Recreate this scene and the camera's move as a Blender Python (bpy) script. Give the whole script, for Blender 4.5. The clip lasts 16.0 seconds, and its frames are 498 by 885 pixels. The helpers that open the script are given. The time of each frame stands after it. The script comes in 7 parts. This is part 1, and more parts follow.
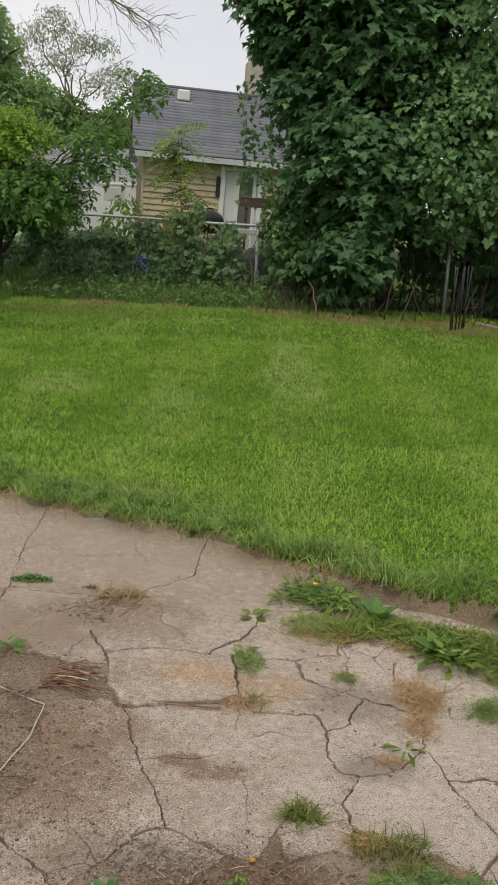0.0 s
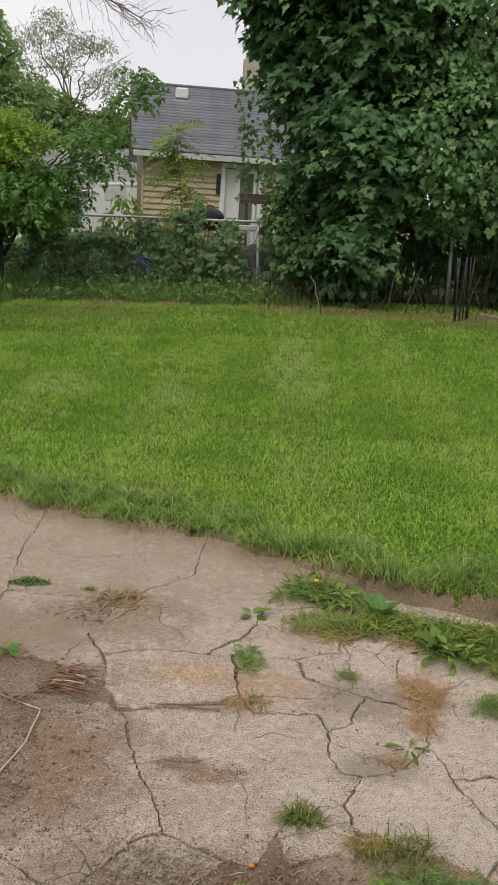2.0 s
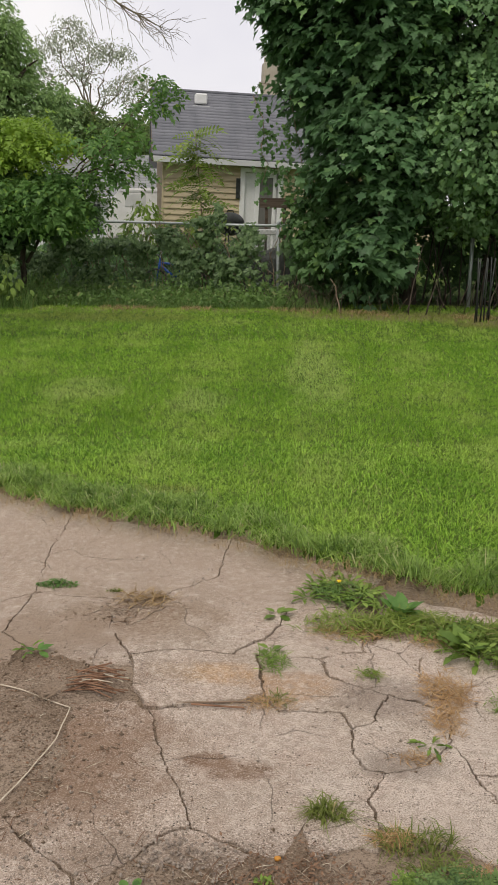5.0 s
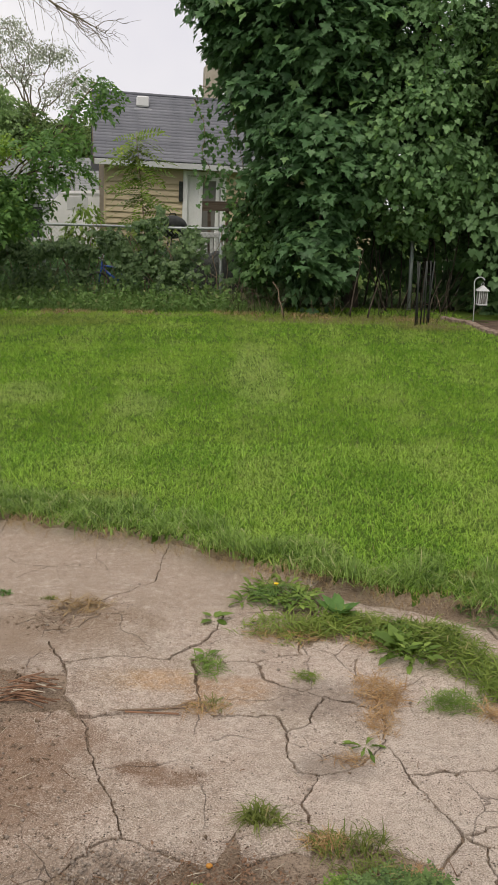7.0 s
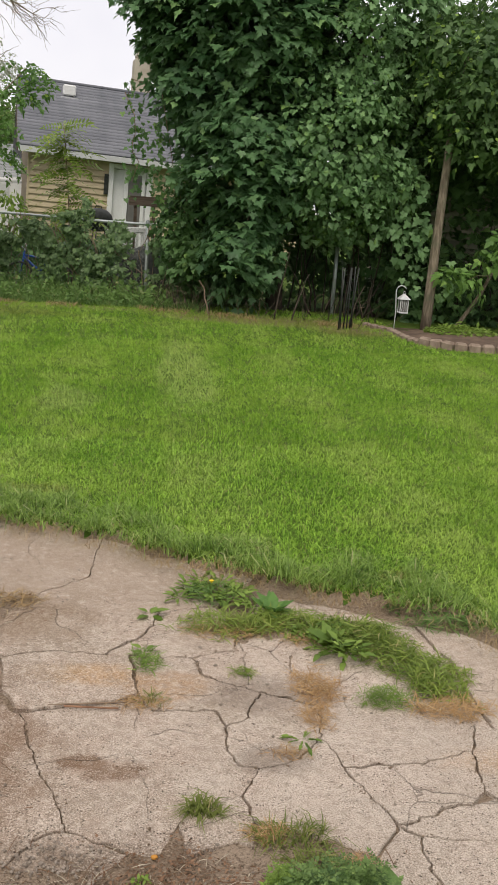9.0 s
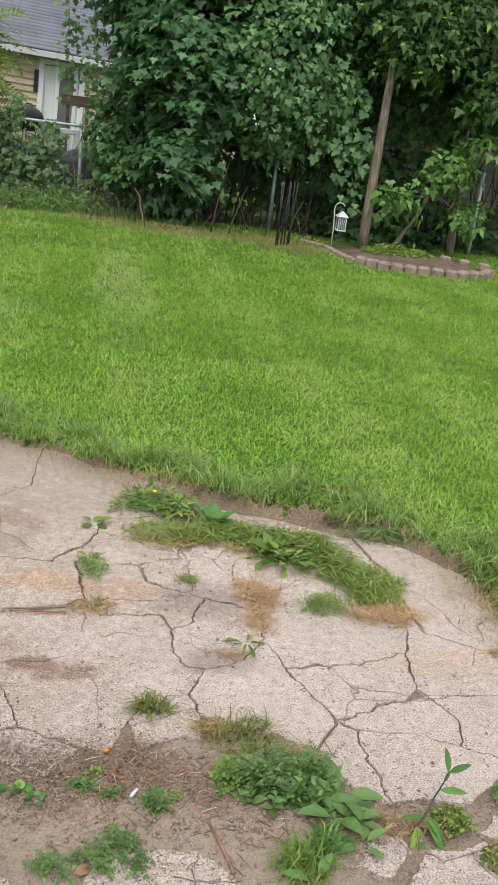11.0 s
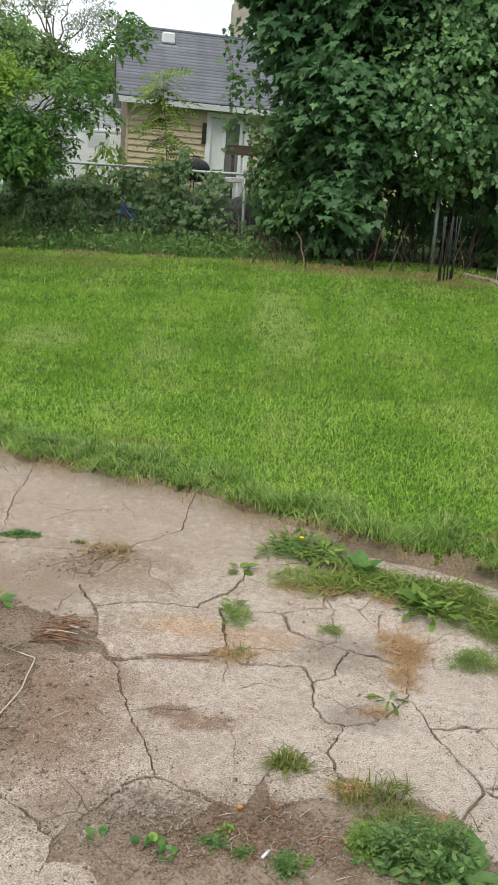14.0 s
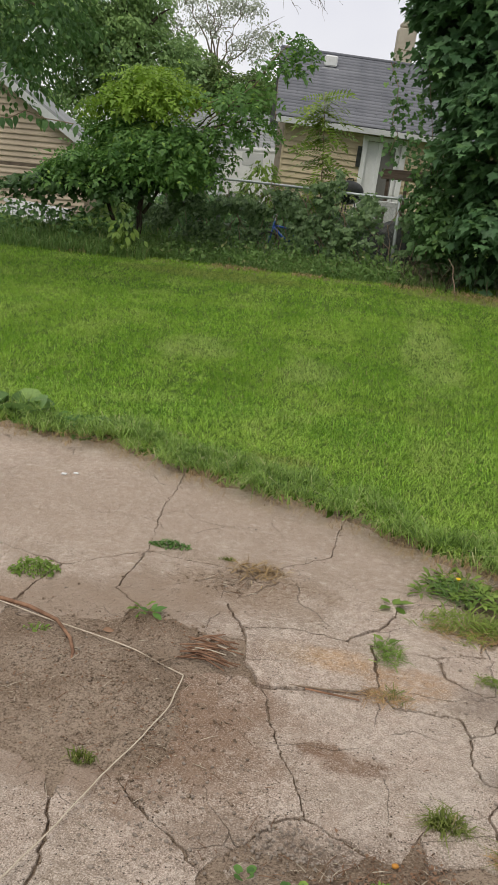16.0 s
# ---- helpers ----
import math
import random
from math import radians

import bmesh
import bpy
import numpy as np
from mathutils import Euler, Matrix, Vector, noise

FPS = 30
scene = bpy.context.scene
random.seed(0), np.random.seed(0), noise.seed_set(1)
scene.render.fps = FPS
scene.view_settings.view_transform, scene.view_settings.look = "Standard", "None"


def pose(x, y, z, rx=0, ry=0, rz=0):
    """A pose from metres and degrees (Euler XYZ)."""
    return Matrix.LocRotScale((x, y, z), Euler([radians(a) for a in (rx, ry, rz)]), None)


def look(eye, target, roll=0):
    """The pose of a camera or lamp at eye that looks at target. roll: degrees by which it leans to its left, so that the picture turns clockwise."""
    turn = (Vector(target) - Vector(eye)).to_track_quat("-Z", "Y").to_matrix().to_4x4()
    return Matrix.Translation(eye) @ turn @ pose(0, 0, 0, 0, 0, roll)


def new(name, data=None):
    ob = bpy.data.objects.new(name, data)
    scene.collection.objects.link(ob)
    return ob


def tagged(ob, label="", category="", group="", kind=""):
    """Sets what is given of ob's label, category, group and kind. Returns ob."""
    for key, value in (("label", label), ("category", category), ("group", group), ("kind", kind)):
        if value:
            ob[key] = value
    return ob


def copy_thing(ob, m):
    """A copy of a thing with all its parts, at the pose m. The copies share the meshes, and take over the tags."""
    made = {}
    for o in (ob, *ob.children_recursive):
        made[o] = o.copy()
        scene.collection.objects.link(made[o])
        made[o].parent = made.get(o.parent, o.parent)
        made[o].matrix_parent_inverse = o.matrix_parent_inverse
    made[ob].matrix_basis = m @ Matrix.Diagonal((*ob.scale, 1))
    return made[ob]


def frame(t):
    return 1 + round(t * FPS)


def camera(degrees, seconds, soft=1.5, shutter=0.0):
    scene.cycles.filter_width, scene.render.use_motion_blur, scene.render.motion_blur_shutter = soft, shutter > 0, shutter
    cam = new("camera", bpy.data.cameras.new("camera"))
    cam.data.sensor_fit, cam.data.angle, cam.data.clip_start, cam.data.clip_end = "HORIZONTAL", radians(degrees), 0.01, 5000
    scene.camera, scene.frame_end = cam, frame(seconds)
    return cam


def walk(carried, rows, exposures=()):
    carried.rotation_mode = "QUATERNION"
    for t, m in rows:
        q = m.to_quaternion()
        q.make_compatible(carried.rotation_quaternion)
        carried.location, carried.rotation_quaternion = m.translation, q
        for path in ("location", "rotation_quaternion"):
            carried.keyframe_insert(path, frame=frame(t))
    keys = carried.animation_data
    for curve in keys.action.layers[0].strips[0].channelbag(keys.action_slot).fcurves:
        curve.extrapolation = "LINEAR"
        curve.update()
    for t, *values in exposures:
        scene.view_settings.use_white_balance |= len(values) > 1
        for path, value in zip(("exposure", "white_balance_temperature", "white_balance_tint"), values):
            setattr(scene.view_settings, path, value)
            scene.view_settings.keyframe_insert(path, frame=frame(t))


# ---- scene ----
cam = camera(31.6, 16.0, soft=0.8)
EXPOSURES = (
    (0.0, -0.08, 6850, 7), (1.0, -0.11, 6900, 10), (1.6, -0.10, 6900, 9), (2.2, 0.03, 6900, 9), (3.5, 0.07, 6950, 8), (4.2, 0.07, 6950, 9), (6.5, -0.01, 7000, 11), (8.0, 0.12, 7000, 9),
    (10.5, 0.44, 6600, 11), (11.0, 0.55, 6300, 9), (12.5, 0.59, 6100, 8), (13.2, 0.53, 6150, 7), (14.0, 0.38, 6450, 4), (15.0, 0.09, 6750, 6), (16.0, 0.02, 6800, 8))
PATH = [
    (0, (0.0, 0.0, 1.556), (0.0, 1.93, 1.032), 2.9),
    (0.5, (0.011, 0.003, 1.553), (-0.043, 1.937, 1.046), 2.4),
    (1, (0.02, 0.019, 1.539), (-0.053, 1.953, 1.034), 2.1),
    (1.5, (0.054, 0.03, 1.526), (-0.003, 1.961, 1.009), 1.5),
    (2, (0.047, 0.053, 1.537), (0.028, 1.982, 1.007), 1.4),
    (2.5, (0.039, 0.031, 1.532), (-0.011, 1.955, 0.989), 1.0),
    (3, (0.041, 0.007, 1.537), (-0.045, 1.928, 0.988), 0.7),
    (3.5, (0.053, 0.009, 1.544), (-0.025, 1.932, 0.998), 0.6),
    (4, (0.045, 0.001, 1.55), (-0.028, 1.926, 1.012), 0.5),
    (6.5, (0.077, 0.008, 1.546), (0.037, 1.941, 1.032), 0.4),
    (7, (0.098, 0.019, 1.544), (0.147, 1.951, 1.029), 0.7),
    (7.5, (0.103, 0.024, 1.542), (0.211, 1.954, 1.029), 1.1),
    (8, (0.084, -0.001, 1.553), (0.25, 1.926, 1.042), 2.1),
    (10.5, (-0.116, -0.027, 1.549), (0.225, 1.862, 0.987), 6.6),
    (11, (-0.085, -0.037, 1.542), (0.329, 1.8, 0.866), 7.1),
    (11.5, (-0.043, -0.024, 1.541), (0.386, 1.798, 0.838), 7.4),
    (12, (-0.077, -0.01, 1.544), (0.362, 1.807, 0.831), 7.5),
    (12.5, (-0.077, -0.02, 1.549), (0.376, 1.792, 0.835), 7.3),
    (13, (-0.023, -0.023, 1.56), (0.375, 1.821, 0.897), 6.4),
    (13.5, (0.033, -0.042, 1.574), (0.246, 1.838, 0.925), 4.5),
    (14, (0.003, -0.004, 1.576), (0.036, 1.894, 0.947), 3.0),
    (14.5, (-0.027, -0.002, 1.571), (-0.166, 1.895, 0.953), 1.8),
    (15, (-0.025, -0.017, 1.576), (-0.279, 1.871, 0.967), 2.2),
    (15.5, (-0.056, -0.017, 1.565), (-0.302, 1.874, 0.96), 4.2),
    (16, (-0.158, 0.085, 1.549), (-0.403, 1.975, 0.944), 5.5),
]
walk(cam, [(t, look(eye, target, roll)) for t, eye, target, roll in PATH], EXPOSURES)

# world: a bright overcast sky, and a weak, very soft sun
world = bpy.data.worlds.new("overcast_sky")
scene.world = world
world.use_nodes = True
wn = world.node_tree
sky = wn.nodes.new("ShaderNodeTexSky")
sky.sky_type, sky.sun_disc = "NISHITA", False
sky.sun_elevation, sky.sun_rotation = radians(55), radians(200)
sky_strength = wn.nodes.new("ShaderNodeVectorMath")
sky_strength.operation = "SCALE"
sky_strength.inputs["Scale"].default_value = 0.1
wn.links.new(sky.outputs[0], sky_strength.inputs[0])
cloud_noise = wn.nodes.new("ShaderNodeTexNoise")
cloud_noise.inputs["Scale"].default_value = 3.2
cloud_noise.inputs["Detail"].default_value = 4
cloud_ramp = wn.nodes.new("ShaderNodeValToRGB")
cloud_ramp.color_ramp.elements[0].position, cloud_ramp.color_ramp.elements[0].color = 0.34, (0.68, 0.68, 0.775, 1)
cloud_ramp.color_ramp.elements[1].position, cloud_ramp.color_ramp.elements[1].color = 0.66, (0.85, 0.845, 0.89, 1)
wn.links.new(cloud_noise.outputs[0], cloud_ramp.inputs[0])
cloud_mix = wn.nodes.new("ShaderNodeMixRGB")
cloud_mix.inputs[0].default_value = 0.88
wn.links.new(sky_strength.outputs[0], cloud_mix.inputs[1])
wn.links.new(cloud_ramp.outputs[0], cloud_mix.inputs[2])
wn.links.new(cloud_mix.outputs[0], wn.nodes["Background"].inputs[0])
wn.nodes["Background"].inputs[1].default_value = 1.15
sun = new("sun", bpy.data.lights.new("sun", "SUN"))
sun.data.energy, sun.data.angle, sun.data.color = 1.6, radians(30), (1.0, 0.97, 0.92)
sun.matrix_world = look((0, 0, 20), (3.0, 9.0, 4.0))

# ---- materials ----


class Nodes:
    """A small builder of node materials."""

    def __init__(self, name):
        self.mat = bpy.data.materials.new(name)
        self.mat.use_nodes = True
        self.tree = self.mat.node_tree
        self.bsdf = self.tree.nodes["Principled BSDF"]
        self.out = self.tree.nodes["Material Output"]
        self.pos = self.node("ShaderNodeNewGeometry").outputs["Position"]

    def node(self, kind, **values):
        n = self.tree.nodes.new(kind)
        for key, value in values.items():
            n.inputs[key].default_value = value
        return n

    def link(self, a, b):
        self.tree.links.new(a, b)

    def noise(self, scale, detail=3.0, rough=0.55, vector=None, stretch=None):
        n = self.node("ShaderNodeTexNoise", Scale=scale, Detail=detail, Roughness=rough)
        v = vector or self.pos
        if stretch:
            s = self.node("ShaderNodeVectorMath")
            s.operation = "MULTIPLY"
            s.inputs[1].default_value = stretch
            self.link(v, s.inputs[0])
            v = s.outputs[0]
        self.link(v, n.inputs["Vector"])
        return n.outputs["Fac"]

    def ramp(self, fac, *stops):
        n = self.node("ShaderNodeValToRGB")
        els = n.color_ramp.elements
        while len(els) < len(stops):
            els.new(0.5)
        for el, (p, c) in zip(els, stops):
            el.position, el.color = p, (*c, 1) if len(c) == 3 else c
        self.link(fac, n.inputs[0])
        return n.outputs[0]

    def step(self, fac, low, high):
        n = self.node("ShaderNodeMapRange")
        n.inputs["From Min"].default_value, n.inputs["From Max"].default_value = low, high
        n.interpolation_type = "SMOOTHSTEP"
        self.link(fac, n.inputs["Value"])
        return n.outputs[0]

    def mix(self, fac, a, b, blend="MIX"):
        n = self.node("ShaderNodeMixRGB")
        n.blend_type = blend
        for v, s in ((fac, n.inputs[0]), (a, n.inputs[1]), (b, n.inputs[2])):
            if isinstance(v, (int, float)):
                s.default_value = v
            elif isinstance(v, tuple):
                s.default_value = (*v, 1)
            else:
                self.link(v, s)
        return n.outputs[0]

    def maths(self, op, a, b=0.0):
        n = self.node("ShaderNodeMath")
        n.operation = op
        for v, s in ((a, n.inputs[0]), (b, n.inputs[1])):
            if isinstance(v, (int, float)):
                s.default_value = v
            else:
                self.link(v, s)
        return n.outputs[0]

    def blot(self, x, y, rx, ry, soft=0.5, ragged=0.5, scale=9.0):
        """1 inside a ragged spot on the ground, 0 outside."""
        sub = self.node("ShaderNodeVectorMath")
        sub.operation = "SUBTRACT"
        sub.inputs[1].default_value = (x, y, 0)
        self.link(self.pos, sub.inputs[0])
        div = self.node("ShaderNodeVectorMath")
        div.operation = "MULTIPLY"
        div.inputs[1].default_value = (1 / rx, 1 / ry, 0)
        self.link(sub.outputs[0], div.inputs[0])
        ln = self.node("ShaderNodeVectorMath")
        ln.operation = "LENGTH"
        self.link(div.outputs[0], ln.inputs[0])
        n = self.maths("SUBTRACT", self.noise(scale, 4), 0.5)
        d = self.maths("ADD", ln.outputs["Value"], self.maths("MULTIPLY", n, ragged * 2))
        inv = self.step(d, 1.0 - soft * 0.5, 1.0 + soft * 0.5)
        return self.maths("SUBTRACT", 1.0, inv)

    def bump(self, height, strength=0.3, distance=0.01, after=None):
        n = self.node("ShaderNodeBump", Strength=strength, Distance=distance)
        self.link(height, n.inputs["Height"])
        if after:
            self.link(after, n.inputs["Normal"])
        self.link(n.outputs[0], self.bsdf.inputs["Normal"])
        return n.outputs[0]

    def done(self, color=None, rough=0.8, metal=0.0, spec=0.3):
        b = self.bsdf.inputs
        if isinstance(color, tuple):
            b["Base Color"].default_value = (*color, 1)
        elif color is not None:
            self.link(color, b["Base Color"])
        if isinstance(rough, (int, float)):
            b["Roughness"].default_value = rough
        else:
            self.link(rough, b["Roughness"])
        b["Metallic"].default_value = metal
        b["Specular IOR Level"].default_value = spec
        return self.mat


def island(m):
    return m.node("ShaderNodeNewGeometry").outputs["Random Per Island"]


def plain(name, a, b, scale=12.0, rough=0.7, metal=0.0, bump=0.2, spec=0.3, stretch=None):
    """A surface with stains at one scale and grain at another."""
    m = Nodes(name)
    big, fine = m.noise(scale, 4, stretch=stretch), m.noise(scale * 9, 3, stretch=stretch)
    c = m.mix(m.step(big, 0.3, 0.7), a, b)
    c = m.mix(m.maths("MULTIPLY", fine, 0.35), c, tuple(v * 0.6 for v in a))
    m.bump(fine, bump, 0.004)
    return m.done(c, rough, metal, spec)


def foliage(name, dark, light, fresh=None, rough=0.5, glow=0.28, scale=0.9):
    """Leaves: the colour goes leaf by leaf and patch by patch, and light comes through."""
    m = Nodes(name)
    r = m.maths("FRACT", m.maths("ADD", island(m), m.node("ShaderNodeObjectInfo").outputs["Random"]))
    c = m.mix(m.step(r, 0.0, 1.0), dark, light)
    patch = m.step(m.noise(scale, 3), 0.40, 0.62)
    c = m.mix(m.maths("MULTIPLY", patch, 0.55), c, light)
    if fresh:
        c = m.mix(m.step(r, 0.93, 0.97), c, fresh)
    c = m.mix(m.maths("MULTIPLY", m.step(m.noise(45.0, 4, 0.7), 0.42, 0.7), 0.35), c, tuple(v * 0.55 for v in dark))
    m.bump(m.noise(160.0, 3), 0.35, 0.004)
    m.done(c, rough, 0, 0.25)
    t = m.node("ShaderNodeBsdfTranslucent")
    m.link(m.mix(0.5, c, tuple(min(1, v * 1.9) for v in light)), t.inputs[0])
    s = m.node("ShaderNodeMixShader")
    s.inputs[0].default_value = glow
    m.link(m.bsdf.outputs[0], s.inputs[1])
    m.link(t.outputs[0], s.inputs[2])
    m.link(s.outputs[0], m.out.inputs[0])
    return m.mat


def concrete_material():
    m = Nodes("worn_concrete")
    info = m.node("ShaderNodeObjectInfo").outputs["Random"]
    base = m.mix(info, (0.475, 0.372, 0.294), (0.57, 0.455, 0.368))
    wide = m.noise(2.3, 4)
    base = m.mix(m.step(wide, 0.42, 0.72), base, (0.40, 0.32, 0.245))
    # worn patches where the skin is gone, pale grains and dark specks of aggregate, open pits
    worn = m.step(m.noise(5.5, 5, 0.65), 0.44, 0.60)
    base = m.mix(m.maths("MULTIPLY", worn, 0.55), base, (0.66, 0.562, 0.468))
    tone = m.step(m.noise(11.0, 5, 0.7), 0.42, 0.66)
    base = m.mix(m.maths("MULTIPLY", tone, 0.45), base, (0.36, 0.285, 0.22))
    # dust, rust and damp stains where they lie
    for x, y, rx, ry, colour, amount in (
        (-0.66, 2.25, 0.34, 0.30, (0.245, 0.170, 0.110), 0.8),
        (-0.50, 2.02, 0.24, 0.28, (0.25, 0.165, 0.105), 0.6),
        (-0.155, 2.21, 0.065, 0.035, (0.17, 0.095, 0.05), 0.9),
        (-0.05, 2.165, 0.09, 0.04, (0.16, 0.09, 0.05), 0.95),
        (-0.12, 2.68, 0.13, 0.07, (0.50, 0.28, 0.11), 0.6),
        (-0.26, 2.70, 0.12, 0.06, (0.38, 0.25, 0.12), 0.35),
        (0.12, 2.62, 0.14, 0.09, (0.40, 0.22, 0.09), 0.7),
        (1.16, 2.20, 0.18, 0.06, (0.50, 0.27, 0.10), 0.7),
        (0.40, 2.58, 0.15, 0.10, (0.19, 0.155, 0.125), 0.65),
        (0.42, 2.22, 0.12, 0.07, (0.20, 0.165, 0.135), 0.65),
        (0.95, 2.05, 0.75, 0.55, (0.60, 0.525, 0.445), 0.35),
        (-1.20, 3.75, 1.40, 0.75, (0.36, 0.27, 0.195), 0.75),
        (0.0, 3.55, 0.7, 0.4, (0.36, 0.275, 0.205), 0.6),
        (-0.5, 2.35, 0.22, 0.25, (0.28, 0.185, 0.13), 0.6),
        (-0.55, 3.15, 0.34, 0.16, (0.26, 0.19, 0.125), 0.7),
        (-0.75, 2.85, 0.36, 0.20, (0.26, 0.20, 0.15), 0.6),
        (0.05, 1.72, 0.30, 0.14, (0.17, 0.125, 0.09), 0.8),
    ):
        spot = m.blot(x, y, rx, ry, 1.5, 1.3, 7.0) if rx > 0.15 else m.blot(x, y, rx, ry, 0.7, 0.7, 14.0)
        if rx < 0.3:
            spot = m.maths("MULTIPLY", spot, m.step(m.noise(38.0, 5, 0.7), 0.25, 0.58))
        base = m.mix(m.maths("MULTIPLY", spot, amount), base, colour)
    # fine sand, then single stones and open pits of the aggregate
    fine = m.noise(150.0, 6, 0.8)
    base = m.mix(m.maths("MULTIPLY", m.step(fine, 0.46, 0.66), 0.55), base, (0.21, 0.155, 0.115))
    sand = m.noise(230.0, 4, 0.65)
    base = m.mix(m.maths("MULTIPLY", m.step(sand, 0.52, 0.63), 0.65), base, (0.82, 0.71, 0.605))
    base = m.mix(m.maths("MULTIPLY", m.maths("SUBTRACT", 1.0, m.step(sand, 0.36, 0.47)), 0.7), base, (0.10, 0.07, 0.048))
    mottle = m.noise(34.0, 5, 0.7)
    base = m.mix(m.maths("MULTIPLY", m.step(mottle, 0.50, 0.66), 0.42), base, (0.26, 0.195, 0.145))
    base = m.mix(m.maths("MULTIPLY", m.maths("SUBTRACT", 1.0, m.step(mottle, 0.34, 0.46)), 0.45), base, (0.70, 0.60, 0.505))
    rough_edge = m.maths("MULTIPLY", m.maths("SUBTRACT", m.noise(420.0, 3), 0.5), 0.9)

    def specks(scale, share, size):
        v = m.node("ShaderNodeTexVoronoi", Scale=scale)
        m.link(m.pos, v.inputs["Vector"])
        rgb = m.node("ShaderNodeSeparateColor")
        m.link(v.outputs["Color"], rgb.inputs[0])
        pick = m.maths("GREATER_THAN", rgb.outputs[0], 1.0 - share)
        d = m.maths("ADD", v.outputs["Distance"], rough_edge)
        near = m.maths("SUBTRACT", 1.0, m.step(d, size * 0.4, size))
        return m.maths("MULTIPLY", pick, near)

    base = m.mix(m.maths("MULTIPLY", specks(120.0, 0.25, 0.40), 0.45), base, (0.66, 0.58, 0.49))
    pit = m.maths("MULTIPLY", specks(115.0, 0.20, 0.33), m.step(m.noise(7.0, 3), 0.34, 0.56))
    base = m.mix(m.maths("MULTIPLY", pit, 0.95), base, (0.045, 0.032, 0.023))
    # a film of dirt and rust that lies over the grain
    for x, y, rx, ry, colour, amount in (
        (-0.62, 2.22, 0.30, 0.28, (0.26, 0.165, 0.105), 0.55), (-0.155, 2.215, 0.06, 0.035, (0.20, 0.11, 0.06), 0.35), (-0.05, 2.165, 0.10, 0.04, (0.27, 0.165, 0.10), 0.3),
        (-0.12, 2.68, 0.12, 0.06, (0.50, 0.29, 0.12), 0.12), (0.40, 2.56, 0.15, 0.09, (0.24, 0.18, 0.135), 0.45), (0.42, 2.20, 0.09, 0.06, (0.24, 0.185, 0.14), 0.45), (-0.50, 3.08, 0.28, 0.16, (0.27, 0.19, 0.125), 0.5),
        (-1.10, 2.80, 0.50, 0.17, (0.30, 0.22, 0.155), 0.65), (-0.90, 1.95, 0.34, 0.12, (0.29, 0.21, 0.15), 0.55), (-0.85, 2.95, 0.22, 0.14, (0.30, 0.22, 0.155), 0.45), (-0.30, 1.80, 0.20, 0.09, (0.27, 0.20, 0.145), 0.4),
    ):
        film = m.blot(x, y, rx, ry, 1.1, 1.0, 8.0)
        base = m.mix(m.maths("MULTIPLY", film, amount), base, colour)
    # hairline cracks
    warp = m.node("ShaderNodeVectorMath")
    warp.operation = "ADD"
    wcol = m.node("ShaderNodeTexNoise", Scale=4.0, Detail=6.0)
    m.link(m.pos, wcol.inputs["Vector"])
    shift = m.node("ShaderNodeVectorMath")
    shift.operation = "SCALE"
    shift.inputs["Scale"].default_value = 0.14
    m.link(wcol.outputs["Color"], shift.inputs[0])
    m.link(m.pos, warp.inputs[0])
    m.link(shift.outputs[0], warp.inputs[1])
    web = m.node("ShaderNodeTexVoronoi", Scale=2.6)
    web.feature = "DISTANCE_TO_EDGE"
    m.link(warp.outputs[0], web.inputs["Vector"])
    hair = m.maths("SUBTRACT", 1.0, m.step(web.outputs["Distance"], 0.001, 0.005))
    hair = m.maths("MULTIPLY", hair, m.step(m.noise(3.1, 3), 0.47, 0.56))
    base = m.mix(m.maths("MULTIPLY", hair, 0.35), base, (0.09, 0.065, 0.045))
    height = m.maths("SUBTRACT", m.maths("ADD", m.maths("MULTIPLY", fine, 0.5), m.noise(30.0, 4)), m.maths("MULTIPLY", m.maths("ADD", pit, hair), 0.9))
    m.bump(height, 1.0, 0.012)
    return m.done(base, 0.9, 0, 0.2)


def soil_material():
    m = Nodes("dusty_soil")
    c = m.mix(m.step(m.noise(3.0, 5), 0.35, 0.65), (0.265, 0.192, 0.133), (0.39, 0.300, 0.222))
    c = m.mix(m.maths("MULTIPLY", m.step(m.noise(70.0, 6, 0.8), 0.48, 0.66), 0.55), c, (0.11, 0.077, 0.053))
    crumb = m.noise(150.0, 4, 0.65)
    c = m.mix(m.maths("MULTIPLY", m.step(crumb, 0.54, 0.66), 0.65), c, (0.52, 0.42, 0.32))
    c = m.mix(m.maths("MULTIPLY", m.maths("SUBTRACT", 1.0, m.step(crumb, 0.36, 0.46)), 0.7), c, (0.07, 0.046, 0.03))
    c = m.mix(m.maths("MULTIPLY", m.blot(0.25, 1.45, 0.55, 0.16, 0.8, 0.8, 7.0), 0.6), c, (0.42, 0.335, 0.25))
    m.bump(m.maths("ADD", m.noise(50.0, 5, 0.7), crumb), 1.0, 0.012)
    return m.done(c, 0.95, 0, 0.1)


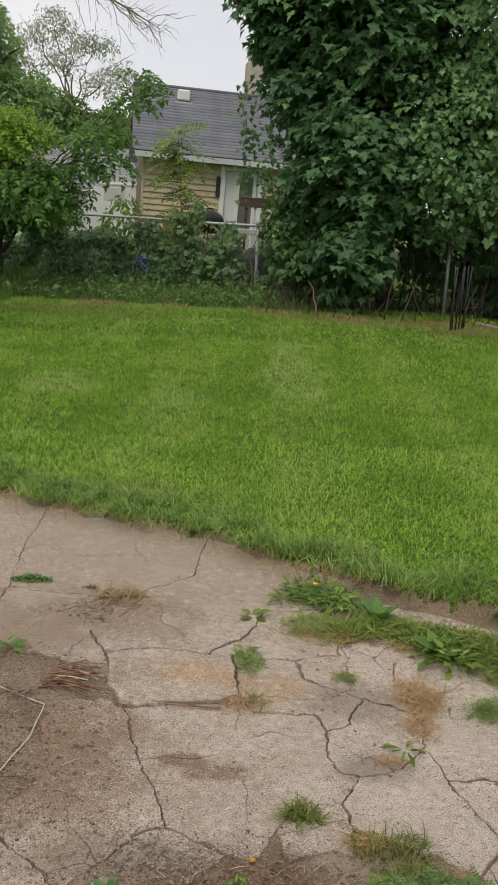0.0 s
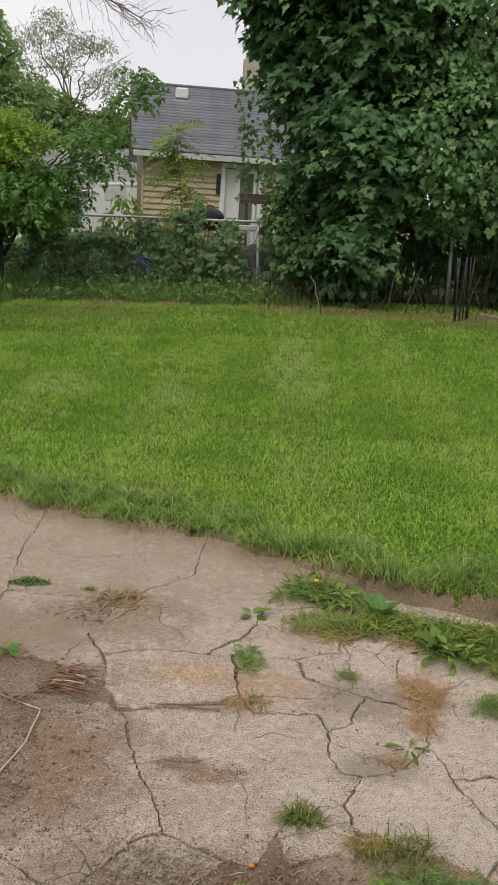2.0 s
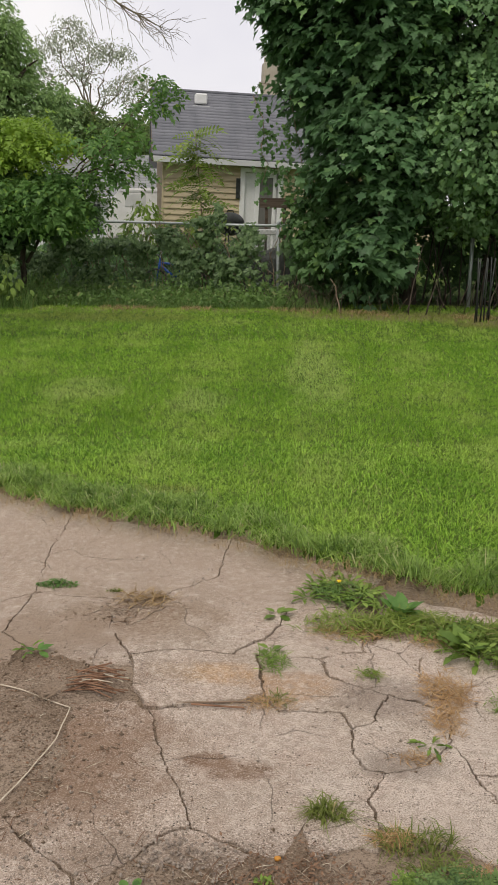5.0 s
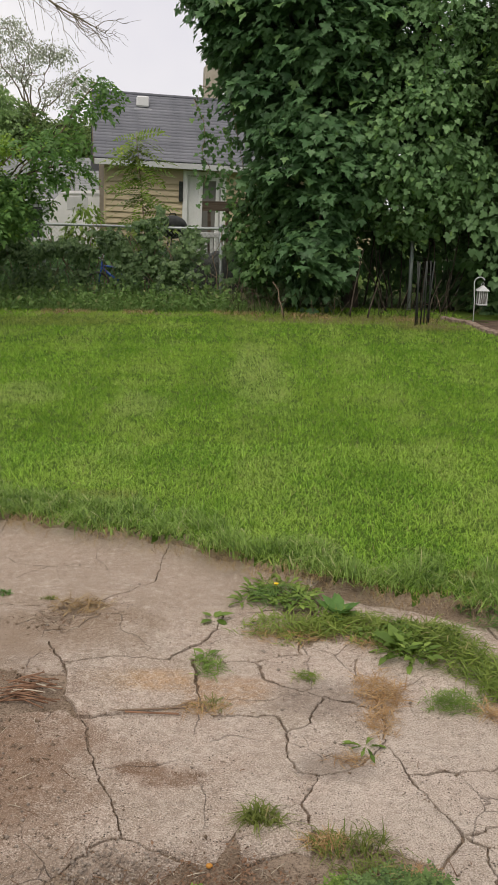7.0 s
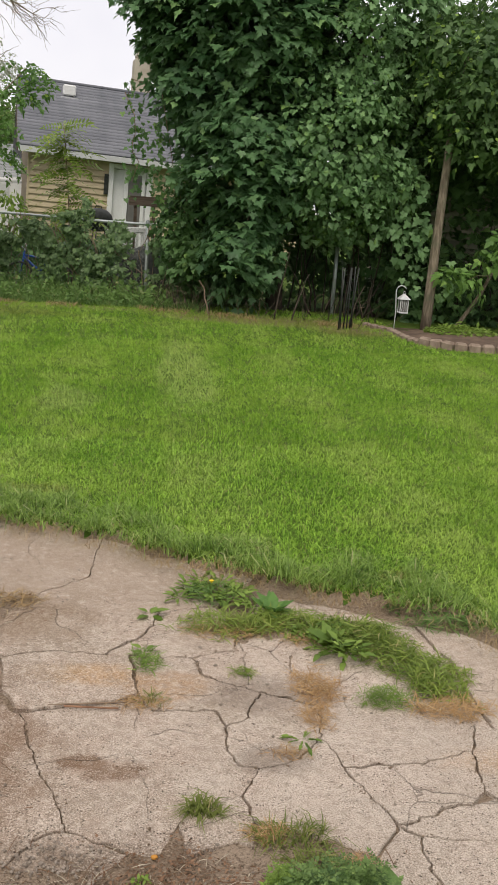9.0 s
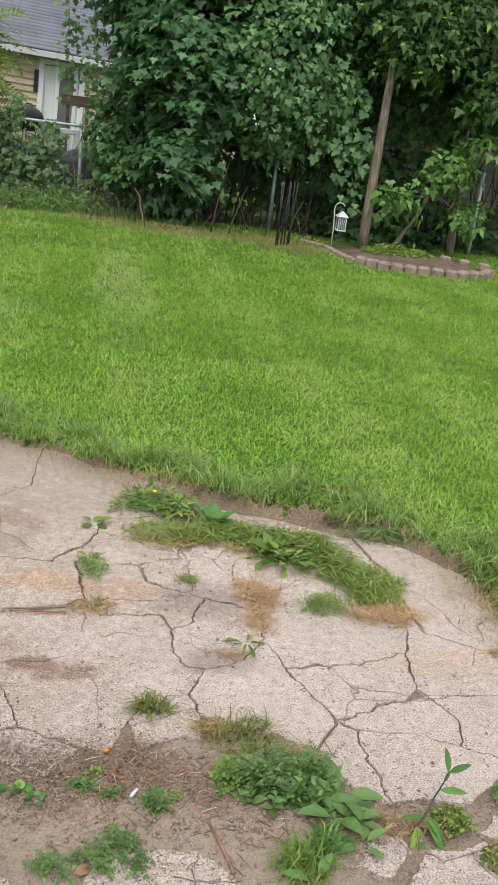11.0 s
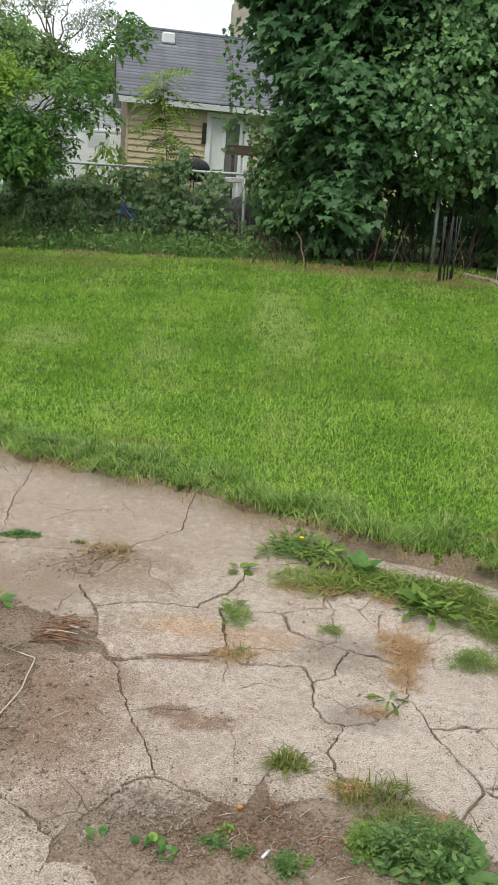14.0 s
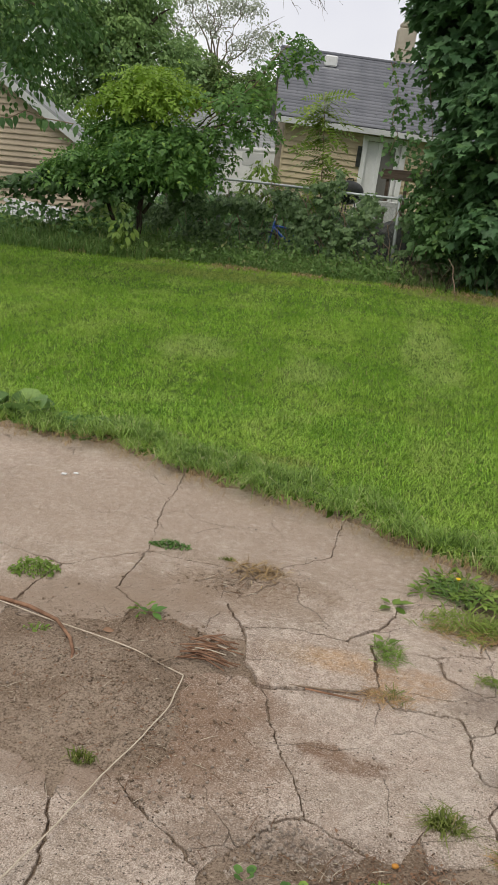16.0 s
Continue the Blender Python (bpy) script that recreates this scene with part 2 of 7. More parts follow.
def turf_material():
    m = Nodes("turf")
    wide = m.noise(0.7, 4)
    c = m.mix(m.step(wide, 0.35, 0.65), (0.060, 0.115, 0.013), (0.092, 0.160, 0.022))
    c = m.mix(m.maths("MULTIPLY", m.step(m.noise(7.0, 4), 0.45, 0.7), 0.5), c, (0.125, 0.16, 0.038))
    c = m.mix(m.maths("MULTIPLY", m.step(m.noise(60.0, 3), 0.45, 0.7), 0.6), c, (0.045, 0.06, 0.016))
    for x, y, rx, ry in ((1.9, 12.4, 1.5, 0.45), (-2.2, 13.0, 2.2, 0.3), (3.0, 12.0, 0.6, 0.4)):
        c = m.mix(m.maths("MULTIPLY", m.blot(x, y, rx, ry, 0.8, 0.5, 4.0), 0.7), c, (0.21, 0.155, 0.095))
    m.bump(m.noise(90.0, 4), 0.8, 0.02)
    return m.done(c, 0.9, 0, 0.15)


def blade_material():
    m = Nodes("grass_blades")
    r = island(m)
    c = m.mix(m.step(r, 0.05, 0.95), (0.100, 0.220, 0.018), (0.385, 0.640, 0.085))
    wide = m.noise(0.8, 4)
    c = m.mix(m.maths("MULTIPLY", m.step(wide, 0.40, 0.62), 0.5), c, (0.39, 0.54, 0.095))
    deep = m.noise(1.3, 4, 0.6)
    c = m.mix(m.maths("MULTIPLY", m.step(deep, 0.52, 0.66), 0.4), c, (0.085, 0.215, 0.012))
    tufty = m.noise(24.0, 4, 0.65)
    c = m.mix(m.maths("MULTIPLY", m.step(tufty, 0.52, 0.64), 0.5), c, (0.068, 0.165, 0.009))
    c = m.mix(m.maths("MULTIPLY", m.maths("SUBTRACT", 1.0, m.step(tufty, 0.36, 0.46)), 0.55), c, (0.50, 0.70, 0.10))
    # mower's stripes a metre apart, uneven and broken up
    axes = m.node("ShaderNodeSeparateXYZ")
    m.link(m.pos, axes.inputs[0])
    x = m.maths("ADD", axes.outputs["X"], m.maths("MULTIPLY", m.maths("SUBTRACT", m.noise(3.0, 4, 0.65), 0.5), 0.75))
    wave = m.maths("SINE", m.maths("MULTIPLY", m.maths("SUBTRACT", x, 0.15), 2 * math.pi))
    pale = m.maths("MULTIPLY", m.step(wave, -0.15, 0.35), m.step(m.noise(1.6, 4, 0.6), 0.42, 0.60))
    c = m.mix(m.maths("MULTIPLY", pale, 0.30), c, (0.46, 0.55, 0.16))
    dark = m.maths("MULTIPLY", m.maths("SUBTRACT", 1.0, m.step(wave, -0.45, 0.05)), m.step(m.noise(0.9, 3), 0.38, 0.58))
    c = m.mix(m.maths("MULTIPLY", dark, 0.28), c, (0.095, 0.235, 0.014))
    for px, py, rx, ry in ((0.40, 8.2, 0.28, 1.5), (-1.6, 7.2, 0.30, 0.5), (-0.6, 6.8, 0.22, 0.45)):
        c = m.mix(m.maths("MULTIPLY", m.blot(px, py, rx, ry, 0.6, 1.1, 5.0), 0.36), c, (0.50, 0.56, 0.22))
    for px, py, rx, ry, k in ((1.9, 12.5, 1.6, 0.5, 0.6), (-2.4, 12.0, 1.3, 0.5, 0.5), (2.75, 11.6, 0.5, 0.35, 0.7), (1.12, 3.45, 0.12, 0.06, 0.7), (-0.55, 4.55, 0.2, 0.08, 0.5)):
        c = m.mix(m.maths("MULTIPLY", m.blot(px, py, rx, ry, 0.9, 0.6, 4.0), k), c, (0.27, 0.21, 0.09))
    c = m.mix(m.step(r, 0.97, 0.985), c, (0.36, 0.32, 0.15))
    m.done(c, 0.5, 0, 0.2)
    t = m.node("ShaderNodeBsdfTranslucent")
    m.link(m.mix(0.4, c, (0.24, 0.44, 0.04)), t.inputs[0])
    s = m.node("ShaderNodeMixShader")
    s.inputs[0].default_value = 0.3
    m.link(m.bsdf.outputs[0], s.inputs[1])
    m.link(t.outputs[0], s.inputs[2])
    m.link(s.outputs[0], m.out.inputs[0])
    return m.mat


def siding_material(name, a, b):
    m = Nodes(name)
    info = m.node("ShaderNodeObjectInfo").outputs["Random"]
    c = m.mix(info, a, b)
    c = m.mix(m.maths("MULTIPLY", m.step(m.noise(1.6, 4, stretch=(1, 1, 0.4)), 0.45, 0.75), 0.45), c, tuple(v * 0.62 for v in a))
    m.bump(m.noise(40.0, 3, stretch=(0.2, 0.2, 3.0)), 0.15, 0.004)
    return m.done(c, 0.65, 0, 0.3)


def shingle_material(name, a, b):
    m = Nodes(name)
    tex = m.node("ShaderNodeTexCoord").outputs["Object"]
    info = m.node("ShaderNodeObjectInfo").outputs["Random"]
    c = m.mix(m.noise(3.2, 2, vector=tex, stretch=(1.0, 0.1, 0.1)), a, b)
    c = m.mix(m.maths("MULTIPLY", info, 0.5), c, tuple(v * 0.75 for v in a))
    c = m.mix(m.maths("MULTIPLY", m.step(m.noise(0.8, 4), 0.4, 0.7), 0.4), c, b)
    m.bump(m.noise(120.0, 3), 0.5, 0.005)
    return m.done(c, 0.92, 0, 0.2)


def bark_material(name, a, b):
    m = Nodes(name)
    n = m.noise(26.0, 5, stretch=(1, 1, 0.16))
    c = m.mix(m.step(n, 0.35, 0.65), a, b)
    c = m.mix(m.maths("MULTIPLY", m.step(m.noise(5.0, 3), 0.5, 0.7), 0.4), c, (0.10, 0.12, 0.07))
    m.bump(n, 0.8, 0.02)
    return m.done(c, 0.92, 0, 0.15)


CONCRETE, SOIL, TURF, BLADE = concrete_material(), soil_material(), turf_material(), blade_material()
MAPLE = foliage("maple_leaves", (0.048, 0.112, 0.044), (0.132, 0.246, 0.104), (0.20, 0.34, 0.12), rough=0.40)
GRAPE = foliage("vine_leaves", (0.088, 0.172, 0.066), (0.220, 0.370, 0.155), (0.26, 0.42, 0.12))
ELDER = foliage("box_elder_leaves", (0.036, 0.082, 0.023), (0.096, 0.178, 0.050), (0.30, 0.46, 0.09))
# leaf green darkened to hold shade in its colour, for thickets and similar growth
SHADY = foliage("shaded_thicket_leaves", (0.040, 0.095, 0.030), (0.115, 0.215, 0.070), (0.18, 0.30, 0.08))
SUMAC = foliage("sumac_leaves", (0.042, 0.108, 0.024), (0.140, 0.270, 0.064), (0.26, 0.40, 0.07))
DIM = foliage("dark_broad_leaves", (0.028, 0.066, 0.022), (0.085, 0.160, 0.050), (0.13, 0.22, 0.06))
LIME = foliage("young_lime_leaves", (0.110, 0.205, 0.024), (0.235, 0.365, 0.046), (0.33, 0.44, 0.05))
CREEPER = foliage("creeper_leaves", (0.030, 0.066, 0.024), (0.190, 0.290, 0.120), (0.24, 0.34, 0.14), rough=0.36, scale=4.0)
WEED = foliage("weed_leaves", (0.070, 0.132, 0.022), (0.215, 0.315, 0.062), (0.30, 0.41, 0.09))
PATCH = foliage("green_patch_blades", (0.070, 0.120, 0.018), (0.260, 0.335, 0.068), (0.40, 0.36, 0.15))
BROWN_MAT = foliage("orange_brown_dead_grass", (0.26, 0.145, 0.058), (0.54, 0.35, 0.165), (0.62, 0.47, 0.27), glow=0.1)
MEADOW = foliage("broad_weed_leaves", (0.050, 0.108, 0.030), (0.165, 0.275, 0.080), (0.24, 0.36, 0.10), rough=0.42, scale=9.0)
HERB = foliage("feathery_weed_leaves", (0.042, 0.088, 0.026), (0.175, 0.270, 0.080), (0.22, 0.30, 0.09), scale=12.0)
SAPLING = foliage("fresh_box_elder_leaves", (0.055, 0.125, 0.028), (0.185, 0.330, 0.080), (0.26, 0.42, 0.10))
YOUNG = foliage("yellowish_sapling_leaves", (0.10, 0.165, 0.022), (0.20, 0.285, 0.045), (0.30, 0.34, 0.06))
FRINGE = foliage("border_grass_blades", (0.034, 0.084, 0.012), (0.310, 0.450, 0.105), (0.50, 0.47, 0.25), scale=7.0)
RANK = foliage("rank_grass", (0.048, 0.105, 0.022), (0.170, 0.280, 0.075), (0.30, 0.30, 0.13))
OLIVE = foliage("olive_tuft_blades", (0.075, 0.110, 0.020), (0.215, 0.250, 0.060), (0.38, 0.31, 0.15))
STRAW = foliage("dead_grass", (0.24, 0.15, 0.065), (0.42, 0.30, 0.15), (0.5, 0.4, 0.24), glow=0.1)
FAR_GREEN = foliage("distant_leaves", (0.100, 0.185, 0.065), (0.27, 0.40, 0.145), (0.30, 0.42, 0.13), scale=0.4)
DUSK_GREEN = foliage("darker_distant_leaves", (0.060, 0.105, 0.030), (0.16, 0.24, 0.07), (0.24, 0.30, 0.09), scale=0.4)
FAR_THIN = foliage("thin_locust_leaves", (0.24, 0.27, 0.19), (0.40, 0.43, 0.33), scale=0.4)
BARK = bark_material("grey_brown_bark", (0.13, 0.105, 0.074), (0.26, 0.215, 0.155))
DARK_BARK = bark_material("dark_bark", (0.045, 0.034, 0.026), (0.10, 0.078, 0.06))
TWIG = plain("dry_twigs", (0.20, 0.14, 0.095), (0.32, 0.24, 0.17), 8, 0.9)
RED_TWIG = plain("reddish_sticks", (0.15, 0.078, 0.045), (0.36, 0.205, 0.125), 20, 0.85)
GALV = plain("galvanised_steel", (0.40, 0.43, 0.43), (0.54, 0.57, 0.56), 9, 0.55, 0.55, 0.15, 0.5)
DULL_WIRE = plain("dull_wire", (0.24, 0.26, 0.25), (0.38, 0.40, 0.39), 9, 0.6, 0.4)
BLACK_METAL = plain("black_metal", (0.03, 0.033, 0.03), (0.06, 0.064, 0.056), 12, 0.55, 0.3)
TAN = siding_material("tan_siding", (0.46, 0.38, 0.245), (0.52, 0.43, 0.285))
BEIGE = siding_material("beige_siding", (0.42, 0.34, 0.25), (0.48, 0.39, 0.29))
# siding for the side walls, darkened to brown so the colour holds their shade
SIDE_WALL_SHADE = siding_material("shaded_side_siding", (0.20, 0.155, 0.11), (0.25, 0.20, 0.145))
# beige siding with the trees' shade put into a dark olive colour
SHADE_SIDING = siding_material("shaded_beige_siding", (0.17, 0.17, 0.115), (0.21, 0.205, 0.14))
WHITE_SIDING = siding_material("white_siding", (0.66, 0.68, 0.68), (0.74, 0.76, 0.76))
WHITE = plain("white_paint", (0.72, 0.72, 0.70), (0.80, 0.80, 0.79), 3, 0.5, bump=0.08)
GREY_TRIM = plain("weathered_white_trim", (0.52, 0.53, 0.52), (0.62, 0.63, 0.62), 3, 0.6, bump=0.1)
BROWN_TRIM = plain("dark_brown_trim", (0.10, 0.075, 0.055), (0.16, 0.12, 0.09), 6, 0.7)
CHIMNEY = plain("tan_render", (0.40, 0.35, 0.27), (0.50, 0.45, 0.36), 5, 0.85, bump=0.4)
SHINGLE = shingle_material("grey_shingles", (0.15, 0.155, 0.175), (0.255, 0.26, 0.28))
PALE_SHINGLE = shingle_material("pale_grey_shingles", (0.26, 0.27, 0.27), (0.36, 0.37, 0.36))
PANE = plain("dim_window_pane", (0.16, 0.155, 0.145), (0.21, 0.20, 0.185), 2, 0.25, spec=0.5)
DARK_GLASS = plain("dark_window_glass", (0.03, 0.035, 0.038), (0.05, 0.055, 0.06), 3, 0.08, spec=0.6)
DECK_WOOD = plain("weathered_brown_deck_wood", (0.085, 0.062, 0.045), (0.15, 0.115, 0.085), 7, 0.85, stretch=(0.3, 1, 4))
BLUE = plain("blue_bicycle_paint", (0.02, 0.09, 0.42), (0.03, 0.13, 0.52), 9, 0.35, spec=0.5)
RUBBER = plain("grey_rubber", (0.05, 0.05, 0.05), (0.11, 0.11, 0.105), 9, 0.8)
BLOCK = plain("pinkish_edging_block", (0.215, 0.160, 0.120), (0.345, 0.265, 0.205), 9, 0.92, bump=0.6)
BED_SOIL = plain("dark_bed_soil", (0.105, 0.072, 0.052), (0.18, 0.125, 0.09), 6, 0.95, bump=0.8)
CORD = plain("pale_cord", (0.50, 0.42, 0.31), (0.60, 0.52, 0.40), 40, 0.8)
ORANGE = plain("orange_nut_shell", (0.45, 0.19, 0.03), (0.55, 0.26, 0.05), 40, 0.6)
YELLOW = plain("yellow_petals", (0.75, 0.50, 0.02), (0.85, 0.62, 0.04), 40, 0.6)
PEBBLE = plain("grey_pebbles", (0.20, 0.16, 0.125), (0.40, 0.34, 0.28), 14, 0.9)
DEAD_LEAF = plain("brown_dead_leaf", (0.17, 0.092, 0.052), (0.30, 0.18, 0.11), 20, 0.85)

# ---- mesh helpers ----
rng = np.random.default_rng(7)
UP = np.array([0.0, 0.0, 1.0])


def unit(v):
    return v / np.maximum(np.linalg.norm(v, axis=-1, keepdims=True), 1e-9)


def tri_mesh(name, verts, tris, material, smooth=False):
    me = bpy.data.meshes.new(name)
    verts, tris = np.asarray(verts, np.float32), np.asarray(tris, np.int32)
    me.vertices.add(len(verts))
    me.vertices.foreach_set("co", verts.ravel())
    me.loops.add(tris.size)
    me.loops.foreach_set("vertex_index", tris.ravel())
    me.polygons.add(len(tris))
    me.polygons.foreach_set("loop_start", np.arange(0, tris.size, 3, dtype=np.int32))
    me.polygons.foreach_set("loop_total", np.full(len(tris), 3, np.int32))
    if smooth:
        me.polygons.foreach_set("use_smooth", np.ones(len(tris), bool))
    me.update(calc_edges=True)
    me.validate()
    me.materials.append(material)
    return me


def bm_mesh(name, bm, material, smooth=False):
    me = bpy.data.meshes.new(name)
    bmesh.ops.recalc_face_normals(bm, faces=bm.faces)
    bm.to_mesh(me)
    bm.free()
    if smooth:
        for p in me.polygons:
            p.use_smooth = True
    me.materials.append(material)
    return me


def part(name, data, material, parent, label="", smooth=False):
    """Links a bmesh, or a finished mesh, as one mesh object under a thing or a part."""
    me = bm_mesh(name, data, material, smooth) if isinstance(data, bmesh.types.BMesh) else data
    ob = new(name, me)
    ob.parent = parent
    if label:
        ob["label"] = label
    if name in ("leaves", "stems", "twigs", "foliage", "crown"):
        ob["kind"] = "stuff"
    return ob


def thing(name, label, category, m=None, group="", kind=""):
    ob = new(name)
    ob.empty_display_size = 0.1
    if m is not None:
        ob.matrix_world = m
    return tagged(ob, label, category, group, kind)


def box(bm, x0, y0, z0, x1, y1, z1, bevel=0.0):
    r = bmesh.ops.create_cube(bm, size=1.0)
    for v in r["verts"]:
        v.co = Vector(((x0 + x1) / 2 + v.co.x * (x1 - x0), (y0 + y1) / 2 + v.co.y * (y1 - y0), (z0 + z1) / 2 + v.co.z * (z1 - z0)))
    if bevel:
        edges = list({e for v in r["verts"] for e in v.link_edges})
        bmesh.ops.bevel(bm, geom=edges, offset=bevel, segments=1, affect="EDGES", clamp_overlap=True)
    return bm


def boxed(*a, bevel=0.0):
    return box(bmesh.new(), *a, bevel=bevel)


def tube(path, radii, sides=6):
    """Vertices and triangles of a tapered tube along a path."""
    path = np.asarray(path, float)
    n = len(path)
    radii = np.broadcast_to(np.asarray(radii, float), (n,))
    tang = unit(np.gradient(path, axis=0))
    ref = np.where(np.abs(tang[:, 2:3]) > 0.9, np.array([[1.0, 0, 0]]), np.array([[0, 0, 1.0]]))
    a = unit(np.cross(tang, ref))
    b = np.cross(tang, a)
    ang = np.arange(sides) * 2 * np.pi / sides
    ring = a[:, None] * np.cos(ang)[None, :, None] + b[:, None] * np.sin(ang)[None, :, None]
    v = (path[:, None] + ring * radii[:, None, None]).reshape(-1, 3)
    i, j = np.meshgrid(np.arange(n - 1), np.arange(sides), indexing="ij")
    p, q = (i * sides + j).ravel(), (i * sides + (j + 1) % sides).ravel()
    t = np.concatenate([np.stack([p, q, q + sides], 1), np.stack([p, q + sides, p + sides], 1)])
    caps = [[0, k + 1, k] for k in range(1, sides - 1)] + [[(n - 1) * sides, (n - 1) * sides + k, (n - 1) * sides + k + 1] for k in range(1, sides - 1)]
    return v, np.concatenate([t, np.array(caps)])


def joined(pieces):
    vs, ts, base = [], [], 0
    for v, t in pieces:
        vs.append(v)
        ts.append(np.asarray(t) + base)
        base += len(v)
    return np.concatenate(vs), np.concatenate(ts)


def tube_mesh(name, path, radii, material, sides=8):
    return tri_mesh(name, *tube(path, radii, sides), material, True)


def bend(a, b, sag=0.0, wobble=0.0, n=7, side=(0, 0, 1)):
    """A gently bent line from a to b."""
    a, b, s = np.array(a, float), np.array(b, float), np.linspace(0, 1, n)[:, None]
    line = a + (b - a) * s + np.array(side, float) * sag * 4 * s * (1 - s)
    return line + rng.normal(0, wobble, (n, 3)) * (4 * s * (1 - s))


# ---- leaves ----
def fan(outline, centre, fold=0.12, droop=0.18):
    """A leaf blade as a fan round its centre, folded along the midrib and drooping to the tip."""
    p = np.array([centre, *outline], float)
    z = fold * np.abs(p[:, 0]) - droop * p[:, 1] ** 2
    n = len(outline)
    return np.column_stack([p, z]), np.array([[0, 1 + k, 1 + (k + 1) % n] for k in range(n)])


def mirrored(half):
    return [*half, *[(-x, y) for x, y in half[::-1] if x > 1e-6]]


MAPLE_LEAF = fan(mirrored([(0.0, 0.03), (0.18, -0.10), (0.43, -0.11), (0.30, 0.10), (0.52, 0.20), (0.72, 0.44), (0.46, 0.47), (0.44, 0.58), (0.25, 0.46), (0.26, 0.74), (0.11, 0.80), (0.0, 1.05)]), (0, 0.28), 0.14, 0.30)
GRAPE_LEAF = fan(mirrored([(0.0, 0.08), (0.25, -0.09), (0.47, 0.03), (0.38, 0.18), (0.60, 0.36), (0.43, 0.50), (0.27, 0.52), (0.24, 0.76), (0.0, 1.0)]), (0, 0.35), 0.16)
OVAL_LEAF = fan(mirrored([(0.0, 0.0), (0.22, 0.25), (0.24, 0.55), (0.0, 1.0)]), (0, 0.42), 0.2)
ROUND_LEAF = fan(mirrored([(0.0, 0.12), (0.26, -0.02), (0.52, 0.24), (0.50, 0.62), (0.26, 0.92), (0.0, 0.95)]), (0, 0.45), 0.15, 0.05)


def compound(pairs, reach, width, spread, droop=0.25, end=True):
    """A leaf of paired leaflets along a stalk."""
    pieces = []
    for k in range(pairs):
        y = 0.12 + 0.78 * k / max(1, pairs - 1) if pairs > 1 else 0.5
        for side in (1, -1):
            a = np.array([0.0, y])
            d = np.array([side * math.cos(spread), math.sin(spread)]) * reach * (1.0 - 0.35 * y)
            w = np.array([-d[1], d[0]]) * width
            p = np.array([a, a + d * 0.45 + w, a + d, a + d * 0.45 - w])
            pieces.append((p, [[0, 1, 2], [0, 2, 3]]))
    if end:
        p = np.array([(0, 0.9), (width * reach, 0.9 + reach * 0.45), (0, 0.9 + reach), (-width * reach, 0.9 + reach * 0.45)])
        pieces.append((p, [[0, 1, 2], [0, 2, 3]]))
    pieces.append((np.array([(-0.008, 0), (0.008, 0), (0, 0.95)]), [[0, 1, 2]]))
    v, t = joined(pieces)
    z = 0.10 * np.abs(v[:, 0]) - droop * v[:, 1] ** 2
    return np.column_stack([v, z]), t


ELDER_LEAF = compound(2, 0.60, 0.31, 0.50, 0.35)
ASH_LEAF = compound(3, 0.50, 0.27, 0.55, 0.35)
TINY_LEAF = (np.array([(0, 0, 0), (0.30, 0.45, 0.05), (0, 1.0, -0.12), (-0.30, 0.45, 0.05)]), np.array([[0, 1, 2], [0, 2, 3]]))
SAPLING_LEAF = compound(7, 0.26, 0.22, 0.35, 0.3)


def palm_leaf():
    pieces = []
    for a in (-1.25, -0.62, 0.0, 0.62, 1.25):
        d, w = np.array([math.sin(a), math.cos(a)]), np.array([math.cos(a), -math.sin(a)])
        r = 0.72 - 0.16 * abs(a)
        p = np.array([d * 0.04, d * r * 0.6 + w * 0.135, d * r, d * r * 0.6 - w * 0.135]) + (0, 0.25)
        pieces.append((p, [[0, 1, 2], [0, 2, 3]]))
    v, t = joined(pieces)
    return np.column_stack([v, 0.05 * np.abs(v[:, 0]) - 0.3 * (v[:, 1] - 0.2) ** 2]), t


PALM_LEAF = palm_leaf()


def cloud(leaf, pos, nrm, tip, size):
    """All the leaves of a crown as one set of vertices and triangles."""
    lv, lt = leaf
    z = unit(nrm)
    y = unit(tip - (tip * z).sum(-1, keepdims=True) * z)
    x = np.cross(y, z)
    s = np.broadcast_to(size, (len(pos),))[:, None, None]
    v = pos[:, None] + s * (lv[None, :, :1] * x[:, None] + lv[None, :, 1:2] * y[:, None] + lv[None, :, 2:] * z[:, None])
    t = lt[None] + (np.arange(len(pos)) * len(lv))[:, None, None]
    return v.reshape(-1, 3), t.reshape(-1, 3)


def on_ellipsoid(c, r, n, inner=0.8, low=-1.0):
    """Random places near the surface of an ellipsoid, with the way out of it."""
    d = unit(rng.normal(size=(n * 2, 3)))
    d = d[d[:, 2] > low][:n]
    k = inner + (1.06 - inner) * rng.random((len(d), 1)) ** 0.6
    c, r = np.array(c, float), np.array(r, float)
    return c + d * r * k, unit(d / r)


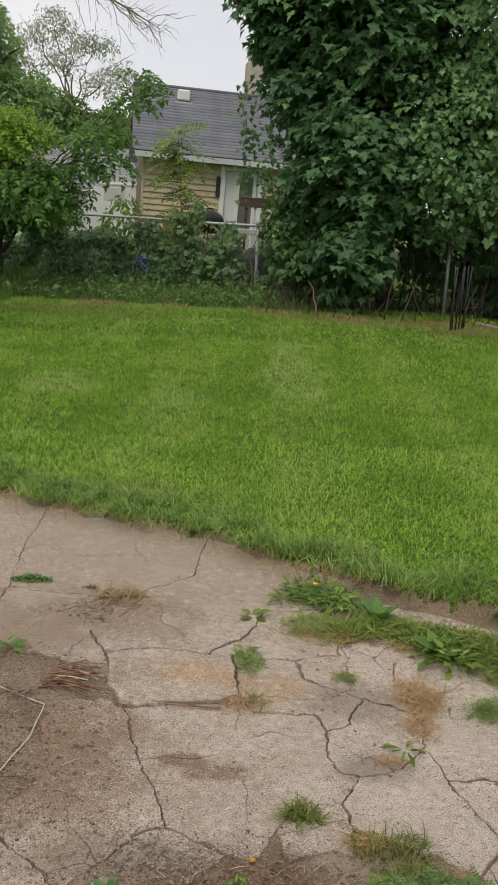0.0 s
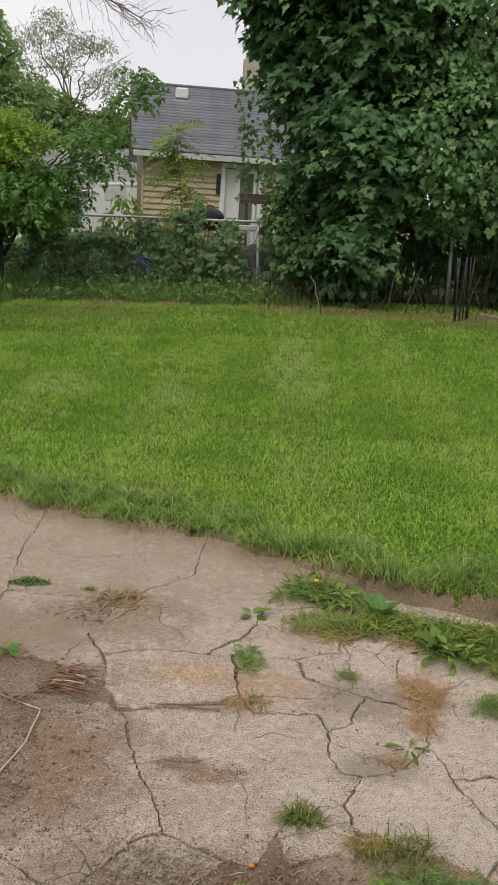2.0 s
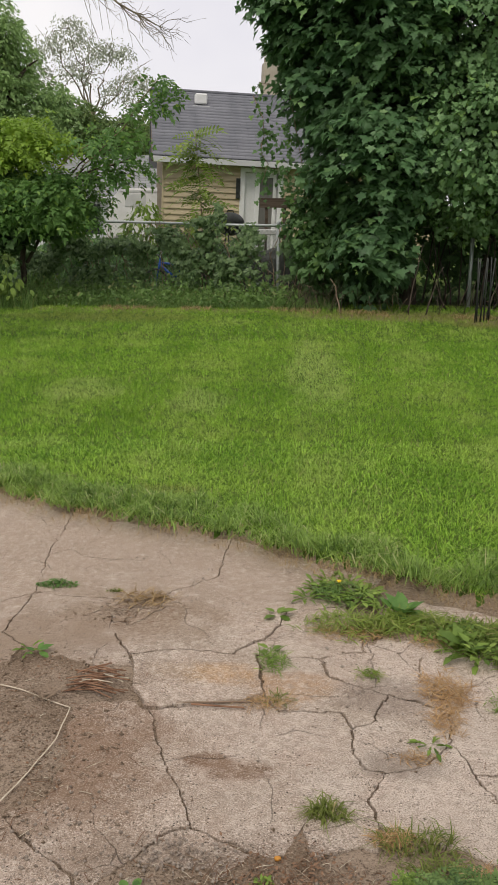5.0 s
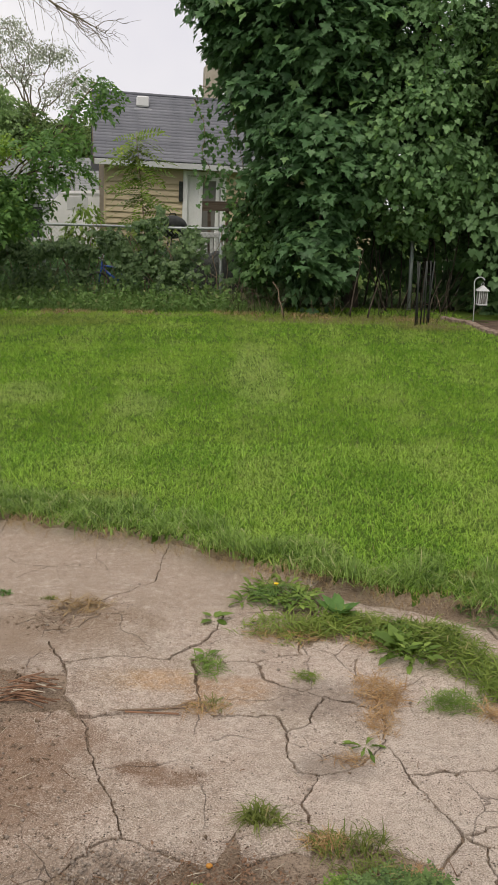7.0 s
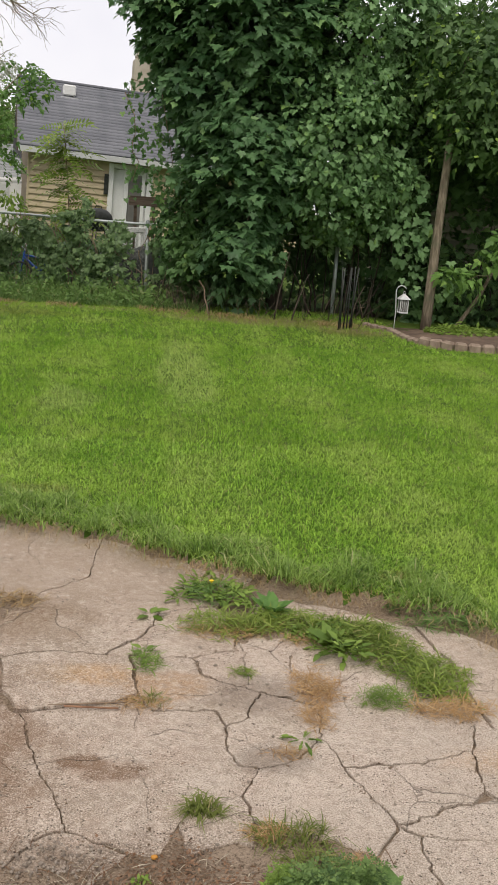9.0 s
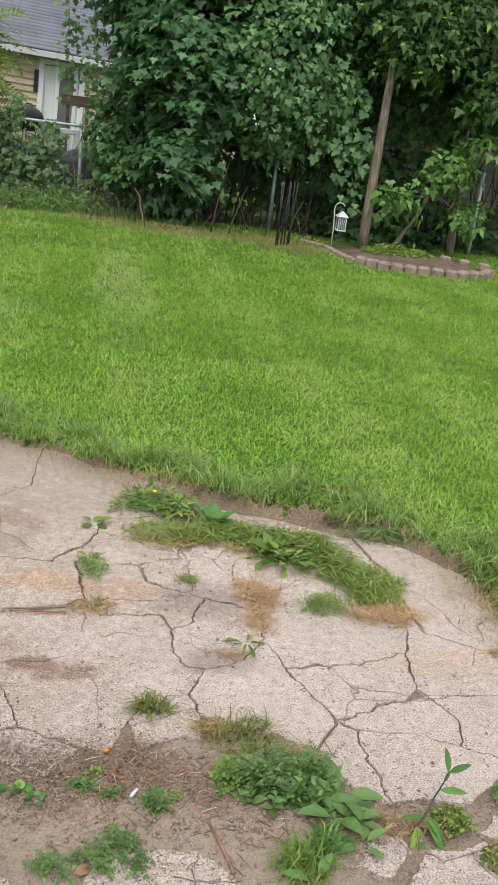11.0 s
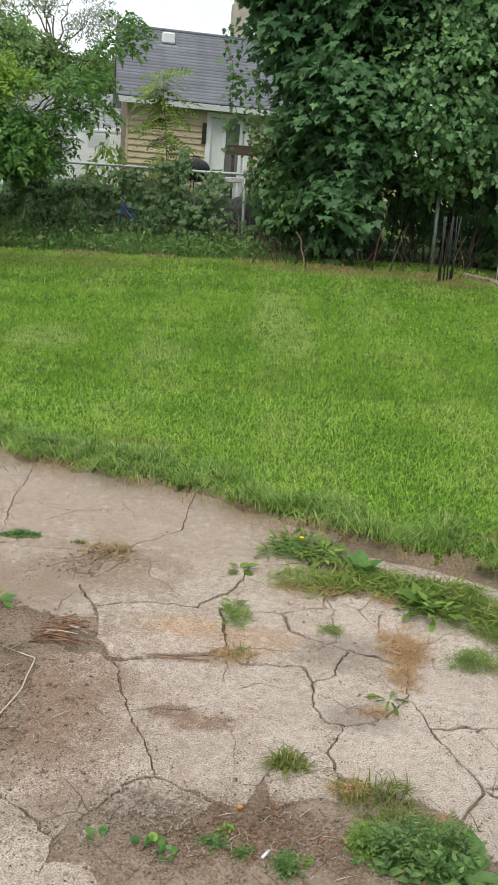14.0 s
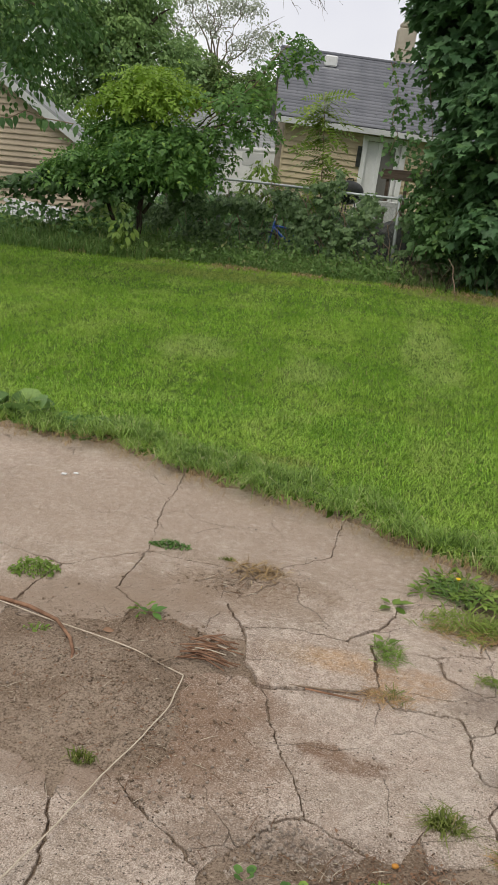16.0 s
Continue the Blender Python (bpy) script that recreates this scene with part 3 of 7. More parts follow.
def sprays(places, out, per, reach, leaf, size, upness=0.8, hang=0.5, loose=0.46):
    """Twigs of leaves: each place carries a flat, drooping spray that points outwards."""
    n = len(places)
    flat = out.copy()
    flat[:, 2] *= 0.25
    flat = unit(flat + rng.normal(0, 0.25, flat.shape))
    nrm = unit(upness * UP + 0.55 * flat + rng.normal(0, 0.22, (n, 3)))
    across = unit(np.cross(nrm, flat))
    along = np.cross(across, nrm)
    u = rng.uniform(-1, 1, (n, per, 1))
    w = rng.uniform(-0.6, 1, (n, per, 1))
    pos = places[:, None] + reach * (across[:, None] * u * 0.9 + along[:, None] * w)
    pos[..., 2] -= reach * 0.35 * (w[..., 0] ** 2) + rng.normal(0, 0.03, (n, per))
    ln = unit(nrm[:, None] + rng.normal(0, loose, (n, per, 3)))
    tip = along[:, None] * 0.8 + across[:, None] * u * 0.7 - hang * UP + rng.normal(0, 0.2, (n, per, 3))
    s = size * rng.uniform(0.55, 1.25, n * per)
    return cloud(leaf, pos.reshape(-1, 3), ln.reshape(-1, 3), tip.reshape(-1, 3), s)


def crown(blobs, per, reach, leaf, size, density, low=-1.0, inner=0.78, hang=0.5, upness=0.8, loose=0.46, tiers=None):
    """Sprays over several ellipsoids (centre, radii); density: sprays to a square metre. tiers: how strongly they gather in shelves with dark gaps between."""
    pieces = []
    for c, r in blobs:
        area = 4 * math.pi * ((r[0] * r[1]) ** 1.6 / 3 + (r[0] * r[2]) ** 1.6 / 3 + (r[1] * r[2]) ** 1.6 / 3) ** (1 / 1.6)
        p, o = on_ellipsoid(c, r, max(6, int(area * density)), inner, low)
        keep = p[:, 2] > 0.12
        if tiers is not None:
            shelf = np.array([noise.noise((x * 1.5, y * 1.5, z * 2.9 + 0.6 * x)) for x, y, z in p])
            keep &= shelf > tiers
        pieces.append(sprays(p[keep], o[keep], per, reach, leaf, size, upness, hang, loose))
    return joined(pieces)


def lumpy(c, r, n, size=0.45):
    """A crown's main mass and the smaller clumps that break up its outline."""
    out = [(tuple(c), tuple(v * 0.88 for v in r))]
    p, _ = on_ellipsoid(c, r, n, 0.9, -0.6)
    for q in p:
        k = size * rng.uniform(0.7, 1.2)
        out.append((tuple(q), (r[0] * k, r[1] * k, r[2] * k * 0.8)))
    return out


def limbs(root, tops, r0, r1=0.012, wob=0.04):
    """Limbs from a fork to the heart of each clump."""
    out = []
    for k, top in enumerate(tops):
        line = bend(root, top, 0.12 * np.linalg.norm(np.subtract(top, root)), wob, 8)
        out.append(tube(line, np.linspace(r0, r1, 8), 6))
    return out


def blades(pos, height, width, lean, way=None, bias=0.0):
    """Grass: each blade a bent, pointed strip."""
    n = len(pos)
    a = rng.uniform(0, 2 * np.pi, n)
    d = np.column_stack([np.cos(a), np.sin(a), np.zeros(n)])
    if way is not None:
        d = unit(d * (1 - bias) + np.asarray(way, float) * bias)
    side = np.column_stack([-d[:, 1], d[:, 0], np.zeros(n)])
    turn = rng.uniform(-0.9, 0.9, (n, 1))
    side = unit(side * np.cos(turn) + d * np.sin(turn))
    h = np.broadcast_to(height, (n,))[:, None] * rng.uniform(0.6, 1.25, (n, 1))
    w = np.broadcast_to(width, (n,))[:, None] * rng.uniform(0.7, 1.3, (n, 1)) / 2
    l = np.broadcast_to(lean, (n,))[:, None] * rng.uniform(0.2, 1.5, (n, 1))
    mid = pos + UP * h * 0.62 + d * h * l * 0.35
    tip = pos + UP * h * np.maximum(0.12, 1.0 - 0.45 * l) + d * h * l
    v = np.stack([pos - side * w, pos + side * w, mid + side * w * 0.8, mid - side * w * 0.8, tip], 1)
    t = np.array([[0, 1, 2], [0, 2, 3], [3, 2, 4]])[None] + (np.arange(n) * 5)[:, None, None]
    return v.reshape(-1, 3), t.reshape(-1, 3)


def into(ob, parent):
    """Keeps a mesh that is laid out in the world where it is, under a thing that stands elsewhere."""
    ob.matrix_parent_inverse = parent.matrix_world.inverted()
    return ob


def wpart(name, data, material, parent, label="", smooth=False):
    return into(part(name, data, material, parent, label, smooth), parent)


# ---- ground ----
EDGE_X = [-9.0, -2.4, -1.83, -1.45, -1.05, -0.80, -0.48, -0.08, 0.23, 0.46, 0.76, 1.02, 1.22, 1.35, 1.46]
EDGE_Y = [4.75, 4.62, 4.58, 4.52, 4.27, 4.15, 4.05, 3.86, 3.66, 3.50, 3.33, 3.25, 3.17, 3.09, 2.86]


def lawn(x, y):
    """Metres into the lawn from the patio's edge; less than 0 on the patio."""
    wob = 0.022 * np.sin(x * 9.1) + 0.022 * np.sin(x * 23.0 + 1.0) + 0.018 * np.sin(x * 57.0 + y * 31.0) + 0.014 * np.sin(x * 101.0 + 2.0)
    wob2 = 0.03 * np.sin(y * 11.0) + 0.03 * np.sin(y * 27.0)
    return np.maximum(np.maximum(y - np.interp(x, EDGE_X, EDGE_Y) + wob, x - 1.50 + wob2), np.maximum(-4.15 - x, -3.1 - y) + wob)


def ground_height(x, y):
    n = np.array([noise.noise((a * 7, b * 7, 0)) for a, b in zip(x.ravel(), y.ravel())]).reshape(x.shape)
    n2 = np.array([noise.noise((a * 23, b * 23, 3)) for a, b in zip(x.ravel(), y.ravel())]).reshape(x.shape)
    soil = -0.014 + 0.008 * n + 0.006 * n2
    for cx, cy, rx, ry, h in ((-1.0, 2.38, 0.36, 0.30, 0.028), (0.05, 1.62, 0.36, 0.17, 0.024), (0.45, 1.62, 0.24, 0.22, 0.026), (-0.52, 3.14, 0.22, 0.09, 0.018),
                              (0.60, 2.55, 0.08, 0.14, 0.008), (0.62, 3.04, 0.34, 0.10, 0.016), (-0.74, 2.33, 0.14, 0.24, 0.020), (-0.62, 2.05, 0.10, 0.12, 0.016), (-0.73, 2.72, 0.2, 0.08, 0.018)):
        soil = soil + h * np.exp(-(((x - cx) / rx) ** 2 + ((y - cy) / ry) ** 2))
    k = np.clip((lawn(x, y) + 0.03) / 0.10, 0, 1)
    k = k * k * (3 - 2 * k)
    return soil * (1 - k) + (0.030 + 0.010 * n) * k


def lines(*spans):
    out = []
    for a, b, step in spans:
        out.append(np.arange(a, b, step))
    return np.concatenate(out + [[spans[-1][1]]])


gx = lines((-2500, -100, 400), (-100, -12, 11), (-12, -4.6, 0.5), (-4.6, -2.6, 0.08), (-2.6, 1.75, 0.03), (1.75, 2.4, 0.08), (2.4, 12, 0.5), (12, 100, 11), (100, 2500, 400))
gy = lines((-2500, -100, 400), (-100, -6, 12), (-6, -3.8, 0.6), (-3.8, 0.9, 0.08), (0.9, 5.0, 0.03), (5.0, 18, 0.5), (18, 100, 8), (100, 2500, 400))
GX, GY = np.meshgrid(gx, gy, indexing="ij")
near = (np.abs(GX) < 14) & (np.abs(GY) < 20)
GZ = np.full(GX.shape, 0.03)
GZ[near] = ground_height(GX[near], GY[near])
ny = len(gy)
I, J = np.meshgrid(np.arange(len(gx) - 1), np.arange(ny - 1), indexing="ij")
a0 = (I * ny + J).ravel()
gt = np.concatenate([np.stack([a0, a0 + ny, a0 + ny + 1], 1), np.stack([a0, a0 + ny + 1, a0 + 1], 1)])
ground_mesh = tri_mesh("ground", np.stack([GX, GY, GZ], -1).reshape(-1, 3), gt, SOIL, True)
ground_mesh.materials.append(TURF)
mid = np.stack([GX, GY, GZ], -1).reshape(-1, 3)[gt].mean(1)
ground_mesh.polygons.foreach_set("material_index", (lawn(mid[:, 0], mid[:, 1]) > 0.045).astype(np.int32))
ground = tagged(new("ground", ground_mesh), "flat back yard ground with mown turf and bare dusty soil", "ground", kind="structure")

# ---- lawn ----


def scatter(x0, x1, y0, y1, per_m2, low=0.0, high=99.0):
    n = int((x1 - x0) * (y1 - y0) * per_m2)
    p = np.column_stack([rng.uniform(x0, x1, n), rng.uniform(y0, y1, n)])
    d = lawn(p[:, 0], p[:, 1])
    p = p[(d > low) & (d < high)]
    return np.column_stack([p, np.full(len(p), 0.028)])


def clumped(p, scale, amount):
    """Thins a scatter so that it stands in clumps."""
    k = np.array([noise.noise((x * scale, y * scale, 5)) for x, y, _ in p])
    return p[rng.random(len(p)) < 1 - amount + amount * (k + 0.5)]


def short_blades(pos, height, width, lean):
    """Short mown grass: each blade one pointed triangle."""
    n = len(pos)
    a = rng.uniform(0, 2 * np.pi, (n, 1))
    b = rng.uniform(0, 2 * np.pi, (n, 1))
    h = height * rng.uniform(0.5, 1.35, (n, 1))
    w = width * rng.uniform(0.6, 1.4, (n, 1)) / 2
    d = np.hstack([np.cos(a), np.sin(a), np.zeros((n, 1))]) * h * lean * rng.uniform(0.1, 1.4, (n, 1))
    side = np.hstack([np.cos(b), np.sin(b), np.zeros((n, 1))]) * w
    v = np.stack([pos - side, pos + side, pos + d + UP * h], 1)
    return v.reshape(-1, 3), np.arange(3 * n).reshape(-1, 3)


turf_parts = []
p = clumped(scatter(-2.9, 3.6, 2.2, 5.6, 9000, 0.05), 14.0, 0.55)
turf_parts.append(blades(p, 0.036, 0.0036, 1.5))
p = clumped(scatter(-2.9, 3.6, 2.2, 5.6, 1100, 0.04), 9.0, 0.9)
turf_parts.append(blades(p, rng.uniform(0.04, 0.065, len(p)), 0.0050, 1.8))
for x0, x1, y0, y1, per, h, w in ((-3.6, 4.8, 5.6, 7.6, 10000, 0.036, 0.0052), (-4.7, 6.2, 7.6, 10.0, 6500, 0.036, 0.0068), (-7.0, 8.6, 10.0, 13.9, 2800, 0.036, 0.0095)):
    p = clumped(scatter(x0, x1, y0, y1, per), 11.0, 0.85)
    p = p[~((p[:, 0] > 3.5) & (p[:, 1] > 10.7) & (p[:, 0] < 5.4))]
    turf_parts.append(short_blades(p, h, w, 0.9))
tagged(new("lawn_grass", tri_mesh("lawn_grass", *joined(turf_parts), BLADE)), "mown bright green lawn grass with paler stripes and patches", "grass", kind="stuff")

# the shaggy, unmown border that hangs over the patio in tangled clumps
def shaggy(p, low, high, width, lean, bias):
    k = np.array([noise.noise((x * 6.0, y * 6.0, 2.0)) + 0.5 * noise.noise((x * 17.0, y * 17.0, 4.0)) for x, y, _ in p])
    keep = k > -0.14
    p, k = p[keep], np.clip(k[keep] + 0.3, 0, 1)
    p[:, 2] += 0.035 * k
    return blades(p, rng.uniform(low, high, len(p)) * (0.6 + 0.7 * k), width, lean, (-0.42, -0.9, 0), bias)


def ragged(p):
    """Thins the border towards the mown lawn, unevenly."""
    d = lawn(p[:, 0], p[:, 1])
    k = np.array([noise.noise((x * 3.1, y * 3.1, 8.0)) for x, y, _ in p])
    return p[d + 0.20 * rng.random(len(p)) < 0.36 + 0.42 * k]


fringe = shaggy(ragged(scatter(-2.7, 2.1, 2.2, 5.2, 6400, -0.02, 0.75)), 0.045, 0.085, 0.0044, 1.35, 0.12)
fringe2 = shaggy(scatter(-2.6, 1.9, 2.4, 4.9, 3600, -0.065, 0.26), 0.065, 0.115, 0.0054, 1.45, 0.35)
tagged(new("border_grass", tri_mesh("border_grass", *joined([fringe, fringe2]), FRINGE)), "long dark grass flopping over the patio edge", "grass", kind="stuff")
p = clumped(scatter(-2.7, 1.75, 2.2, 4.9, 3200, -0.20, 0.10), 5.0, 0.9)
tagged(new("dry_edge_grass", tri_mesh("dry_edge_grass", *blades(p, 0.045, 0.0025, 2.0), STRAW)), "dry straw lying along the lawn's edge", "straw", kind="stuff")

# ---- patio of broken concrete ----
patio = thing("patio", "old cracked concrete patio broken into uneven slabs", "patio", kind="structure")
BACK_SLABS = (
    [(-4.2, 3.3), (-1.53, 3.17), (-1.23, 3.07), (-1.06, 3.21), (-0.95, 3.30), (-1.00, 3.77), (-1.01, 4.20), (-1.05, 4.8), (-4.2, 5.0)],
    [(-0.95, 3.30), (-0.78, 3.27), (-0.57, 3.25), (-0.45, 3.28), (-0.21, 3.50), (-0.20, 3.63), (-0.16, 4.2), (-1.05, 4.8), (-1.01, 4.20), (-1.00, 3.77)],
    [(-0.21, 3.50), (-0.45, 3.28), (-0.23, 3.15), (-0.09, 3.20), (0.09, 3.18), (0.32, 3.24), (0.55, 3.6), (-0.16, 4.2), (-0.20, 3.63)],
    [(-0.45, 3.28), (-0.23, 3.15), (-0.09, 3.20), (0.09, 3.18), (0.06, 3.06), (0.0, 2.95), (-0.12, 2.82), (-0.29, 2.85), (-0.47, 2.81), (-0.55, 2.95), (-0.50, 3.10)],
)
LEFT_SLABS = (
    [(-0.95, 3.30), (-0.78, 3.27), (-0.57, 3.25), (-0.50, 3.10), (-0.55, 2.95), (-0.47, 2.81), (-0.45, 2.72), (-0.68, 2.72), (-0.86, 2.85), (-0.98, 2.95)],
    [(-1.06, 3.21), (-0.95, 3.30), (-0.98, 2.95), (-0.86, 2.85), (-0.90, 2.70), (-1.24, 2.66), (-1.28, 2.82), (-1.23, 3.07)],
    [(-4.2, 3.3), (-1.53, 3.17), (-1.23, 3.07), (-1.28, 2.82), (-1.30, 2.60), (-1.7, 2.45), (-4.2, 2.3)],
    [(-0.59, 2.48), (-0.41, 2.51), (-0.36, 2.46), (-0.33, 2.40), (-0.29, 2.24), (-0.21, 2.06), (-0.16, 1.92), (-0.22, 1.91), (-0.39, 1.69), (-0.48, 1.78), (-0.58, 1.85), (-0.68, 1.97), (-0.75, 2.20), (-0.70, 2.45)],
)
FRONT_SLABS = (
    [(-0.68, 1.97), (-0.58, 1.85), (-0.48, 1.78), (-0.39, 1.69), (-0.40, 1.2), (-0.75, 1.2), (-0.75, 1.62), (-0.77, 1.72), (-0.80, 1.83), (-0.80, 1.96)],
    [(-3.0, 2.1), (-1.00, 1.98), (-0.92, 1.96), (-0.84, 1.91), (-0.80, 1.83), (-0.77, 1.72), (-0.75, 1.62), (-0.75, 1.2), (-3.0, 1.2)],
    [(-0.16, 1.92), (-0.10, 1.89), (0.0, 1.84), (-0.10, 1.72), (-0.28, 1.66), (-0.39, 1.69), (-0.22, 1.91)],
    [(0.02, 1.47), (0.24, 1.52), (0.34, 1.38), (0.34, 0.9), (-0.2, 0.9)],
    [(-0.40, 1.62), (-0.30, 1.62), (-0.12, 1.38), (-0.2, 0.9), (-0.40, 0.9)],
)
MID_SLABS = (
    [(-0.47, 2.81), (-0.29, 2.85), (-0.12, 2.82), (-0.02, 2.82), (0.01, 2.56), (-0.06, 2.52), (-0.23, 2.49), (-0.36, 2.46), (-0.43, 2.58)],
    [(0.09, 3.18), (0.32, 3.24), (0.36, 3.00), (0.36, 2.87), (0.20, 2.82), (-0.02, 2.82), (-0.12, 2.82), (0.0, 2.95), (0.06, 3.06)],
    [(-0.02, 2.82), (0.20, 2.82), (0.24, 2.68), (0.34, 2.62), (0.41, 2.58), (0.35, 2.42), (0.28, 2.39), (0.26, 2.48), (0.06, 2.47), (0.01, 2.56)],
    [(0.20, 2.82), (0.36, 2.87), (0.56, 2.85), (0.54, 2.70), (0.60, 2.50), (0.41, 2.58), (0.34, 2.62), (0.24, 2.68)],
    [(0.41, 2.58), (0.60, 2.50), (0.57, 2.32), (0.49, 2.22), (0.37, 2.17), (0.32, 2.18), (0.28, 2.26), (0.28, 2.39), (0.35, 2.42)],
)
HEART_SLABS = (
    [(-0.36, 2.46), (-0.23, 2.49), (-0.06, 2.52), (0.01, 2.56), (0.06, 2.47), (0.26, 2.48), (0.28, 2.39), (0.28, 2.26), (0.32, 2.18), (0.37, 2.17), (0.30, 2.05), (0.16, 2.00), (0.12, 1.93), (0.07, 1.82), (0.0, 1.84), (-0.10, 1.89), (-0.16, 1.92), (-0.21, 2.06), (-0.29, 2.24), (-0.33, 2.40)],
    [(0.12, 1.93), (0.16, 2.00), (0.30, 2.05), (0.32, 1.95), (0.32, 1.85), (0.27, 1.87), (0.14, 1.82)],
    [(0.30, 2.05), (0.37, 2.17), (0.49, 2.22), (0.57, 2.32), (0.60, 2.24), (0.61, 2.17), (0.71, 1.92), (0.62, 1.80), (0.50, 1.87), (0.32, 1.95)],
)
RIGHT_SLABS = (
    [(0.60, 2.50), (0.90, 2.42), (1.09, 2.39), (1.03, 2.24), (0.87, 2.20), (0.72, 2.18), (0.61, 2.17), (0.60, 2.24), (0.57, 2.32)],
    [(0.61, 2.17), (0.72, 2.18), (0.87, 2.20), (1.03, 2.24), (1.03, 2.18), (1.00, 2.06), (0.95, 2.01), (0.80, 1.96), (0.71, 1.92)],
    [(1.09, 2.39), (1.15, 2.37), (1.26, 2.30), (1.37, 2.23), (1.37, 2.12), (1.30, 2.03), (1.16, 2.02), (1.02, 2.03), (1.00, 2.06), (1.03, 2.18), (1.03, 2.24)],
    [(1.10, 3.08), (1.29, 3.00), (1.48, 2.75), (1.52, 2.47), (1.37, 2.23), (1.26, 2.30), (1.15, 2.37), (1.14, 2.51), (1.15, 2.80)],
)
NEAR_SLABS = (
    [(0.36, 3.00), (0.36, 2.87), (0.56, 2.85), (0.54, 2.70), (0.60, 2.50), (0.90, 2.42), (1.09, 2.39), (1.15, 2.37), (1.14, 2.51), (1.15, 2.80), (1.10, 3.08), (0.80, 3.25), (0.50, 3.35)],
    [(0.71, 1.92), (0.80, 1.96), (0.95, 2.01), (1.02, 2.03), (1.07, 1.91), (1.04, 1.80), (0.90, 1.86), (0.75, 1.88)],
    [(0.71, 1.92), (0.75, 1.88), (0.75, 1.74), (0.76, 1.60), (0.68, 1.62), (0.62, 1.80)],
    [(0.75, 1.88), (0.90, 1.86), (1.04, 1.80), (1.17, 1.72), (1.08, 1.66), (0.96, 1.58), (0.87, 1.61), (0.76, 1.60), (0.75, 1.74)],
    [(1.02, 2.03), (1.16, 2.02), (1.30, 2.03), (1.60, 1.92), (1.50, 1.70), (1.17, 1.72), (1.04, 1.80), (1.07, 1.91)],
    [(0.65, 1.46), (0.70, 1.51), (0.76, 1.49), (0.76, 1.44), (0.69, 1.37), (0.65, 1.38), (0.62, 1.41)],
    [(0.80, 1.45), (0.88, 1.44), (0.94, 1.46), (1.0, 1.43), (1.12, 1.3), (0.98, 1.0), (0.68, 1.0), (0.70, 1.34), (0.77, 1.41)],
    [(0.95, 1.48), (1.0, 1.54), (1.07, 1.53), (1.3, 1.5), (1.3, 1.3), (1.13, 1.32), (1.01, 1.44)],
    [(1.37, 2.23), (1.52, 2.47), (1.75, 2.3), (1.6, 1.92), (1.30, 2.03), (1.37, 2.12)],
)
# plain slabs that carry the patio on towards the house
REST_SLABS = tuple([(x0, y0), (x1, y0), (x1, y1), (x0, y1)] for x0, x1 in ((-4.2, -2.3), (-2.3, -0.4), (-0.4, 1.5)) for y0, y1 in ((-3.1, -1.1), (-1.1, 0.86)))


def crack_wobble(p):
    """The same sideways jitter for both sides of a crack."""
    q = p * 6.5
    q2 = p * 26.0
    return p + Vector((noise.noise((q.x, q.y, 1.7)) * 0.009 + noise.noise((q2.x, q2.y, 4.1)) * 0.010 + noise.noise((q2.x * 3, q2.y * 3, 6.1)) * 0.007, noise.noise((q.x, q.y, 9.2)) * 0.009 + noise.noise((q2.x, q2.y, 7.3)) * 0.010 + noise.noise((q2.x * 3, q2.y * 3, 2.6)) * 0.007))


def slab_mesh(corners, top, gap=0.0, tight=1.0):
    ring = []
    for k, a in enumerate(corners):
        a, b = Vector(a), Vector(corners[(k + 1) % len(corners)])
        # both neighbours cut a shared edge at the same places
        n = max(1, round((b - a).length / 0.012)) if (b - a).length < 0.8 else 40
        flip = (a.x, a.y) > (b.x, b.y)
        for i in range(n):
            f = 1 - (n - i) / n if flip else i / n
            ring.append(crack_wobble(a.lerp(b, f)))
    seed = 3.7 * corners[0][0] + 5.1 * corners[0][1]
    area = sum(p.cross(ring[(k + 1) % len(ring)]) for k, p in enumerate(ring))
    if area < 0:
        ring.reverse()
    n = len(ring)

    def shrunk(by, jag):
        out = []
        for k, p in enumerate(ring):
            t = ring[(k + 1) % n] - ring[k - 1]
            inward = Vector((-t.y, t.x)).normalized()
            chip = max(0.0, noise.noise((p.x * 31, p.y * 31, 5.0 + seed))) * 0.007 + max(0.0, noise.noise((p.x * 9, p.y * 9, 1.0 + seed)) - 0.25) * 0.022
            out.append(p + inward * (by + jag * max(0.0, 0.35 + noise.noise((p.x * 11, p.y * 11, 2.2))) + chip * tight))
        return out

    bm = bmesh.new()
    low, rim, face = shrunk(0.0007 * tight + gap, 0.0022 * tight), shrunk(0.0008 * tight + gap, 0.0026 * tight), shrunk(0.0018 * tight + gap, 0.0042 * tight)
    rings = []
    for pts, z in ((low, -0.06), (rim, top - 0.003), (face, top)):
        rings.append([bm.verts.new((p.x, p.y, z + (0.002 * noise.noise((p.x * 9, p.y * 9, 0)) if z > -0.05 else 0))) for p in pts])
    for r0, r1 in zip(rings, rings[1:]):
        for k in range(n):
            bm.faces.new((r0[k], r0[(k + 1) % n], r1[(k + 1) % n], r1[k]))
    cap = bm.faces.new(rings[-1])
    cap.normal_update()
    bmesh.ops.triangulate(bm, faces=[cap], ngon_method="EAR_CLIP")
    return bm


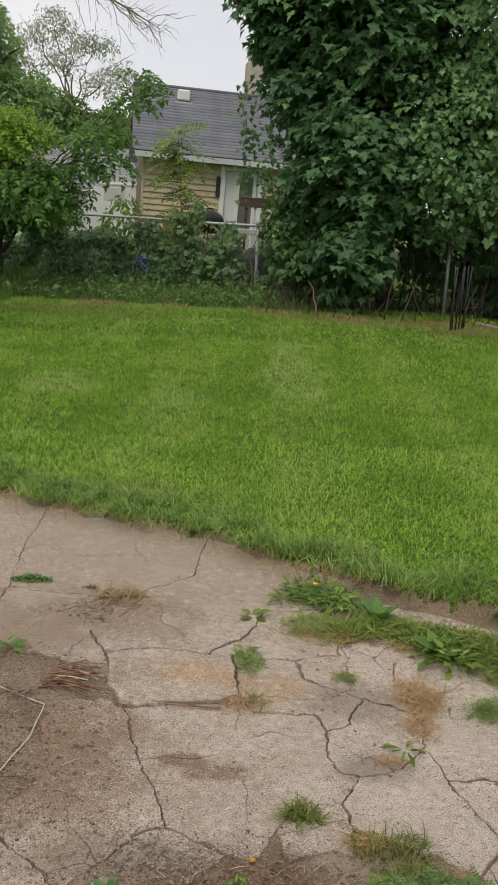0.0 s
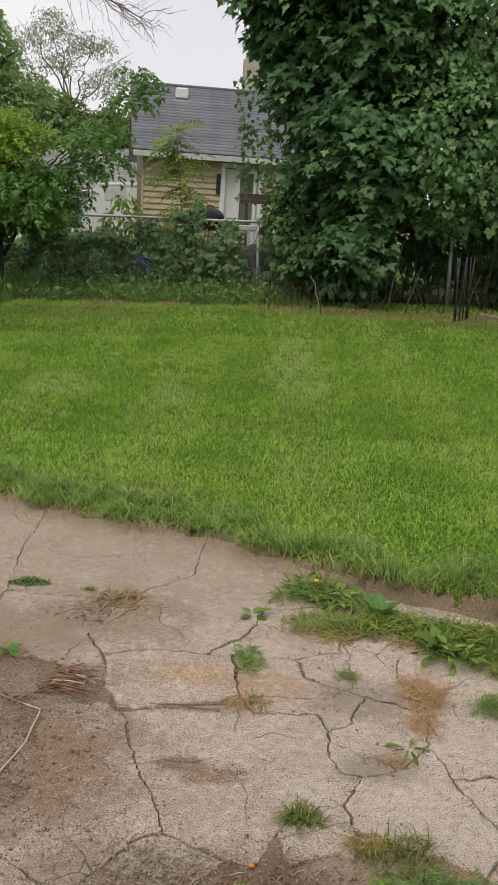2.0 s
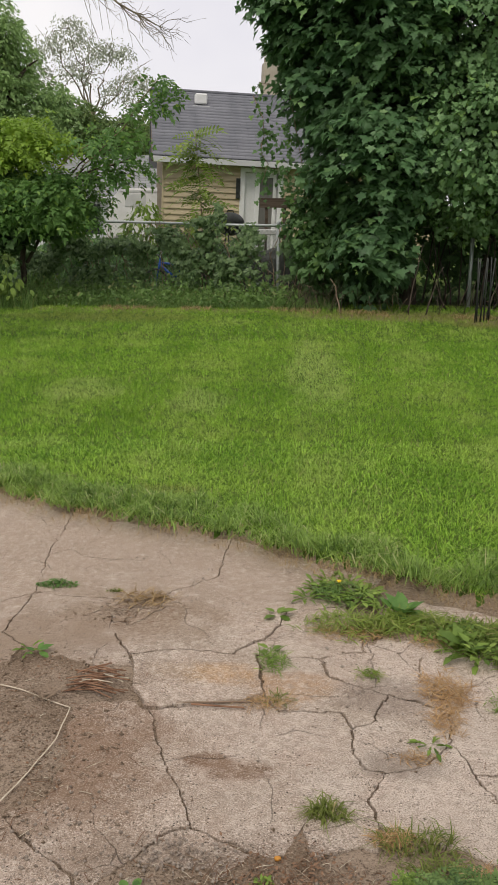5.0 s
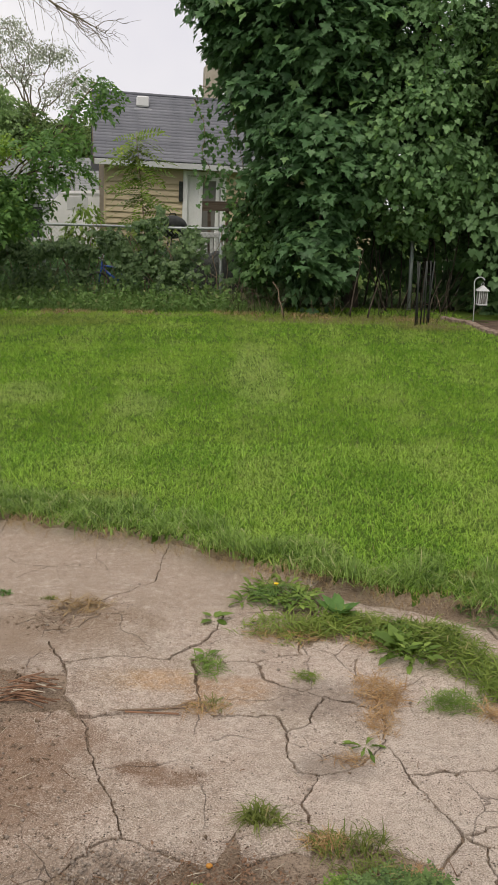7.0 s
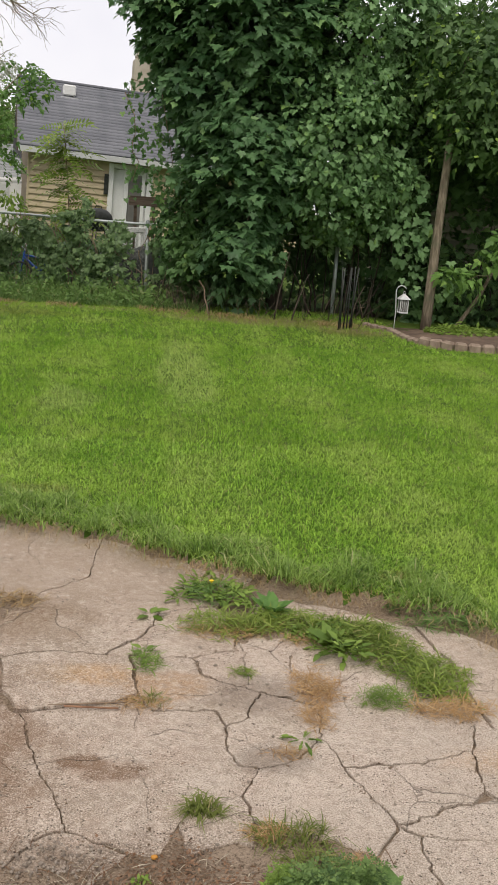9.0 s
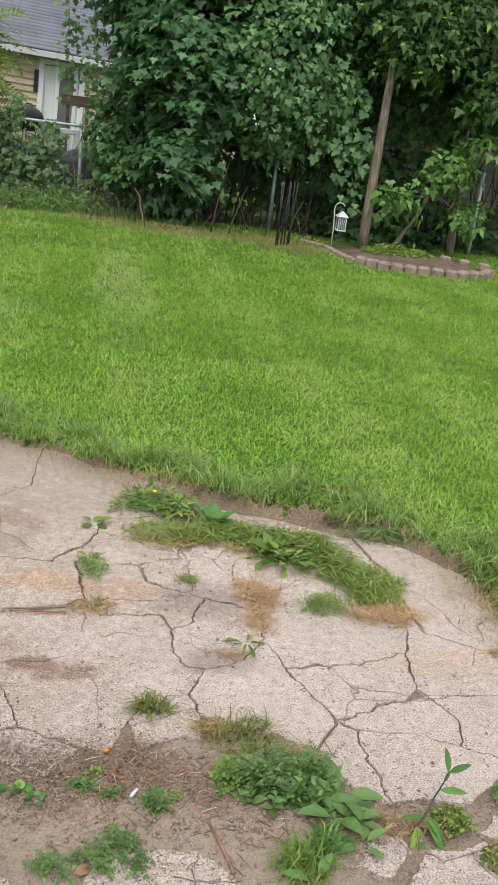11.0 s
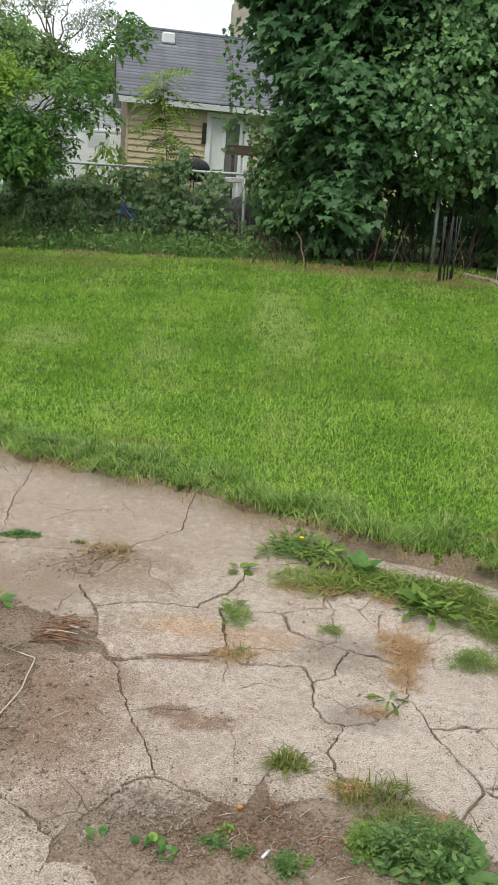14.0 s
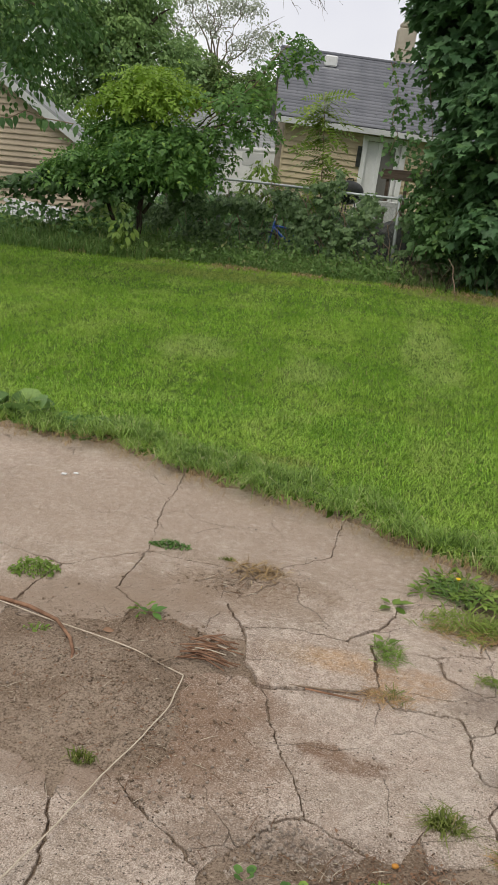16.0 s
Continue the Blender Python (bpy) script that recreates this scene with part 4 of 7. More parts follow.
slab_level = random.Random(3)
for rows in (BACK_SLABS, LEFT_SLABS, FRONT_SLABS, MID_SLABS, HEART_SLABS, RIGHT_SLABS, NEAR_SLABS, REST_SLABS):
    for corners in rows:
        raised = 0.006 if corners in (MID_SLABS[0], BACK_SLABS[3]) else slab_level.uniform(-0.0012, 0.0012)
        if corners is HEART_SLABS[0]:
            raised = -0.004
        if corners is NEAR_SLABS[0]:
            raised = -0.007
        if corners is FRONT_SLABS[2]:
            raised = -0.006
        part("slab", slab_mesh(corners, raised, 0.004 if corners is MID_SLABS[0] else 0.0008, 0.30 if rows is BACK_SLABS else 0.7), CONCRETE, patio)

# ---- house with tan clapboards ----


def clapboard(length, step):
    bm = bmesh.new()
    prof = [(0.0, 0.0), (-0.045, -0.004), (-0.045, 0.012), (-0.008, step + 0.012), (0.0, step + 0.012)]
    a = [bm.verts.new((0, y, z)) for y, z in prof]
    b = [bm.verts.new((length, y, z)) for y, z in prof]
    for k in range(5):
        bm.faces.new((a[k], a[(k + 1) % 5], b[(k + 1) % 5], b[k]))
    bm.faces.new(a)
    bm.faces.new(b[::-1])
    return bm


def board_rows(parent, material, x0, x1, y, z0, z1, step):
    me = bm_mesh("clapboard", clapboard(x1 - x0, step), material)
    z = z0
    while z < z1 - 0.03:
        ob = new("clapboard", me)
        ob.parent = parent
        ob.location = (x0, y, z)
        z += step


def roof_courses(parent, material, x0, x1, y0, z0, y1, z1, step=0.15, tab=0.32, name="shingle_course"):
    """Overlapping courses of shingles from the eave (y0, z0) to the ridge (y1, z1)."""
    run = math.hypot(y1 - y0, z1 - z0)
    dy, dz = (y1 - y0) / run, (z1 - z0) / run
    k = 0
    while k * step < run - 0.02:
        s0, s1 = k * step, min(run, (k + 1) * step + 0.05)
        pieces, x = [], x0 - (k % 2) * tab / 2
        while x < x1:
            a, b = max(x, x0), min(x + tab - 0.006, x1)
            if b - a > 0.02:
                lift = 0.014 + rng.uniform(0, 0.006)
                v = []
                for s, up in ((s0, lift), (s1, 0.004)):
                    for xx in (a, b):
                        v.append((xx, y0 + dy * s - dz * up * np.sign(y1 - y0), z0 + dz * s + abs(dy) * up))
                for xx in (a, b):
                    v.append((xx, y0 + dy * s0, z0 + dz * s0))
                pieces.append((np.array(v), [[0, 1, 3], [0, 3, 2], [4, 5, 1], [4, 1, 0]]))
            x += tab
        part(name, tri_mesh(name, *joined(pieces), material), material, parent)
        k += 1


house = thing("house", "small tan clapboard house with a grey shingle roof behind the fence", "house", pose(-2.98, 22.1, 0.0, 0, 2.2, 9.5))
HW, HD, HE = 7.0, 5.0, 2.66
wall = part("wall", boxed(0, 0.0, -0.1, 1.98, 0.12, HE), TAN, house)
part("wall", boxed(2.90, 0.0, -0.1, HW, 0.12, HE), TAN, house)
part("wall", boxed(1.98, 0.0, 2.42, 2.90, 0.12, HE), TAN, house)
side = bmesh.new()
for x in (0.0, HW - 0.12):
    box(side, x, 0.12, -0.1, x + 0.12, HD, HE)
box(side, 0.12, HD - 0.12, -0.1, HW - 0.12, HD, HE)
part("wall", side, SIDE_WALL_SHADE, house, "side and back walls, their shade painted in as brown")
for x in (0.0, HW - 0.1):
    g = bmesh.new()
    tri = [(0.0, HE), (HD, HE), (HD / 2, HE + 1.72)]
    a, b = [g.verts.new((x, y, z)) for y, z in tri], [g.verts.new((x + 0.1, y, z)) for y, z in tri]
    g.faces.new(a), g.faces.new(b[::-1])
    for k in range(3):
        g.faces.new((a[k], b[k], b[(k + 1) % 3], a[(k + 1) % 3]))
    part("gable", g, TAN, house)
board_rows(house, TAN, 0.05, 1.98, 0.0, 0.05, HE, 0.14)
board_rows(house, TAN, 2.90, HW - 0.05, 0.0, 0.05, HE, 0.14)
for x in (0.0, HW - 0.05):
    part("corner_board", boxed(x, -0.05, -0.1, x + 0.05, 0.004, HE, bevel=0.004), TAN, house)
deck = bmesh.new()
for y0, y1 in ((-0.32, HD / 2), (HD + 0.32, HD / 2)):
    z0, z1 = HE - 0.02, HE + 1.78
    q = [deck.verts.new(v) for v in ((-0.24, y0, z0), (HW + 0.24, y0, z0), (HW + 0.24, y1, z1), (-0.24, y1, z1))]
    w = [deck.verts.new((v.co.x, v.co.y, v.co.z - 0.09)) for v in q]
    deck.faces.new(q), deck.faces.new(w[::-1])
    for k in range(4):
        deck.faces.new((q[k], w[k], w[(k + 1) % 4], q[(k + 1) % 4]))
roof = part("roof", deck, SHINGLE, house)
roof_courses(roof, SHINGLE, -0.26, HW + 0.26, -0.34, HE - 0.01, HD / 2, HE + 1.79)
part("ridge_cap", boxed(-0.26, HD / 2 - 0.10, HE + 1.74, HW + 0.26, HD / 2 + 0.10, HE + 1.81, bevel=0.02), SHINGLE, house)
part("fascia", boxed(-0.24, -0.36, HE - 0.16, HW + 0.24, -0.325, HE - 0.03, bevel=0.004), GREY_TRIM, house, "weathered white fascia board")
part("soffit", boxed(-0.2, -0.325, HE - 0.15, HW + 0.2, 0.0, HE - 0.12), GREY_TRIM, house)
rake = bmesh.new()
rk = [(-0.36, HE - 0.16), (HD / 2, HE + 1.62), (HD / 2, HE + 1.79), (-0.36, HE - 0.01)]
a, b = [rake.verts.new((-0.27, y, z)) for y, z in rk], [rake.verts.new((-0.235, y, z)) for y, z in rk]
rake.faces.new(a), rake.faces.new(b[::-1])
for k in range(4):
    rake.faces.new((a[k], b[k], b[(k + 1) % 4], a[(k + 1) % 4]))
part("rake_board", rake, BROWN_TRIM, house, "dark brown rake board")
chimney = part("chimney", boxed(2.70, 2.48, HE + 1.55, 3.15, 2.93, HE + 2.62, bevel=0.02), CHIMNEY, house, "tan rendered chimney")
part("chimney_cap", boxed(2.74, 2.52, HE + 2.62, 3.11, 2.89, HE + 2.80, bevel=0.06), CHIMNEY, chimney)
vent = part("roof_vent", boxed(0.80, 1.78, HE + 1.33, 1.24, 2.10, HE + 1.36), GREY_TRIM, house, "white metal roof vent")
vent_cap = bmesh.new()
box(vent_cap, 0.86, 1.78, HE + 1.40, 1.18, 2.08, HE + 1.66, bevel=0.03)
part("vent_hood", vent_cap, WHITE, vent)
part("vent_throat", boxed(0.89, 1.84, HE + 1.36, 1.15, 2.05, HE + 1.41), BLACK_METAL, vent)
door = part("door", boxed(2.02, 0.03, 0.1, 2.84, 0.08, 2.36), WHITE, house, "white storm door with a dim pane")
for x0, x1 in ((1.90, 2.02), (2.84, 2.97)):
    part("door_casing", boxed(x0, -0.062, 0.0, x1, 0.02, 2.48, bevel=0.006), WHITE, house)
part("door_casing", boxed(2.02, -0.062, 2.37, 2.84, 0.02, 2.48, bevel=0.006), WHITE, house)
part("pane", boxed(2.39, 0.0, 0.55, 2.72, 0.03, 2.27), PANE, door, "dim grey pane")
for x0, z0, x1, z1 in ((2.29, 0.4, 2.39, 2.36), (2.72, 0.4, 2.80, 2.36), (2.39, 2.27, 2.72, 2.36), (2.39, 0.4, 2.72, 0.55)):
    part("sash", boxed(x0, -0.03, z0, x1, 0.03, z1, bevel=0.005), WHITE, door)
part("shutter", boxed(1.80, -0.085, 1.75, 1.90, -0.05, 2.22), BLACK_METAL, house, "dark strip beside the door")

# ---- white outbuilding and the van beside it ----
shed = thing("outbuilding", "low white outbuilding with a pale grey roof", "building", pose(-8.6, 28.0, 0.0, 0, 0, 4))
part("wall", boxed(0, 0, -0.1, 5.6, 4.0, 1.75), WHITE_SIDING, shed)
for k in range(18):
    part("siding_panel", boxed(k * 0.31 + 0.01, -0.016, 0.0, k * 0.31 + 0.30, 0.0, 1.72), WHITE_SIDING, shed)
part("window", boxed(2.35, -0.03, 0.6, 2.95, -0.017, 1.5, bevel=0.005), DARK_GLASS, shed, "dark window")
sr = bmesh.new()
q = [sr.verts.new(v) for v in ((-0.3, -0.3, 1.72), (5.9, -0.3, 1.72), (5.9, 2.0, 3.05), (-0.3, 2.0, 3.05), (5.9, 4.3, 1.72), (-0.3, 4.3, 1.72))]
sr.faces.new((q[0], q[1], q[2], q[3])), sr.faces.new((q[3], q[2], q[4], q[5])), sr.faces.new((q[0], q[3], q[5])), sr.faces.new((q[1], q[4], q[2])), sr.faces.new((q[0], q[5], q[4], q[1]))
sroof = part("roof", sr, PALE_SHINGLE, shed)
roof_courses(sroof, PALE_SHINGLE, -0.3, 5.9, -0.31, 1.73, 2.0, 3.06, 0.16, 0.5)
part("gutter", boxed(-0.3, -0.38, 1.64, 5.9, -0.3, 1.73, bevel=0.015), WHITE, shed)

van = thing("van", "white van parked beside the outbuilding", "van", pose(-5.05, 26.0, 0.0, 0, 0, 4))
vb = bmesh.new()
prof = [(0.0, 0.35), (0.0, 1.15), (0.12, 1.62), (0.42, 1.95), (2.6, 2.02), (2.6, 0.35)]
a, b = [vb.verts.new((x, 0, z)) for x, z in prof], [vb.verts.new((x, 1.8, z)) for x, z in prof]
vb.faces.new(a), vb.faces.new(b[::-1])
for k in range(len(prof)):
    vb.faces.new((a[k], b[k], b[(k + 1) % len(prof)], a[(k + 1) % len(prof)]))
bmesh.ops.bevel(vb, geom=vb.edges[:], offset=0.05, segments=2, affect="EDGES", clamp_overlap=True)
part("body", vb, WHITE, van)
part("side_window", boxed(0.55, -0.012, 1.45, 1.15, 0.0, 1.80, bevel=0.004), GREY_TRIM, van, "pale side window")
part("drip_rail", boxed(0.3, -0.02, 1.86, 2.55, 0.01, 1.90), GREY_TRIM, van)
for x in (0.45, 2.1):
    wb = bmesh.new()
    bmesh.ops.create_cone(wb, cap_ends=True, segments=20, radius1=0.33, radius2=0.33, depth=0.2, matrix=pose(x, 0.1, 0.36, 90))
    tyre = part("wheel", wb, RUBBER, van)
    hb = bmesh.new()
    bmesh.ops.create_cone(hb, cap_ends=True, segments=16, radius1=0.2, radius2=0.17, depth=0.03, matrix=pose(x, -0.012, 0.36, 90))
    part("hub", hb, GREY_TRIM, tyre)

# ---- tan garage with a white-edged gable ----
garage = thing("garage", "beige sided garage with a pale gable edge", "garage", pose(-7.02, 20.0, 0.0, 0, 0, 15))
GW, GE, GR = 5.2, 1.60, 1.80
gb = bmesh.new()
pts = [(0, 0.0), (0, GE), (-GW / 2, GE + GR), (-GW, GE), (-GW, 0.0)]
a, b = [gb.verts.new((x, 0, z)) for x, z in pts], [gb.verts.new((x, 5, z)) for x, z in pts]
gb.faces.new(a), gb.faces.new(b[::-1])
for k in range(5):
    gb.faces.new((a[k], b[k], b[(k + 1) % 5], a[(k + 1) % 5]))
part("wall", gb, BEIGE, garage)
z = 0.12
while z < GE + GR - 0.1:
    cut = max(0.0, (z + 0.12 - GE)) / GR * GW / 2
    me = clapboard(GW - 2 * cut - 0.04, 0.12)
    ob = part("clapboard", me, BEIGE, garage)
    ob.location = (-GW + cut + 0.02, 0, z)
    z += 0.12
part("belt_board", boxed(-GW, -0.04, 1.00, 0.0, -0.022, 1.06), BROWN_TRIM, garage, "dark belt line in the siding")
part("foundation", boxed(-GW - 0.02, -0.03, -0.05, 0.02, 0.0, 0.12), PEBBLE, garage)
for s in (0, 1):
    rb = bmesh.new()
    x0, x1 = (0.32, -GW / 2) if s == 0 else (-GW - 0.32, -GW / 2)
    z0, z1 = GE - 0.22, GE + GR
    for y0, y1, dz0, dz1, mat_no in ((-0.22, 5.2, 0.02, 0.10, 0),):
        q = [rb.verts.new(v) for v in ((x0, y0, z0 + dz0), (x1, y0, z1 + dz0), (x1, y1, z1 + dz0), (x0, y1, z0 + dz0), (x0, y0, z0 + dz1), (x1, y0, z1 + dz1), (x1, y1, z1 + dz1), (x0, y1, z0 + dz1))]
        for f in ((0, 1, 2, 3), (4, 5, 6, 7), (0, 1, 5, 4), (1, 2, 6, 5), (2, 3, 7, 6), (3, 0, 4, 7)):
            rb.faces.new([q[i] for i in f])
    part("roof", rb, PALE_SHINGLE, garage)
    fb = bmesh.new()
    q = [fb.verts.new(v) for v in ((x0, -0.26, z0 - 0.17), (x1, -0.26, z1 - 0.17), (x1, -0.26, z1 + 0.03), (x0, -0.26, z0 + 0.03), (x0, -0.215, z0 - 0.17), (x1, -0.215, z1 - 0.17), (x1, -0.215, z1 + 0.03), (x0, -0.215, z0 + 0.03))]
    for f in ((0, 1, 2, 3), (4, 5, 6, 7), (0, 1, 5, 4), (1, 2, 6, 5), (2, 3, 7, 6), (3, 0, 4, 7)):
        fb.faces.new([q[i] for i in f])
    part("rake_board", fb, GREY_TRIM, garage, "pale grey-white rake board")

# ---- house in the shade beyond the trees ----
shade_house = thing("neighbour_house", "beige sided house behind the trees, its shade painted olive grey", "house", pose(4.2, 16.2, 0.0, 0, 0, -10))
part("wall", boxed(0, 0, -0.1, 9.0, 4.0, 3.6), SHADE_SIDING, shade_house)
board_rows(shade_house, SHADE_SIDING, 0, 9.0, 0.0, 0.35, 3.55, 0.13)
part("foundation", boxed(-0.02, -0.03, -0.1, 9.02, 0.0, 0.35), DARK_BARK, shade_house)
hr = bmesh.new()
q = [hr.verts.new(v) for v in ((-0.3, -0.4, 3.5), (9.3, -0.4, 3.5), (9.3, 2.0, 5.0), (-0.3, 2.0, 5.0), (9.3, 4.4, 3.5), (-0.3, 4.4, 3.5))]
hr.faces.new((q[0], q[1], q[2], q[3])), hr.faces.new((q[3], q[2], q[4], q[5])), hr.faces.new((q[0], q[3], q[5])), hr.faces.new((q[1], q[4], q[2])), hr.faces.new((q[0], q[5], q[4], q[1]))
part("roof", hr, SHINGLE, shade_house)

# ---- chain-link fence ----
FA, FB = Vector((-3.96, 15.74)), Vector((8.9, 12.08))
FD = (FB - FA).normalized()


def on_fence(s):
    return FA + FD * s


fence = thing("fence", "galvanised chain-link fence overgrown with creepers", "fence", pose(FA.x, FA.y, 0))
for s in (0.0, 0.93, 4.09, 7.15, 10.27, 13.3):
    q = on_fence(s)
    post = wpart("post", tube_mesh("post", [(q.x, q.y, -0.1), (q.x, q.y, 0.6), (q.x, q.y, 1.24)], 0.03, GALV, 10), GALV, fence)
    cb = bmesh.new()
    bmesh.ops.create_uvsphere(cb, u_segments=10, v_segments=6, radius=0.038, matrix=pose(q.x, q.y, 1.245))
    wpart("post_cap", cb, GALV, post, smooth=True)
rail_path = [(*on_fence(s), 1.225 + 0.012 * math.sin(s * 1.3)) for s in np.linspace(0, 7.15, 16)]
wpart("top_rail", tube_mesh("top_rail", rail_path, 0.022, GALV, 8), GALV, fence)
cell = 0.036
# beyond 4.09 m the wire is blackened to paint in the trees' shade
for s0, s1, wire, words in ((0.0, 4.09, DULL_WIRE, "diamond wire mesh"), (4.09, 13.3, BLACK_METAL, "diamond wire mesh with tree shade painted in")):
    wires = []
    for k in range(int(s0 / cell), int(s1 / cell)):
        path = []
        for i in range(int(1.16 / cell) + 1):
            s = k * cell + (cell if (i + k) % 2 else 0.0)
            q = on_fence(s)
            off = 0.004 if i % 2 else -0.004
            path.append((q.x + FD.y * off, q.y - FD.x * off, 0.05 + i * cell))
        wires.append(tube(path, 0.0022, 3))
    wpart("chain_link_mesh", tri_mesh("chain_link_mesh", *joined(wires), wire), wire, fence, words)

# ---- trees and shrubs ----


def tree(name, label, base, trunk_path, trunk_r, tops, crown_data, leaf_mat, bark, fork=-1, crown_name="crown", crown_label=""):
    t = thing(name, label, "tree", pose(*base))
    wpart("trunk", tube_mesh("trunk", trunk_path, np.linspace(trunk_r, trunk_r * 0.6, len(trunk_path)), bark, 10), bark, t)
    for v in limbs(trunk_path[fork], tops, trunk_r * 0.5):
        wpart("limb", tri_mesh("limb", *v, bark, True), bark, t)
    c = wpart(crown_name, tri_mesh(crown_name, *crown_data, leaf_mat), leaf_mat, t, crown_label)
    c["kind"] = "stuff"
    return t


MAPLE_BLOBS = [((1.45, 14.3, 4.6), (1.48, 1.6, 2.1)), ((1.45, 14.0, 2.3), (0.95, 1.35, 1.1)), ((1.35, 13.5, 1.05), (0.45, 0.7, 0.75)), ((0.72, 14.2, 3.5), (0.62, 0.8, 0.7)), ((0.38, 14.1, 4.8), (0.75, 0.7, 0.9)), ((0.32, 14.1, 3.85), (0.38, 0.55, 0.60))]
maple = tree(
    "maple_tree", "large dense dark green maple hanging down to the ground", (2.05, 14.2, 0),
    [(2.05, 14.2, -0.1), (2.02, 14.2, 0.8), (1.90, 14.25, 1.8), (1.6, 14.3, 3.0), (1.4, 14.3, 4.6)], 0.14,
    [(0.3, 13.9, 3.6), (1.2, 13.2, 2.6), (1.4, 13.0, 1.4), (2.3, 14.0, 4.8), (0.5, 14.4, 5.2), (1.3, 14.8, 6.0)],
    crown(MAPLE_BLOBS, 15, 0.30, MAPLE_LEAF, 0.130, 37.0, inner=0.60, upness=0.95, hang=1.0, loose=0.24, tiers=-0.10), MAPLE, DARK_BARK, fork=2)
# a loose strand of leaves that hangs at the crown's edge in front of the house
strand_pos = np.concatenate([bend((-0.35, 14.05, 3.3), (-0.24, 14.0, 2.5), 0.05, 0.08, 44), bend((-0.22, 14.05, 2.6), (-0.30, 14.0, 1.7), 0.05, 0.08, 66), bend((0.05, 14.05, 2.7), (0.12, 14.0, 1.9), 0.05, 0.10, 70), bend((0.08, 14.0, 2.0), (0.16, 14.0, 1.0), 0.05, 0.10, 60)])
strand = cloud(GRAPE_LEAF, strand_pos + rng.normal(0, 0.06, strand_pos.shape), unit(rng.normal(0, 0.5, strand_pos.shape) + (0, -0.9, 0.5)), unit(rng.normal(0, 0.4, strand_pos.shape) + (0, -0.2, -1)), rng.uniform(0.045, 0.09, len(strand_pos)))
sp = thing("hanging_vine", "thin grape vine strand hanging beside the maple", "vine", pose(0.5, 14.2, 0))
wpart("stem", tube_mesh("stem", np.vstack([[(0.5, 14.25, 0.0), (0.35, 14.2, 2.0), (0.1, 14.1, 3.2)], strand_pos[:110:10]]), 0.006, TWIG, 5), TWIG, sp)
wpart("leaves", tri_mesh("leaves", *strand, SHADY), SHADY, sp)

VINE_BLOBS = [((2.95, 13.9, 4.3), (1.25, 1.25, 1.8)), ((2.75, 13.5, 2.5), (1.05, 0.95, 1.25)), ((3.45, 13.4, 2.3), (0.5, 0.6, 0.9)), ((2.55, 13.6, 2.0), (0.65, 0.5, 0.45))]
vine_tree = tree(
    "vine_covered_tree", "tree smothered in a curtain of green grape vine", (3.3, 14.3, 0),
    [(3.3, 14.3, -0.1), (3.25, 14.2, 1.2), (3.1, 14.0, 2.6), (3.0, 13.9, 4.4)], 0.10,
    [(2.5, 13.3, 2.4), (3.5, 13.3, 2.8), (2.3, 13.6, 3.8), (3.2, 13.2, 4.6)],
    crown(VINE_BLOBS, 18, 0.26, GRAPE_LEAF, 0.095, 32.0, inner=0.62, hang=1.0, upness=0.65, tiers=-0.2), GRAPE, DARK_BARK)
tail = []
for x0, y0, z0, z1, n in ((3.62, 12.85, 2.0, 0.95, 30), (3.5, 12.85, 1.9, 1.3, 20), (3.85, 12.7, 1.5, 0.45, 34), (3.78, 12.62, 2.1, 1.1, 26), (4.30, 12.55, 0.9, 0.5, 16), (3.3, 12.95, 1.6, 1.2, 14)):
    q = bend((x0, y0, z0), (x0 + 0.03, y0 - 0.05, z1), 0.04, 0.05, n)
    tail.append(cloud(GRAPE_LEAF, q + rng.normal(0, 0.06, q.shape), unit(rng.normal(0, 0.5, q.shape) + (0, -0.9, 0.5)), unit(rng.normal(0, 0.4, q.shape) + (0, -0.2, -1)), rng.uniform(0.07, 0.16, n)))
for shoot in tail:
    wpart("foliage", tri_mesh("foliage", *shoot, GRAPE), GRAPE, vine_tree, "fresh yellow-green hanging shoot")

ELDER_BLOBS = [((5.0, 13.2, 3.7), (1.4, 1.1, 0.95)), ((4.45, 12.8, 3.1), (0.6, 0.6, 0.4)), ((6.5, 13.0, 3.3), (1.1, 1.0, 1.0)), ((5.8, 12.4, 2.45), (0.5, 0.4, 0.3))]
elder = tree(
    "box_elder_tree", "box elder with a bare leaning trunk and hanging green leaves", (4.05, 12.42, 0),
    [(4.03, 12.42, -0.1), (4.04, 12.43, 0.5), (4.06, 12.47, 1.2), (4.10, 12.55, 2.0), (4.15, 12.65, 2.9), (4.3, 12.8, 3.8)], 0.08,
    [(5.0, 13.0, 3.8), (4.3, 12.6, 2.9), (6.2, 12.9, 3.4), (5.6, 12.4, 2.5)],
    crown(ELDER_BLOBS, 12, 0.32, ELDER_LEAF, 0.18, 17.0, inner=0.6, hang=0.8), ELDER, BARK, fork=4)
low = thing("box_elder_sapling", "young box elder with bright green drooping leaves", "tree", pose(5.58, 12.85, 0))
wpart("trunk", tube_mesh("trunk", [(5.58, 12.85, -0.1), (5.56, 12.83, 0.3), (5.50, 12.75, 0.8), (5.4, 12.6, 1.5), (5.35, 12.45, 2.0)], [0.07, 0.065, 0.04, 0.025, 0.012], BARK, 8), BARK, low)
for q in ((5.05, 12.3, 1.25), (5.6, 12.25, 1.65), (5.2, 12.25, 0.75), (4.55, 12.3, 0.8)):
    wpart("branch", tube_mesh("branch", bend((5.48, 12.75, 0.7), q, 0.12, 0.02), np.linspace(0.018, 0.005, 7), BARK, 5), BARK, low)
